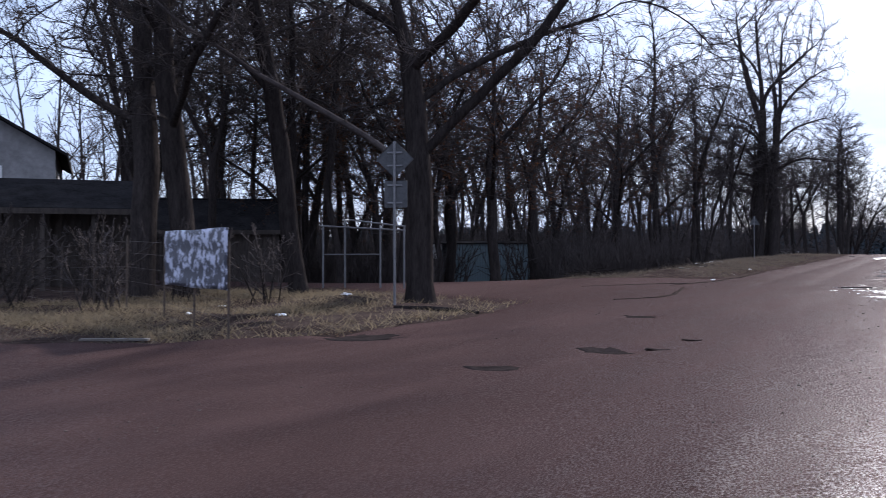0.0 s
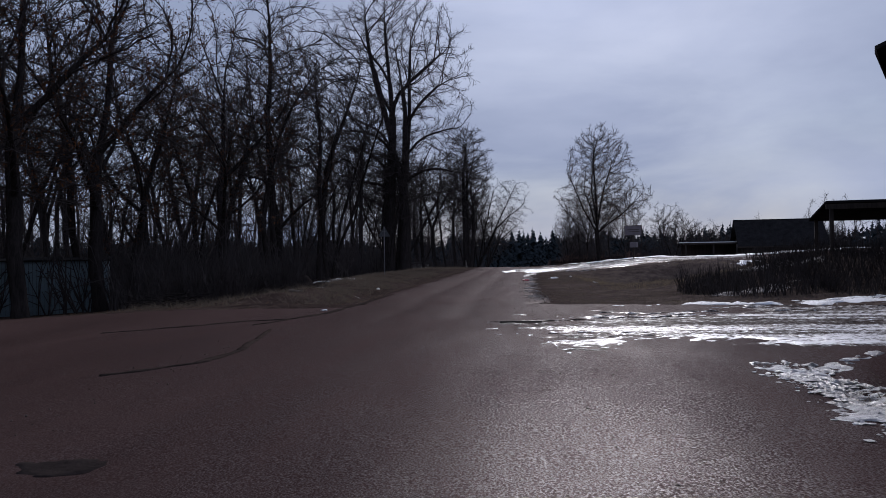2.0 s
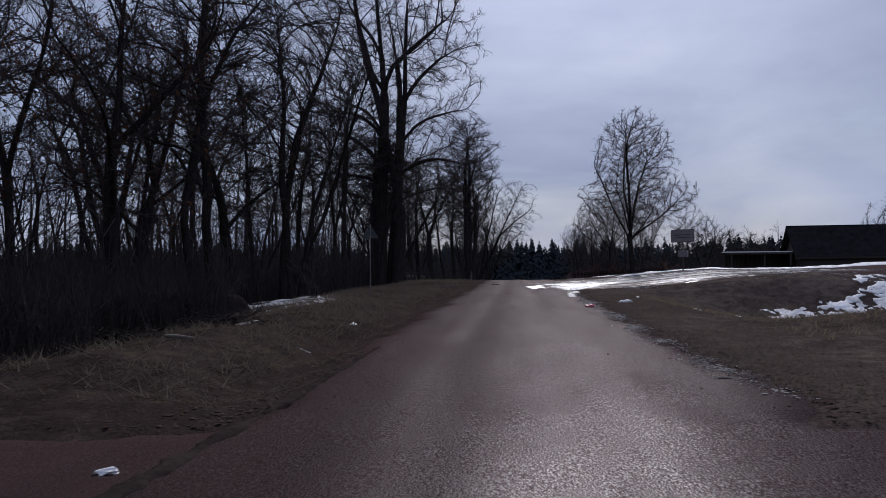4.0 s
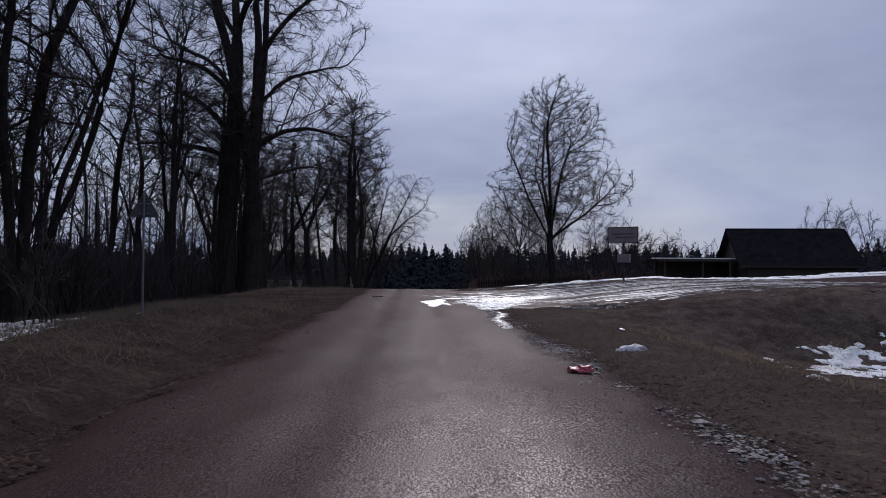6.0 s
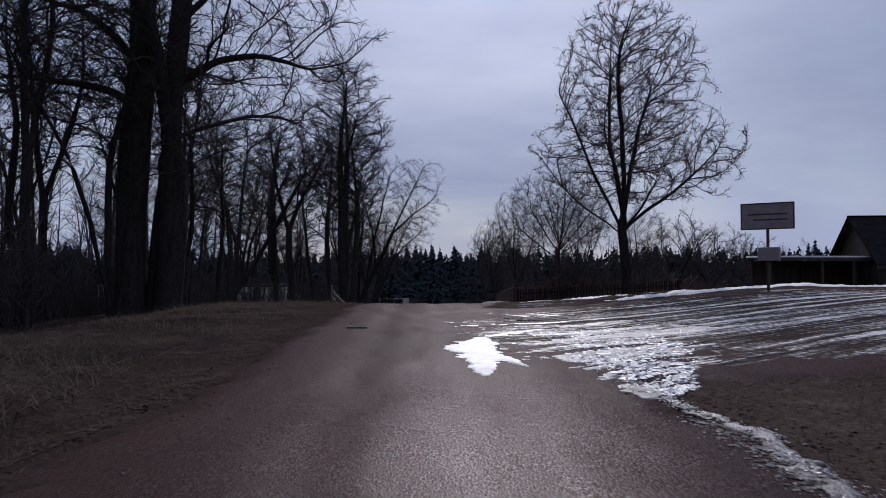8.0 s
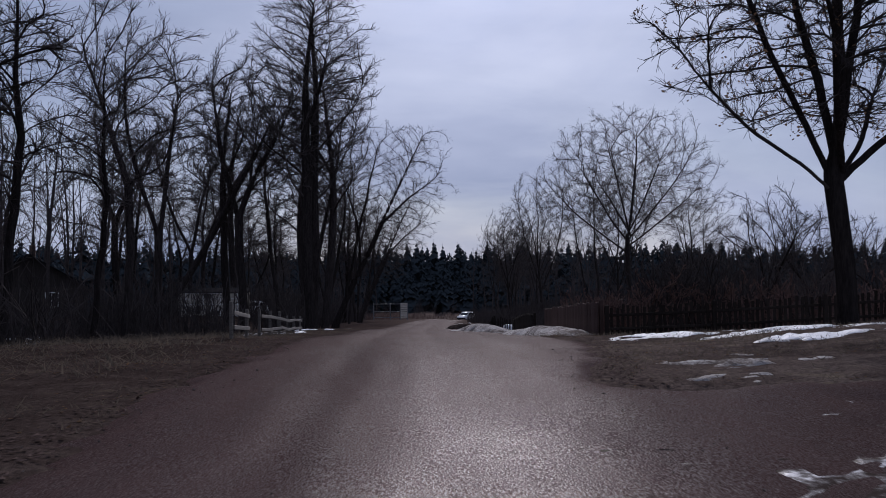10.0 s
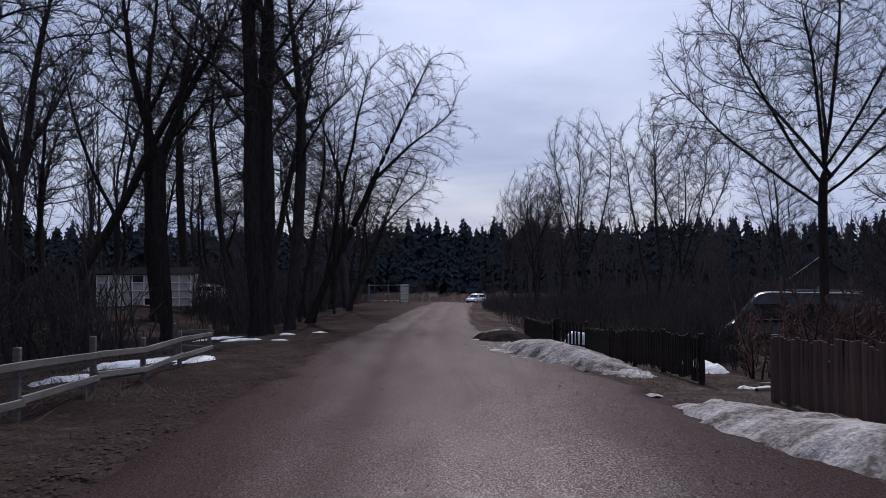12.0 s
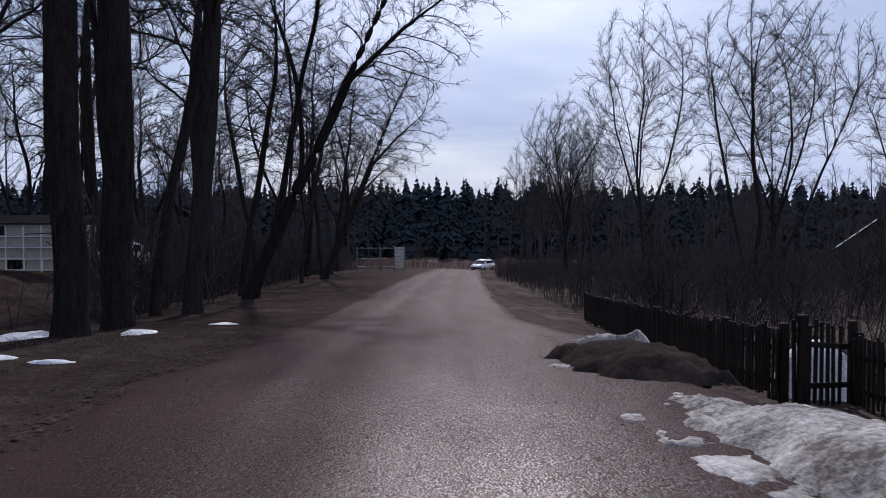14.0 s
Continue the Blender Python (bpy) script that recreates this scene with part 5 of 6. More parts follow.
cy = rng_c.uniform(10, 22.4, 9000)
cx = np.interp(cy, [10, 13, 15.2, 17, 18.6, 20.5, 22.3], [3.97, 4.25, 4.4, 4.5, 4.66, 4.78, 4.5]) + rng_c.normal(0, .17, len(cy))
k = fbm(cx * 1.1, cy * .9, 8) + rng_c.normal(0, .07, len(cy)) > .42
crumbs("ice_crumbs", cx[k], cy[k], .0095, M_ICE, "broken glistening ice along the grass island", 17)
cy = rng_c.uniform(65.5, 76.5, 4600)
cx = np.interp(cy, [65.7, 67.6, 70, 71.9, 73.2, 74.8, 76.5], [1.92, 2.1, 2.15, 2.55, 2.8, 2.5, 2.4]) + rng_c.normal(0, .07, len(cy))
k = (cy > 71) | (fbm(cx * 1.2, cy * 1.1, 9) > .5)
cx, cy = cx[k], cy[k]
crumbs("ice_crumbs", cx, cy, .0055, M_ICE, "broken glistening ice at the mouth of the driveway", 18)
cy = rng_c.uniform(75.3, 86, 14000)
cx = rng_c.uniform(2.2, 2.9, len(cy)) + rng_c.random(len(cy)) * (cy - 75) * .32
k = ruts(14, 66, 6.5, 105, .48)(cx, cy) + rng_c.normal(0, .25, len(cy)) > .1
crumbs("ice_crumbs", cx[k], cy[k], .009, M_WETSNOW, "grainy broken ice between the wheel ruts", 20)
# the driveway mouth
sheet("slush", 11.5, 86.5, 10.5, 9.2, .025, 101, M_RUT_DRIVE, S_WET, 0, .45, .6, .2, category="slush", group="slush")
sheet("ice_sheet", 8.0, 89.5, 6.0, 7.5, .04, 102, M_RUT_DRIVE, S_ICE, 0, .45, .6, .1, ruts(14, 66, 4.5, 103, .55), category="ice", group="ice sheets")
sheet("ice_sheet", 4.6, 85.0, 2.4, 5.5, .035, 104, M_ICE, S_ICE, -12, .5, .8, .08, ruts(14, 66, 4.2, 105, .50), category="ice", group="ice sheets")
sheet("snow_tongue", 1.5, 81.5, 1.4, 4.6, .02, 106, M_WETSNOW, "bright tongue of wet snow lying on the road", 0, .6, 1.8, .045, crisp=1.0,
      spine=along(((.64, 77.4, .08), (.75, 79.4, .30), (.8, 82.0, .46), (1.15, 83.8, .24), (2.8, 86.4, .14)), (1.35, 78.2, .06), (.9, 80.8, .3)))
sheet("ice_sheet", 3.2, 80.5, 2.6, 6.2, .025, 107, M_ICE, "wet packed ice at the mouth of the driveway", 0, .6, 1.6, .05, ruts(14, 66, 6.5, 105, .50), category="ice", group="ice sheets",
      spine=along(((2.35, 75.0, .25), (2.75, 77.0, .7), (3.2, 79.6, 1.3), (3.9, 83.5, 1.8), (4.4, 87.0, 1.9))))
sheet("ice_sheet", 2.5, 70.3, .9, 5.2, .035, 108, M_ICE, "crumbling ice strip along the road edge", 0, .7, 1.6, .05, bands(4.5, 3.6, 109, .49), category="ice", group="ice sheets",
      spine=along(((1.9, 65.9, .03), (2.1, 67.6, .08), (2.15, 70.0, .08), (2.55, 71.9, .17), (2.8, 73.2, .14), (2.5, 74.8, .09), (2.3, 75.8, .2))))
for i, (x, y, lx, ly) in enumerate([(20, 101, 9, 1.1), (31, 103, 8, 1.0), (12, 100.8, 4, .7), (26, 97, 6, .6)]):
    sheet("snow_patch", x, y, lx, ly, .10, 111 + i, M_SNOW, S_OLD, 3, .6, .9, .18)
# the grass past the driveway
for i, (x, y, lx, ly) in enumerate([(6.2, 108.3, 1.2, .6), (8.0, 106.8, 2.0, .8), (5.0, 101.0, 1.1, .7), (7.8, 103.8, 1.3, .4), (9.6, 109.4, 2.4, .6), (4.4, 99.4, .5, .3), (11.2, 105.5, 2.0, .5)]):
    sheet("snow_patch", x, y, lx, ly, .05, 121 + i, M_SNOW if y > 102 else M_SNOWDIRTY, S_OLD, 4, .9, 1.4, .06, bands(1.6, 3.2, 221 + i, .38 if y > 102 else .46))
# ridge left by the plough
sheet("snow_ridge", 4.45, 116.5, .75, 4.7, .26, 131, M_SNOWDIRTY, "dirty grey ridge of ploughed snow beside the road", 6, .3, .9, .09, group="snow ridges", lump=.10, crisp=.22)
sheet("snow_ridge", 3.9, 130.9, .95, 5.3, .36, 132, M_SNOWDIRTY, "dirty grey ridge of ploughed snow beside the road", 7, .25, .9, .07, group="snow ridges", lump=.10, crisp=.22)
sheet("soil_mound", 3.4, 139.0, .95, 1.7, .32, 133, M_MUD, "low mound of dark soil with a snowy rim", 10, .3, .9, .1, lump=.4, category="soil mound", group="mounds")
sheet("snow_patch", 3.5, 140.2, .8, .25, .30, 134, M_SNOWDIRTY, S_OLD, 10, .5, 1.4, .1)
sheet("snow_patch", 2.75, 132.2, .25, 2.4, .04, 135, M_SNOWDIRTY, S_OLD, 8, .5, 1.6, .05, bands(3.4, 3.0, 235, .44))
sheet("snow_patch", 2.4, 138.9, .3, .4, .04, 136, M_SNOWDIRTY, S_OLD, 3, .8, 1.6, .06, bands(3.0, 2.4, 236, .44))
sheet("snow_patch", 6.2, 139.5, .85, .5, .8, 137, M_SNOW, "heap of snow behind the picket gate", 43, .2, .9, .1, lump=.2)
sheet("snow_patch", 6.7, 128.0, .6, .9, .2, 138, M_SNOW, "heap of snow behind the picket fence", 0, .3, .9, .12)
# mud squeezed up by wheels
for i, (cx_, cy_, lx, ly, path) in enumerate([(-3.6, 36.5, 1.0, 9.5, ((-4.1, 28.9, .05), (-3.3, 32.5, .10), (-3.15, 38.5, .08), (-3.1, 43.0, .04))), (-4.9, 29.2, 1.9, 2.2, ((-6.6, 27.3, .05), (-5.3, 28.7, .09), (-4.6, 30.1, .09), (-3.6, 30.6, .04))),
                                                (-3.2, 24.6, 1.0, 3.6, ((-3.7, 21.4, .04), (-2.95, 22.6, .08), (-2.85, 24.2, .08), (-3.4, 27.8, .04)))]):
    sheet("mud_ridge", cx_, cy_, lx, ly, .02, 241 + i, M_MUD, "low uneven ridge of mud along a wheel track", 0, 1.1, 1.8, .04, category="mud ridge", group="mud ridges", spine=along(path))
# left side
sheet("soil_heap", -9.7, 54.0, 1.15, .8, .78, 141, M_MUD, "dark rounded heap of wet soil on the verge", 10, .22, .8, .07, lump=.16, crisp=.10, category="soil heap", group="mounds")
for i, (x, y, lx, ly, th) in enumerate([(-6.9, 47.5, .2, .7, .03), (-4.55, 43.5, .20, .06, .02),
                                        (-6.7, 130.4, .8, 1.3, .08), (-5.2, 130.4, .35, .8, .05), (-6.7, 126.0, .6, .9, .08), (-7.9, 145.9, .9, .35, .08), (-5.9, 139.9, .7, .3, .06), (-4.95, 144.9, .35, .7, .06), (-4.5, 139.4, .4, .15, .04), (-4.0, 148.2, .35, .25, .04), (-8.4, 147.4, 1.2, .4, .08)]):
    sheet("snow_patch", x, y, lx, ly, th, 151 + i, M_SNOW if lx > .3 else M_SNOWDIRTY, "leftover snow among dead leaves by the trees", 0, .8, 1.3, .08)
sheet("snow_patch", -10.9, 64.0, 2.7, 8.2, .10, 150, M_SNOW, "wide patch of old snow lying at the edge of the wood", 3, .8, .5, .10, bands(.7, .8, 250, .44))
for i, (hx, hy, hr, hd) in enumerate(HOLES):
    sheet("mud_puddle", hx, hy, hr * 1.1, hr * .75, .030, 171 + i, M_HOLE, "dark wet mud in a pothole", 0, .8, 2.2, .045, lump=.4, crisp=.7, category="pothole", group="potholes")


# ---------------------------------------------------------------- signs and small things
def road_sign_post():
    x, y = -7.5, 17.0
    z = put_z(x, y)
    e = empty("road_sign", x, y, z, 20, "grey backs of diamond sign and square plate on steel post", "road sign")
    part("post", bm_rod((0, 0, -.3), (0, 0, 3.75), .03, sides=10), M_METAL, e)
    d = bm_box((.62, .012, .62), (0, .05, 3.35), .02, Matrix.Rotation(radians(45), 3, "Y"))
    part("diamond_plate", d, M_SIGNBACK, e)
    part("lower_plate", bm_box((.54, .012, .62), (.02, .05, 2.55), .015), M_SIGNBACK, e)
    for zz in (3.5, 3.2, 2.75, 2.35):
        part("bracket", bm_box((.34, .03, .04), (0, .03, zz), .004), M_METAL, e)


def warning_sign():
    x, y = -7.2, 67.6
    z = put_z(x, y)
    e = empty("warning_sign", x, y, z, 5, "grey back of a triangular road sign on a post", "road sign")
    part("post", bm_rod((0, 0, -.3), (0, 0, 3.2), .03, sides=10), M_METAL, e)
    bm = bmesh.new()
    v = [bm.verts.new(p) for p in ((-.4, 0, 2.55), (.4, 0, 2.55), (0, 0, 3.25))]
    f = bm.faces.new(v)
    r = bmesh.ops.extrude_face_region(bm, geom=[f])
    bmesh.ops.translate(bm, vec=(0, .012, 0), verts=[g for g in r["geom"] if isinstance(g, bmesh.types.BMVert)])
    bmesh.ops.translate(bm, vec=(0, .045, 0), verts=bm.verts[:])
    bmesh.ops.bevel(bm, geom=[ed for ed in bm.edges if abs(ed.verts[0].co.y - ed.verts[1].co.y) > .005], offset=.03, segments=3, affect="EDGES")
    bmesh.ops.recalc_face_normals(bm, faces=bm.faces)
    part("triangle_plate", bm, M_SIGNBACK, e)
    for zz in (2.65, 2.9):
        part("bracket", bm_box((.25, .03, .035), (0, .03, zz), .004), M_METAL, e)


def notice_board():
    x, y = 12.75, 96.6
    z = put_z(x, y)
    e = empty("notice_board", x, y, z, -38, "dark rectangular board on a post by the driveway", "sign board")
    part("post", bm_rod((0, .05, -.3), (0, .05, 5.1 - z), .055, sides=10), M_DARKMETAL, e)
    part("board", bm_box((1.85, .05, .92), (0, 0, 4.75 - z), .01), M_BOARD, e, "faded pinkish board with a thin rim")
    for s in (-1, 1):
        part("rim", bm_box((.04, .09, .96), (s * .935, 0, 4.75 - z), .006), M_DARKMETAL, e)
        part("rim", bm_box((1.9, .09, .04), (0, 0, 4.75 - z + s * .47), .006), M_DARKMETAL, e)
    part("text_bar", bm_box((1.2, .012, .05), (.1, -.03, 4.62 - z), .002), M_DARKMETAL, e)
    part("text_bar", bm_box((1.4, .012, .05), (0, -.03, 4.82 - z), .002), M_DARKMETAL, e)
    part("small_box", bm_box((.75, .3, .5), (.05, 0, 3.35 - z), .02), M_BOARD, e, "pale box below the board")


def wire_fence():
    line = [(-5.6, 10.2), (-6.97, 10.9), (-8.45, 11.65), (-9.93, 12.37), (-12.0, 13.3), (-14.1, 14.2), (-16.5, 15.2), (-19, 16.2), (-22, 17.4), (-26, 19)]
    e = empty("wire_fence", -9.93, 12.37, put_z(-9.93, 12.37), 0, "sagging wire mesh fence on thin steel posts", "fence")
    o = Vector((-9.93, 12.37, put_z(-9.93, 12.37)))
    tops = []
    for x, y in line[1:]:
        p = Vector((x, y, put_z(x, y))) - o
        part("post", bm_rod(p - Vector((0, 0, .3)), p + Vector((.02, 0, 1.62)), .022, sides=7), M_DARKMETAL, e)
        tops.append(p)
    for a, b in zip(tops, tops[1:]):
        bm = bmesh.new()
        n = max(int((b - a).length / .16), 2)
        for k in range(n + 1):
            q = a.lerp(b, k / n)
            bm_rod(q + Vector((0, 0, .08)), q + Vector((0, 0, 1.5)), .0022, sides=3, bm=bm)
        for h in (.08, .35, .65, .95, 1.25, 1.5):
            bm_rod(a + Vector((0, 0, h)), b + Vector((0, 0, h)), .0032, sides=3, bm=bm)
        part("mesh_panel", bm, M_DARKMETAL, e)
    return o


def banner():
    a, b = Vector((-9.75, 12.22, 0)), Vector((-7.15, 10.93, 0))
    z = put_z(-8.5, 11.6)
    d = (b - a)
    n = Vector((-d.y, d.x, 0)).normalized() * -.05
    nx, nz = 22, 14
    verts, faces = [], []
    w = d.length * 1.08
    start = a + d * .06
    for j in range(nz + 1):
        for i in range(nx + 1):
            u, v = i / nx, j / nz
            p = start + d.normalized() * (w * u) + n * (1 + .25 * math.sin(7 * u + 3 * v) + .12 * math.sin(17 * v))
            verts.append((p.x, p.y, z + .78 + v * 1.02 + .008 * math.sin(u * 9)))
    for j in range(nz):
        for i in range(nx):
            k = j * (nx + 1) + i
            faces.append((k, k + 1, k + nx + 2, k + nx + 1))
    ob = mesh_object("banner", verts, faces, M_TARP, shade=True)
    ob.modifiers.new("thickness", "SOLIDIFY").thickness = .006
    tagged(ob, "mottled pale blue and dark tarpaulin hung on the fence", "banner")


def pipe_frame():
    e = empty("pipe_frame", -14.3, 23.6, put_z(-14.3, 23.6), 19, "pale metal pipe frame standing in the yard", "pipe frame")
    for x in (0, .75, 1.95, 2.75):
        part("upright", bm_rod((x, 0, -.2), (x, 0, 2.05 if x != .75 else 2.25), .03, sides=8), M_METAL, e)
    part("top_rail", bm_rod((-.1, 0, 2.05), (2.85, .1, 1.88), .028, sides=8), M_METAL, e)
    part("top_rail", bm_rod((.7, .5, 2.27), (2.9, .6, 2.0), .028, sides=8), M_METAL, e)
    part("side_rail", bm_rod((.75, 0, 2.25), (.75, .6, 2.25), .025, sides=8), M_METAL, e)
    part("mid_rail", bm_rod((0, 0, 1.1), (1.95, 0, 1.1), .02, sides=8), M_METAL, e)


def plank_wall(name, e, w, h, t, at, rz, mat, plank=.22, label=""):
    """A wall with upright boards nailed to its front, each a piece of its own."""
    m = Matrix.Translation(at) @ Matrix.Rotation(radians(rz), 4, "Z")
    bm = bm_box((w, t - .02, h), (0, .01, h / 2))
    bmesh.ops.transform(bm, matrix=m, verts=bm.verts)
    wall = part(name, bm, M_DARKWOOD if mat is not M_WHITEWALL else mat, e, label)
    if mat is M_WHITEWALL:
        return wall
    n = max(int(w / plank), 1)
    rnd = random.Random(int(w * 100 + h * 10))
    bm = bm_box((w / n - .012, .024, h), (0, 0, h / 2), .004)
    first = part("board", bm, mat, wall)
    for i in range(n):
        ob = first if i == 0 else new("board", first.data)
        ob.parent = wall
        ob.matrix_basis = m @ pose(-w / 2 + (i + .5) * w / n, -t / 2 - .002 + rnd.uniform(0, .009), rnd.uniform(-.01, .01), 0, rnd.uniform(-.12, .12), 0)
    return wall


def gable_house(name, x, y, rz, w, d, wall_h, rise, over, mat_wall, mat_roof, label, windows=(), door=None, chimney=False, z=None, bright_edge=False):
    """w across the gable front (facing local -y), d deep; ridge along local y."""
    e = empty(name, x, y, (put_z(x, y) if z is None else z), rz, label, "building")
    plank_wall("wall", e, w, wall_h, .14, (0, -d / 2, -.2), 0, mat_wall)
    plank_wall("wall", e, w, wall_h, .14, (0, d / 2, -.2), 180, mat_wall)
    plank_wall("wall", e, d - .3, wall_h, .14, (-w / 2 + .07, 0, -.2), 90, mat_wall)
    plank_wall("wall", e, d - .3, wall_h, .14, (w / 2 - .07, 0, -.2), 90, mat_wall)
    top = wall_h - .2
    for s in (-1, 1):
        bm = bmesh.new()
        v = [bm.verts.new(p) for p in ((-w / 2, s * d / 2, top), (w / 2, s * d / 2, top), (0, s * d / 2, top + rise))]
        f = bm.faces.new(v)
        r = bmesh.ops.extrude_face_region(bm, geom=[f])
        bmesh.ops.translate(bm, vec=(0, -s * .12, 0), verts=[g for g in r["geom"] if isinstance(g, bmesh.types.BMVert)])
        bmesh.ops.recalc_face_normals(bm, faces=bm.faces)
        part("gable", bm, mat_wall, e)
    slope = math.atan2(rise, w / 2)
    length = math.hypot(w / 2, rise) + over
    for s in (-1, 1):
        rot = Matrix.Rotation(s * slope, 3, "Y")
        c = Vector((s * (w / 4 + over / 2 * math.cos(slope)), 0, top + rise / 2 - over / 2 * math.sin(slope) + .08))
        part("roof_slope", bm_box((length, d + 2 * over, .12), c, .01, rot), mat_roof, e)
        part("fascia", bm_box((.04, d + 2 * over, .2), (s * (w / 2 + over * math.cos(slope)), 0, top - over * math.sin(slope) + .02), .005), M_DARKWOOD, e)
    if bright_edge:
        # Snow-coloured strip that gives the left slope its sunlit brightness.
        rot = Matrix.Rotation(-slope, 3, "Y")
        c = Vector((-(w / 4 + over / 2 * math.cos(slope)), -d / 2 - over + .75, top + rise / 2 - over / 2 * math.sin(slope) + .19))
        part("lit_snow_strip", bm_box((length * .92, 1.4, .09), c, .03, rot), M_SNOW, e, "strip of old snow standing in for the sunlit roof edge")
    part("ridge_cap", bm_box((.3, d + 2 * over, .07), (0, 0, top + rise + .13), .02), mat_roof, e)
    for wx, wz, ww, wh in windows:
        fr = part("window", bm_box((ww + .16, .06, wh + .16), (wx, -d / 2 - .08, wz), .01), M_WHITE, e, "white window frame")
        part("pane", bm_box((ww, .02, wh), (wx, -d / 2 - .115, wz), .004), M_GLASS, fr)
        part("glazing_bar", bm_box((.04, .03, wh), (wx, -d / 2 - .13, wz), .004), M_WHITE, fr)
    if door:
        dx, dw, dh = door
        part("door", bm_box((dw, .06, dh), (dx, -d / 2 - .09, dh / 2 - .15), .01), M_DARKWOOD, e)
    if chimney:
        part("chimney", bm_box((.5, .5, 1.4), (0, d * .15, top + rise + .4), .02), M_BROWNWALL, e)
    return e


def open_shed(name, x, y, rz, w, d, low, high, label, mat_roof, posts, back=True, z=None):
    """A roof on posts: rises to the back from low to high."""
    e = empty(name, x, y, (put_z(x, y) if z is None else z), rz, label, "shed")
    slope = math.atan2(high - low, d)
    part("roof", bm_box((w + .5, math.hypot(d, high - low) + .5, .1), (0, 0, (low + high) / 2 + .05), .01, Matrix.Rotation(slope, 3, "X")), mat_roof, e)
    part("fascia", bm_box((w + .5, .05, .2), (0, -d / 2 - .22, low - .1), .005), M_DARKWOOD, e)
    for i in range(posts):
        px = -w / 2 + w * i / (posts - 1)
        part("post", bm_box((.15, .15, low + .1), (px, -d / 2 + .1, (low + .1) / 2 - .1), .01), M_DARKWOOD, e)
        part("post", bm_box((.15, .15, high + .1), (px, d / 2 - .1, (high + .1) / 2 - .1), .01), M_DARKWOOD, e)
    if back:
        plank_wall("back_wall", e, w, high - .1, .05, (0, d / 2 + .02, -.1), 0, M_DARKWOOD)
    return e


def blue_shed():
    x, y = -20.2, 48.4
    e = empty("metal_shed", x, y, put_z(x, y) - .05, 24, "low faded blue sheet metal shed under the trees", "shed")
    w, d, h = 6.3, 2.6, 2.45
    plank_wall("front_wall", e, w - 1.3, h, .04, (.65, -d / 2, 0), 0, M_BLUESHED, .15)
    part("back_wall", bm_box((w, .05, h), (0, d / 2, h / 2), .005), M_BLUESHED, e)
    for s in (-1, 1):
        part("side_wall", bm_box((.05, d - .1, h), (s * w / 2, 0, h / 2), .005), M_BLUESHED, e)
    part("roof", bm_box((w + .4, d + .5, .07), (0, 0, h + .06), .01, Matrix.Rotation(radians(3), 3, "X")), M_ROOF, e)
    part("door_leaf", bm_box((.6, .04, 1.15), (-w / 2 + .35, -d / 2 - .1, h - .62), .01), M_WHITE, e, "pale swung-out panel")
    part("inner_partition", bm_box((.05, d - .1, h), (-w / 2 + 1.32, 0, h / 2), .005), M_DARKWOOD, e)


def brush_pile(x, y, w, d, h, seed):
    rng = np.random.default_rng(seed)
    n = 120
    start = np.stack([rng.normal(0, w * .4, n), rng.normal(0, d * .4, n), np.abs(rng.normal(0, h * .4, n))], 1)
    ang = rng.uniform(0, 6.28, n)
    direction = np.stack([np.cos(ang), np.sin(ang) * .6, rng.normal(.0, .10, n)], 1)
    p0, r0 = polyline(rng, start, direction, rng.uniform(.4, 1.3, n), rng.uniform(.008, .03, n), np.full(n, .006), 4, .12, -.02)
    p1, r1 = offshoots(rng, p0, r0, 3, .3, 1, 40, .4, .6, .005, 2, .1, 0)
    e = empty("brush_pile", x, y, put_z(x, y), 0, "heap of cut branches and rubbish by the verge", "brush pile", "brush piles")
    v, q = tubes(p0, r0, 5)
    tagged(fast_mesh("branch_tangle", v, q, M_BARK, e), kind="stuff")
    v, q = tubes(p1, r1, 3)
    tagged(fast_mesh("twig_tangle", v, q, M_TWIG, e), kind="stuff")


def log_piece(x, y, length, r, rz, mat, label, name="log", dz=.0):
    rng = np.random.default_rng(int(abs(x * 10 + y)))
    p, rad = polyline(rng, np.array([[-length / 2, 0, r * .8]]), np.array([[1.0, 0, 0]]), np.array([length]), np.array([r]), np.array([r * .75]), 6, .05, 0)
    v, q = tubes(p, rad, 7)
    ob = fast_mesh(name, v, q, mat)
    ob.matrix_world = pose(x, y, put_z(x, y) + dz, 0, 0, rz)
    return tagged(ob, label, "wood", "wood pieces")


def field_box():
    b = empty("beehive_box", -12.2, 55.5, put_z(-12.2, 55.5), 12, "pale beige wooden box among the trees", "box")
    part("body", bm_box((.8, .6, .95), (0, 0, .55), .02), M_PALEBOARD, b)
    part("lid", bm_box((.9, .7, .09), (0, 0, 1.07), .015), M_ROOFGREY, b)
    for sx in (-.32, .32):
        for sy in (-.22, .22):
            part("leg", bm_box((.07, .07, .1), (sx, sy, .04), .005), M_DARKWOOD, b)


def white_rack():
    x, y = -17.9, 129.5
    e = empty("white_rack", x, y, put_z(x, y), 10, "small white-painted slatted rack far among the trees", "rack")
    for xx in (-.8, -.3, .25, .8):
        part("upright", bm_box((.09, .06, 1.0), (xx, 0, .47), .008), M_WHITE, e)
    for zz in (.32, .62, .92):
        part("slat", bm_box((1.75, .04, .1), (0, -.05, zz), .008), M_WHITE, e)


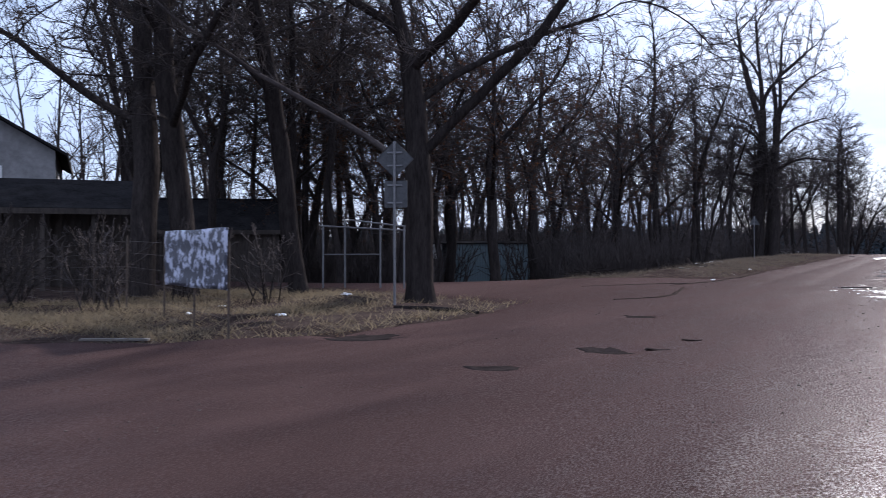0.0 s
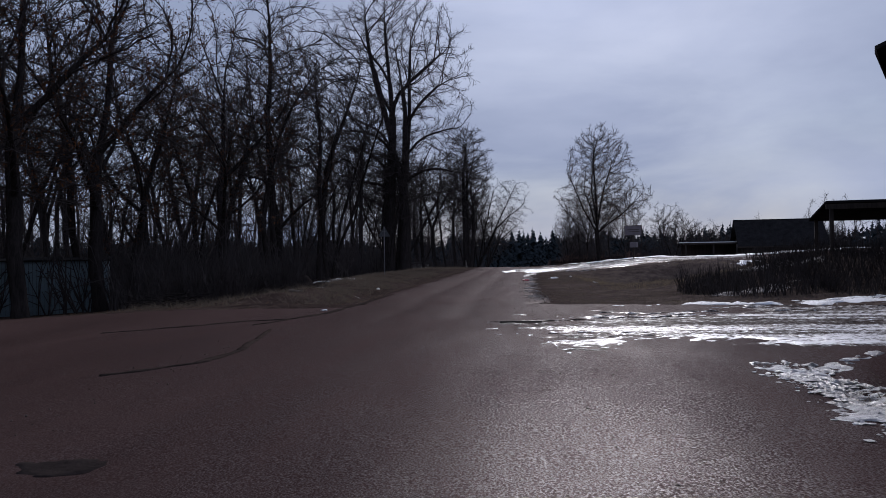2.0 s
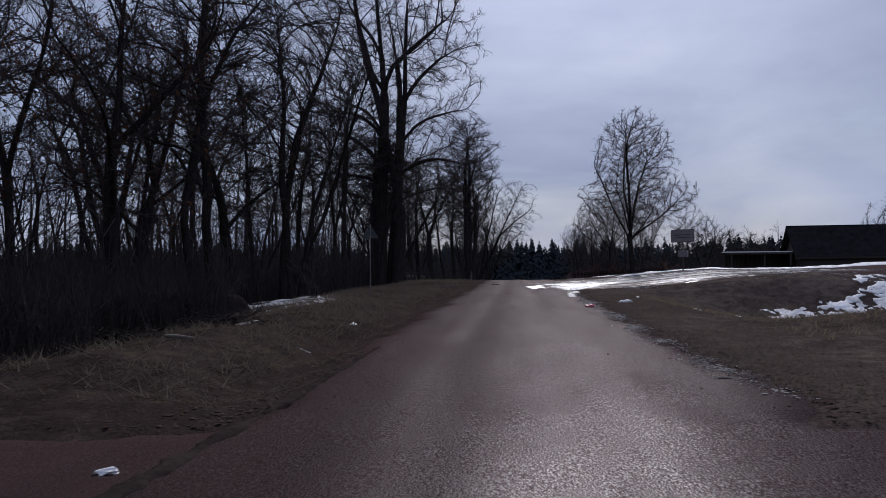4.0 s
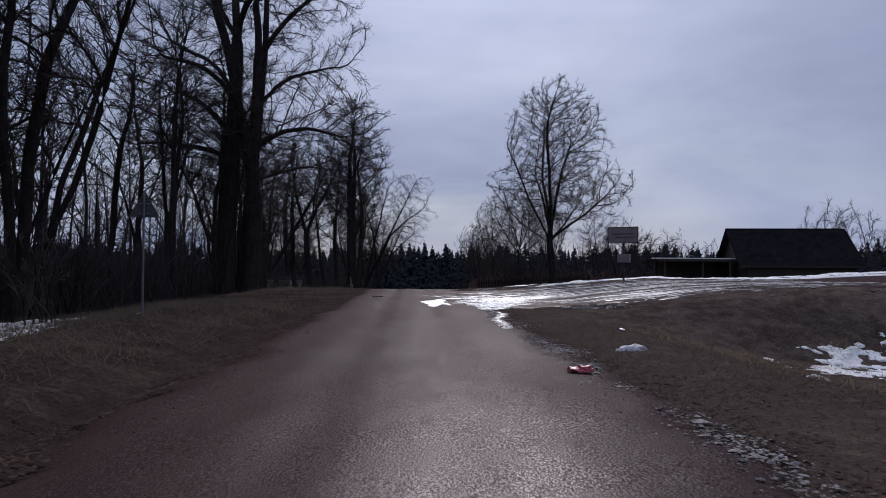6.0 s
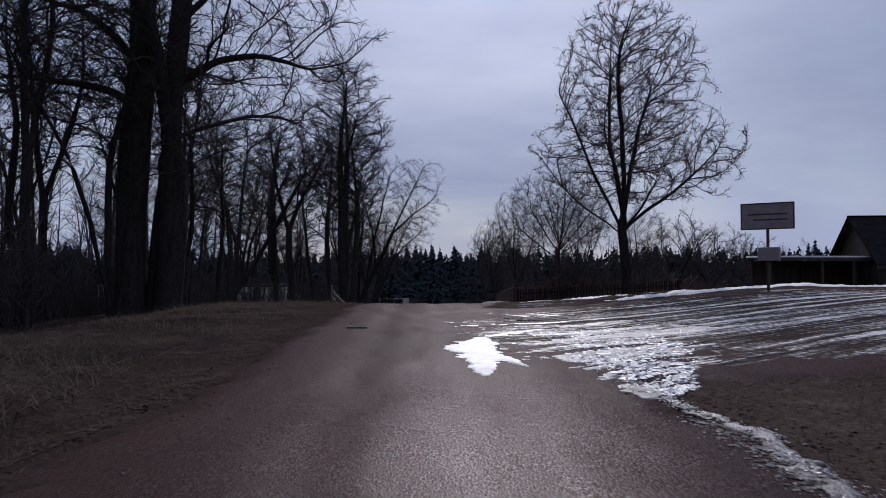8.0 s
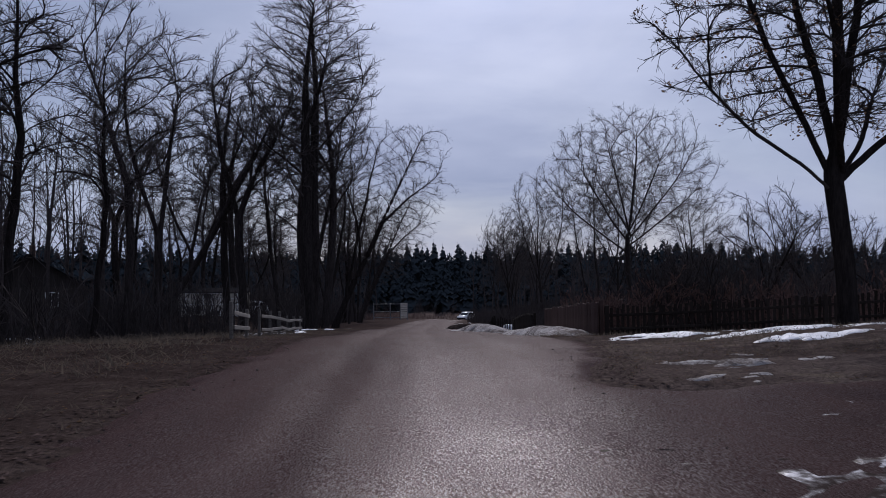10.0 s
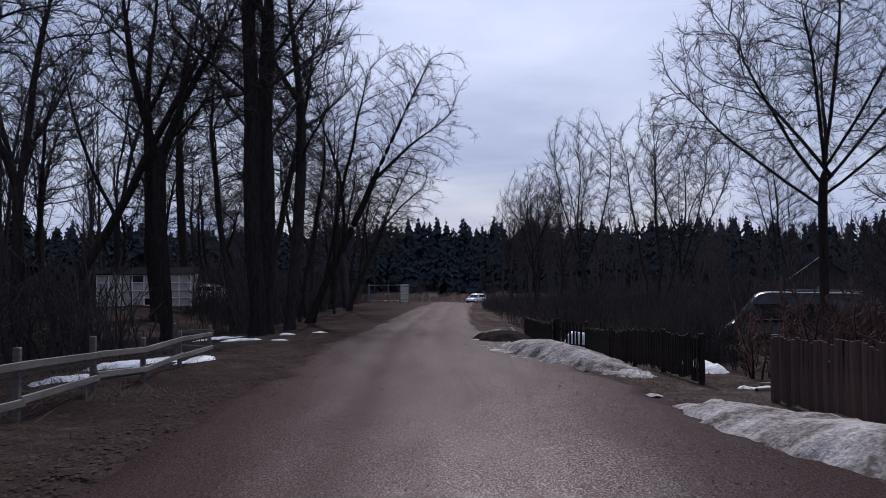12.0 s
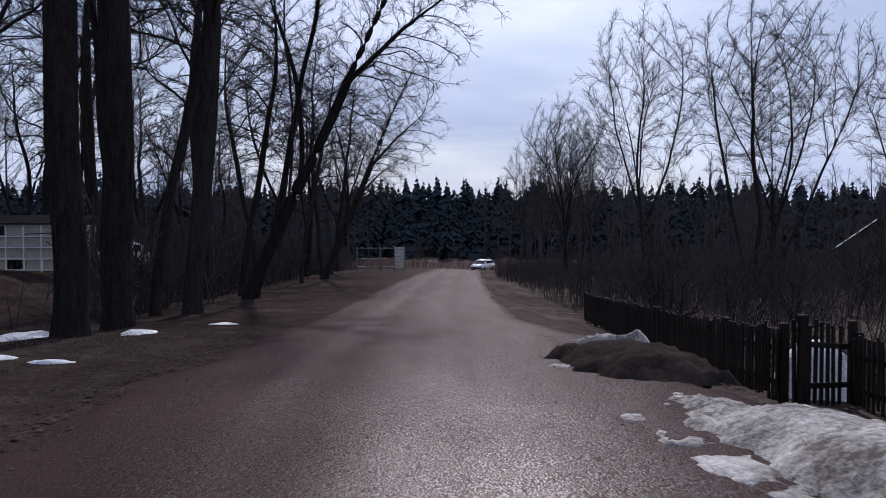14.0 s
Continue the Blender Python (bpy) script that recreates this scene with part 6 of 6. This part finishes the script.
def rubbish():
    rng = random.Random(3)
    for i, (x, y, s) in enumerate([(-4.8, 49.75, .24), (-8.6, 14.3, .2), (-10.1, 13.2, .15), (-12.2, 16.5, .16), (-7.9, 69.8, .22), (-9.1, 17.4, .2), (-3.6, 33.5, .14), (4.8, 66.0, .16)]):
        bm = bmesh.new()
        bmesh.ops.create_icosphere(bm, subdivisions=2, radius=1)
        for v in bm.verts:
            k = 1 + (noise.noise(v.co * 2.1 + Vector((i, 0, 0)))) * .8
            v.co = Vector((v.co.x * k, v.co.y * k * .6, max(v.co.z, -.3) * k * .35)) * s * .6
        ob = part("litter", bm, M_WHITE)
        ob.matrix_world = pose(x, y, put_z(x, y) + s * .06, 0, 0, rng.uniform(0, 360))
        tagged(ob, "crumpled pale plastic litter on the verge", "litter", "litter")
    bm = bmesh.new()
    bmesh.ops.create_icosphere(bm, subdivisions=3, radius=1)
    for v in bm.verts:
        k = 1 + noise.noise(v.co * 1.8) * .7 + noise.noise(v.co * 5) * .25
        v.co = Vector((v.co.x * k * .17, v.co.y * k * .10, max(v.co.z, -.25) * k * .07))
    ob = part("red_bag", bm, M_RED)
    ob.matrix_world = pose(1.93, 57.0, put_z(1.93, 57.0) + .03, 0, 0, -8)
    tagged(ob, "crumpled red plastic bag on the road edge", "bag")
    ob = part("plank", bm_box((.85, .07, .035), (0, 0, 0), .006), M_DARKWOOD)
    ob.matrix_world = pose(1.5, 28.6, put_z(1.5, 28.6) + .03, 0, 0, -3)
    tagged(ob, "single worn plank lying on the road", "plank")
    ob = part("kerb_board", bm_box((1.1, .12, .04), (0, 0, 0), .006), M_GREYWOOD)
    ob.matrix_world = pose(-8.3, 9.75, put_z(-8.3, 9.75) + .03, 0, 0, 28)
    tagged(ob, "pale board lying at the edge of the dirt", "plank")
    ob = part("road_stick", bm_box((.5, .05, .04), (0, 0, 0), .006), M_GREYWOOD)
    ob.matrix_world = pose(-1.7, 87.0, put_z(-1.7, 87.0) + .02, 0, 0, 4)
    tagged(ob, "short pale stick lying on the road", "stick")


def rail_fence(points, label):
    """Posts with two weathered rails between them."""
    o = Vector((points[0][0], points[0][1], put_z(*points[0])))
    e = empty("rail_fence", *o, 0, label, "fence", "rail fences")
    rnd = random.Random(len(points))
    ps = []
    for x, y in points:
        p = Vector((x, y, put_z(x, y))) - o
        ps.append(p)
        hgt = rnd.uniform(.84, .98)
        part("post", bm_box((.09, .09, hgt + .3), p + Vector((0, 0, hgt / 2 - .15)), .012, Matrix.Rotation(rnd.uniform(-.06, .06), 3, "X")), M_GREYWOOD, e)
    for a, b in zip(ps, ps[1:]):
        for h in (.27, .66):
            p, q = a + Vector((.08, 0, h + rnd.uniform(-.05, .05))), b + Vector((.08, 0, h + rnd.uniform(-.05, .05)))
            d = q - p
            rot = d.to_track_quat("X", "Z").to_matrix()
            part("rail", bm_box((d.length + .12, .035, .105), (p + q) / 2, .008, rot), M_GREYWOOD, e)
    return e


def picket_fence(x0, y0, x1, y1, label, mat, height_m=1.15, board=.075, pitch=.135, name="picket_fence"):
    z0 = float(height(x0, y0))
    e = empty(name, x0, y0, z0, 0, label, "fence", "picket fences")
    length = math.hypot(x1 - x0, y1 - y0)
    yaw = math.degrees(math.atan2(y1 - y0, x1 - x0)) - 90
    bm = bm_box((.022, board, height_m), (0, 0, height_m / 2), .004)
    for v in bm.verts:
        if v.co.z > height_m - .001:
            v.co.y *= .45
    first = part("picket", bm, mat, e)
    n = int(length / pitch)
    rnd = random.Random(8)
    for i in range(n):
        t = i / n
        x, y = x0 + (x1 - x0) * t, y0 + (y1 - y0) * t
        ob = first if i == 0 else new("picket", first.data)
        ob.parent = e
        ob.matrix_basis = pose(x - x0, y - y0, float(height(x, y)) - z0 + .05 + rnd.uniform(-.05, .04), rnd.uniform(-3, 3), 0, yaw)
    k = max(int(length / 2.5), 1)
    off = Matrix.Rotation(radians(yaw), 3, "Z") @ Vector((.09, 0, 0))
    for i in range(k + 1):
        t = i / k
        x, y = x0 + (x1 - x0) * t, y0 + (y1 - y0) * t
        p = Vector((x - x0, y - y0, float(height(x, y)) - z0))
        part("post", bm_box((.1, .1, height_m + .25), p + off + Vector((0, 0, height_m / 2 - .05)), .008), mat, e)
        if i < k:
            t2 = (i + 1) / k
            xb, yb = x0 + (x1 - x0) * t2, y0 + (y1 - y0) * t2
            q = Vector((xb - x0, yb - y0, float(height(xb, yb)) - z0))
            for h in (.26 * height_m, .74 * height_m):
                up = off * .35 + Vector((0, 0, h))
                part("rail", bm_box(((q - p).length, .035, .07), (p + q) / 2 + up, .005, (q - p).to_track_quat("X", "Z").to_matrix()), mat, e)
    return e


def car(name, x, y, rz, paint, label, z=None, length=4.4, tall=1.48, nose=1.05):
    """A hatchback: nose towards local -x."""
    e = empty(name, x, y, put_z(x, y) if z is None else z, rz, label, "car", "parked cars")
    L, W = length, 1.74

    def hull(profile, width, bev, nm, mat, tuck=0.0):
        bm = bmesh.new()
        left = [bm.verts.new((px, -width / 2 + (tuck if pz > 1.2 else 0), pz)) for px, pz in profile]
        right = [bm.verts.new((px, width / 2 - (tuck if pz > 1.2 else 0), pz)) for px, pz in profile]
        bm.faces.new(left[::-1])
        bm.faces.new(right)
        n = len(profile)
        for i in range(n):
            bm.faces.new((left[i], left[(i + 1) % n], right[(i + 1) % n], right[i]))
        bmesh.ops.recalc_face_normals(bm, faces=bm.faces)
        bmesh.ops.bevel(bm, geom=bm.edges[:], offset=bev, segments=2, affect="EDGES")
        for f in bm.faces:
            f.smooth = True
        return part(nm, bm, mat, e)

    a = L / 2
    hull([(-a, .35), (-a + .02, .62), (-a + .25, .78), (-a + nose + .05, .92), (a - .15, .95), (a, .75), (a - .02, .33), (a - .4, .24), (-a + .4, .22)], W, .05, "body", paint)
    hull([(-a + nose, .90), (-a + nose + .7, tall - .05), (-a + nose + 1.05, tall), (a - .8, tall - .02), (a - .35, tall - .15), (a - .1, .93)], W - .1, .05, "cabin", paint, .12)
    rise = tall - .95
    wind = bm_box((.03, W - .42, math.hypot(.7, rise) * .78), (-a + nose + .35, 0, (tall + .85) / 2), .01, Matrix.Rotation(math.atan2(.7, rise), 3, "Y"))
    part("windscreen", wind, M_GLASS, e)
    part("rear_window", bm_box((.03, W - .5, .42), (a - .2, 0, 1.15), .01, Matrix.Rotation(radians(-28), 3, "Y")), M_GLASS, e)
    for s in (-1, 1):
        for cx, w in ((-a + nose + .95, .85), ((nose + .95 - .72) / 2 + .1, .85), (a - .72, .4)):
            part("side_window", bm_box((w, .02, .34 + (tall - 1.48) * .4), (cx, s * (W / 2 - .07), 1.15 + (tall - 1.48) * .3), .03), M_GLASS, e)
        part("headlight", bm_box((.2, .32, .14), (-a + .1, s * .6, .68), .03), M_LAMP, e, "clear headlight")
        part("mirror", bm_box((.12, .16, .12), (-a + nose + .45, s * (W / 2 + .06), 1.0), .03), paint, e)
        for wx in (-a + .85, a - .8):
            bm = bm_rod((wx, s * (W / 2 - .21), .31), (wx, s * (W / 2 + .01), .31), .31, sides=20)
            bmesh.ops.bevel(bm, geom=[ed for ed in bm.edges if len(ed.link_faces) == 2 and abs(ed.calc_face_angle(0)) > 1], offset=.03, segments=2, affect="EDGES")
            t = part("wheel", bm, M_RUBBER, e, "black tyre")
            part("rim", bm_rod((wx, s * (W / 2 - .02), .31), (wx, s * (W / 2 + .02), .31), .19, sides=14), M_METAL, t)
    part("bumper", bm_box((.12, W - .1, .2), (-a + .02, 0, .42), .04), M_RUBBER, e)
    for s in (-1, 1):
        part("roof_rail", bm_rod((-a + 2.0, s * .6, tall + .05), (a - .8, s * .6, tall + .04), .018, sides=6), M_METAL, e)
    return e


def greenhouse_frame():
    x, y = -17.5, 168
    e = empty("greenhouse", x, y, put_z(x, y), 4, "white-framed greenhouse with pale glazing among the trees", "greenhouse")
    w, h, d = 6.0, 2.1, 3.0
    for i in range(9):
        px = -w / 2 + w * i / 8
        part("bar", bm_box((.07, .07, h), (px, -d / 2, h / 2), .006), M_WHITE, e)
    for zz in (.1, .6, 1.1, 1.6, 2.1):
        part("rail", bm_box((w + .1, .06, .06), (0, -d / 2 - .02, zz), .006), M_WHITE, e)
    for i in range(8):
        for k in range(4):
            if (i, k) in ((3, 3), (4, 0)):
                continue
            part("pane", bm_box((w / 8 - .08, .01, .42), (-w / 2 + w * (i + .5) / 8, -d / 2 + .02, .35 + k * .5), .002), M_PALEBOARD, e)
    part("roof", bm_box((w + .2, d + .3, .06), (0, 0, h + .25), .01, Matrix.Rotation(radians(7), 3, "X")), M_ROOF, e, "dark felted roof")
    for s in (-1, 1):
        part("side_panel", bm_box((.05, d, h), (s * w / 2, 0, h / 2), .01), M_DARKWOOD, e)


def gate_posts():
    e = empty("yard_gate", -1.2, 225, put_z(-1.2, 225), 0, "pale metal yard gate with a boarded side panel", "gate")
    for xx in (-4.2, -1.6, 0, 1.1):
        part("post", bm_box((.18, .18, 2.7), (xx, 0, 1.3), .01), M_METAL, e)
    for zz in (.4, 1.3, 2.5):
        part("rail", bm_box((4.2, .08, .1), (-2.1, 0, zz), .008), M_METAL, e)
    for i in range(7):
        part("board", bm_box((1.05, .04, .3), (.55, -.1, .4 + i * .35), .006, Matrix.Rotation(.03 * (i % 3 - 1), 3, "Y")), M_PALEBOARD, e)


road_sign_post()
warning_sign()
notice_board()
wire_fence()
banner()
pipe_frame()
blue_shed()
field_box()
white_rack()
rubbish()
brush_pile(-8.9, 45.0, 1.4, .8, .28, 1)
brush_pile(-7.6, 47.5, 1.0, .6, .25, 2)
brush_pile(-10.2, 39.5, 1.3, .8, .3, 3)
log_piece(-10.4, 45.6, 1.5, .05, 35, M_GREYWOOD, "pale bare branch lying by the verge")
log_piece(-6.6, 43.4, 1.1, .04, 20, M_GREYWOOD, "pale bare branch lying by the verge")
log_piece(-6.2, 16.6, 2.0, .06, 5, M_BARK, "dark fallen branch lying at the foot of the sign", "branch")
log_piece(-5.4, 125.0, 1.6, .05, 60, M_GREYWOOD, "pale broken branch sticking up at the verge", "branch", .1)
rail_fence([(-4.35, 110.6), (-4.5, 113.5)], "short weathered two-rail fence section beside the gap")
rail_fence([(-4.7, 116.8), (-4.8, 119.6), (-4.9, 122.5), (-5.0, 125.4), (-5.15, 128.6), (-5.3, 132.2), (-6.6, 133.6)], "long weathered two-rail fence with leaning posts along the verge")
picket_fence(5.3, 124.2, 5.5, 132.0, "low blackened picket fence along the garden", M_FENCE, .8)
picket_fence(5.5, 132.2, 6.15, 138.5, "low blackened picket fence along the wild garden", M_FENCE, .9)
picket_fence(4.95, 137.5, 6.15, 138.65, "blackened picket gate with snow behind its gaps", M_FENCE, 1.05, .095, .19, "picket_gate")
picket_fence(4.9, 137.9, 6.6, 158.0, "low blackened picket fence along the wild garden", M_FENCE, .9)
picket_fence(5.2, 111.2, 5.3, 121.0, "dark reddish brown close-boarded fence before the garden gap", M_REDBOARD, .9, .125)
picket_fence(5.4, 111.0, 13.5, 109.6, "low dark picket fence across the end of the garden", M_FENCE, .75)
sheet("snow_patch", 6.4, 123.2, .9, .35, .07, 139, M_SNOW, "old snow patch inside the garden gate", -8, .7, 1.3, .07)
sheet("snow_patch", 7.6, 124.6, .8, .3, .06, 140, M_SNOWDIRTY, "old snow patch inside the garden gate", 12, .7, 1.3, .07)
log_piece(6.5, 122.6, 1.6, .05, 8, M_GREYWOOD, "pale pole lying inside the garden gate", "pole", .02)
log_piece(7.3, 123.6, 2.0, .045, -14, M_GREYWOOD, "pale pole lying inside the garden gate", "pole", .02)
car("parked_suv", 12.15, 134.9, -19, M_CARGREY, "dark grey estate car with roof rails parked behind the fence", length=4.8, tall=1.82, nose=.42)
car("white_car", 10.5, 246, 62, M_CARWHITE, "white hatchback standing at the end of the road")
car("silver_car", -16.2, 176, 20, M_CARWHITE, "pale car parked among the trees")
greenhouse_frame()
gate_posts()
# buildings
gable_house("dwelling_house", -36.8, 25.3, 50, 9, 9, 5.9, 2.6, .6, M_WHITEWALL, M_ROOF, "pale two-storey house with a dark roof behind the yard", ((-2.2, 4.3, 1.0, 1.2), (1.8, 4.3, 1.0, 1.2), (-2.2, 1.4, 1.0, 1.2)), (2.2, 1.0, 2.05))
open_shed("lean_to_shed", -23.3, 20.9, 49, 4.8, 3.0, 2.75, 3.8, "open shed with a dark sheet roof on wooden posts", M_ROOF, 4)
gable_house("outbuilding", -25.2, 31.0, 128, 5.0, 5.2, 2.6, 1.3, .4, M_FENCE, M_ROOF, "dark boarded outbuilding behind the trees", (), (-1.0, .95, 1.95))
gable_house("roadside_building", 19.2, 36.9, -26, 12, 9, 6.9, 2.4, .55, M_BROWNWALL, M_ROOF, "tall brown boarded building beside the yard", ((3.0, 4.6, 1.0, 1.3), (-3.2, 4.6, 1.0, 1.3)), (1.0, 1.2, 2.1))
open_shed("carport", 18.4, 47.0, -10, 9.0, 4.0, 1.95, 1.5, "dark open carport on posts above the bank", M_ROOF, 4, False)
b = gable_house("barn", 33.0, 119.5, 83, 8.0, 9.0, 2.7, 2.9, .6, M_DARKWOOD, M_ROOF, "long dark barn with a steep roof", (), None)
open_shed("low_shed", 25.0, 119.0, 0, 6.5, 3.0, 3.1, 3.15, "low dark shed with melting snow on its roof", M_WHITE, 3)
gable_house("forest_house", -33, 166, 20, 9, 8, 2.9, 2.6, .5, M_DARKWOOD, M_ROOF, "dark wooden house standing among the trees", ((-2.0, 1.6, .9, 1.1), (1.8, 1.6, .9, 1.1)), None, True)
gable_house("garden_house", 72, 258, -25, 11, 9, 3.6, 4.2, .6, M_DARKWOOD, M_ROOF, "dark house with a steep bright-edged roof beyond the gardens", ((0, 1.9, 1.2, 1.2),), bright_edge=True)

# ---------------------------------------------------------------- leaves, grass and gravel
rng_s = np.random.default_rng(33)


def strewn(n, x0, x1, y0, y1, road_limit=-.1, power=1.0):
    u = rng_s.random(n) ** power
    x = x0 + (x1 - x0) * u if power >= 1 else x0 + (x1 - x0) * u
    y = rng_s.uniform(y0, y1, n)
    k = road_inside(x, y) < road_limit + np.abs(rng_s.normal(0, .22, n))
    x, y = x[k], y[k]
    patch = fbm(x * .45, y * .45, 77)
    k = patch + rng_s.normal(0, .12, len(x)) > .45
    x, y = x[k], y[k]
    return np.stack([x, y, surface(x, y)], 1)


at = np.concatenate([strewn(26000, -14, -2.5, 8, 60), strewn(22000, -13, -2.5, 60, 145), strewn(9000, 2.2, 14, 36, 78), strewn(7000, 3, 12, 98, 125), strewn(3000, 4.2, 9, 10, 24)])
at[:, 2] += .012
ob = leaf_cards("fallen_leaves", at, rng_s, .03, .085, M_DRYLEAF, flat=.9)
tagged(ob, "fallen brown leaves strewn over the verges", "leaves", kind="stuff")


def blades(name, at, low, tall_m, label, mat=None):
    n = len(at)
    a = rng_s.uniform(0, 6.28, n)
    h = rng_s.uniform(low, tall_m, n)
    w = .006 + h * .03
    lean_x, lean_y = rng_s.normal(0, 1.3, n) * h, rng_s.normal(0, 1.3, n) * h
    side = np.stack([np.cos(a) * w, np.sin(a) * w, np.zeros(n)], 1)
    v = np.stack([at - side, at + side, at + np.stack([lean_x, lean_y, h], 1)], 1).reshape(-1, 3)
    f = np.arange(n * 3).reshape(-1, 3)
    tagged(fast_mesh(name, v, f, mat or M_GRASS, shade=False), label, "grass", kind="stuff")


at = np.concatenate([strewn(52000, -11, -2.6, 9, 145), strewn(52000, 2.0, 15, 35, 80), strewn(26000, 3, 12, 97, 128), strewn(12000, 4.2, 10, 9, 24), strewn(9000, -12, -5, 8, 20)])
blades("dead_grass", at, .025, .11, "short dead straw-coloured grass on verges and bank")
blades("tussocks", np.concatenate([strewn(22000, -11, -4.6, 37, 84), strewn(9000, -10, -4.2, 84, 128)]), .06, .26, "matted tussocks of dead grass on the ditch bank")
blades("yard_grass", np.concatenate([strewn(30000, -17, -5, 10, 21), strewn(9000, 5, 15, 44, 72)]), .05, .2, "ragged straw-coloured dead grass in hummocks", M_LIT_STRAW)


def pebbles(n):
    y = np.concatenate([rng_s.uniform(4, 145, n // 2), rng_s.uniform(30, 145, n - n // 2)])
    side = np.where(rng_s.random(n) < .5, -1, 1)
    off = 2.6 + rng_s.normal(0, .35, n)
    x = road_centre(y) + side * off
    k = rng_s.random(n) < .18
    x = np.where(k & (side > 0) & (y > 34), rng_s.uniform(-3, 3, n), x)
    s = rng_s.gamma(2.0, .0026, n) + .003
    base = np.array([[1, 0, 0], [0, 1, 0], [-1, 0, 0], [0, -1, 0], [0, 0, .7], [0, 0, -.5]], float)
    jit = base[None] * rng_s.uniform(.6, 1.3, (n, 6, 1))
    a = rng_s.uniform(0, 6.28, n)
    c, si = np.cos(a)[:, None], np.sin(a)[:, None]
    v = np.stack([jit[..., 0] * c - jit[..., 1] * si, jit[..., 0] * si + jit[..., 1] * c, jit[..., 2]], -1) * s[:, None, None]
    v = v + np.stack([x, y, surface(x, y) + s * .2], 1)[:, None]
    f = np.array([[0, 1, 4], [1, 2, 4], [2, 3, 4], [3, 0, 4], [1, 0, 5], [2, 1, 5], [3, 2, 5], [0, 3, 5]])
    q = (np.arange(n)[:, None, None] * 6 + f[None]).reshape(-1, 3)
    tagged(fast_mesh("loose_gravel", v.reshape(-1, 3), q, M_STONE, shade=False), "loose gravel and small stones on the road", "gravel", kind="stuff")


pebbles(10000)
ey = rng_s.uniform(6, 145, 60000)
ex = np.where(rng_s.random(60000) < .5, road_centre(ey) - 2.9, road_centre(ey) + 2.9) + rng_s.normal(0, .75, 60000)
wide = rng_s.random(60000) < .25
ex = np.where(wide & (ey < 35), rng_s.uniform(-9, 8, 60000), ex)
d_in = road_inside(ex, ey)
keep_d = (d_in < .1) & (d_in > -rng_s.exponential(.35, 60000) - .05)
at = np.stack([ex[keep_d], ey[keep_d], surface(ex[keep_d], ey[keep_d]) + .015], 1)
tagged(leaf_cards("scattered_dirt", at, rng_s, .03, .11, M_CLOD, flat=.96), "reddish road dirt spilling over the verges", "dirt", kind="stuff")
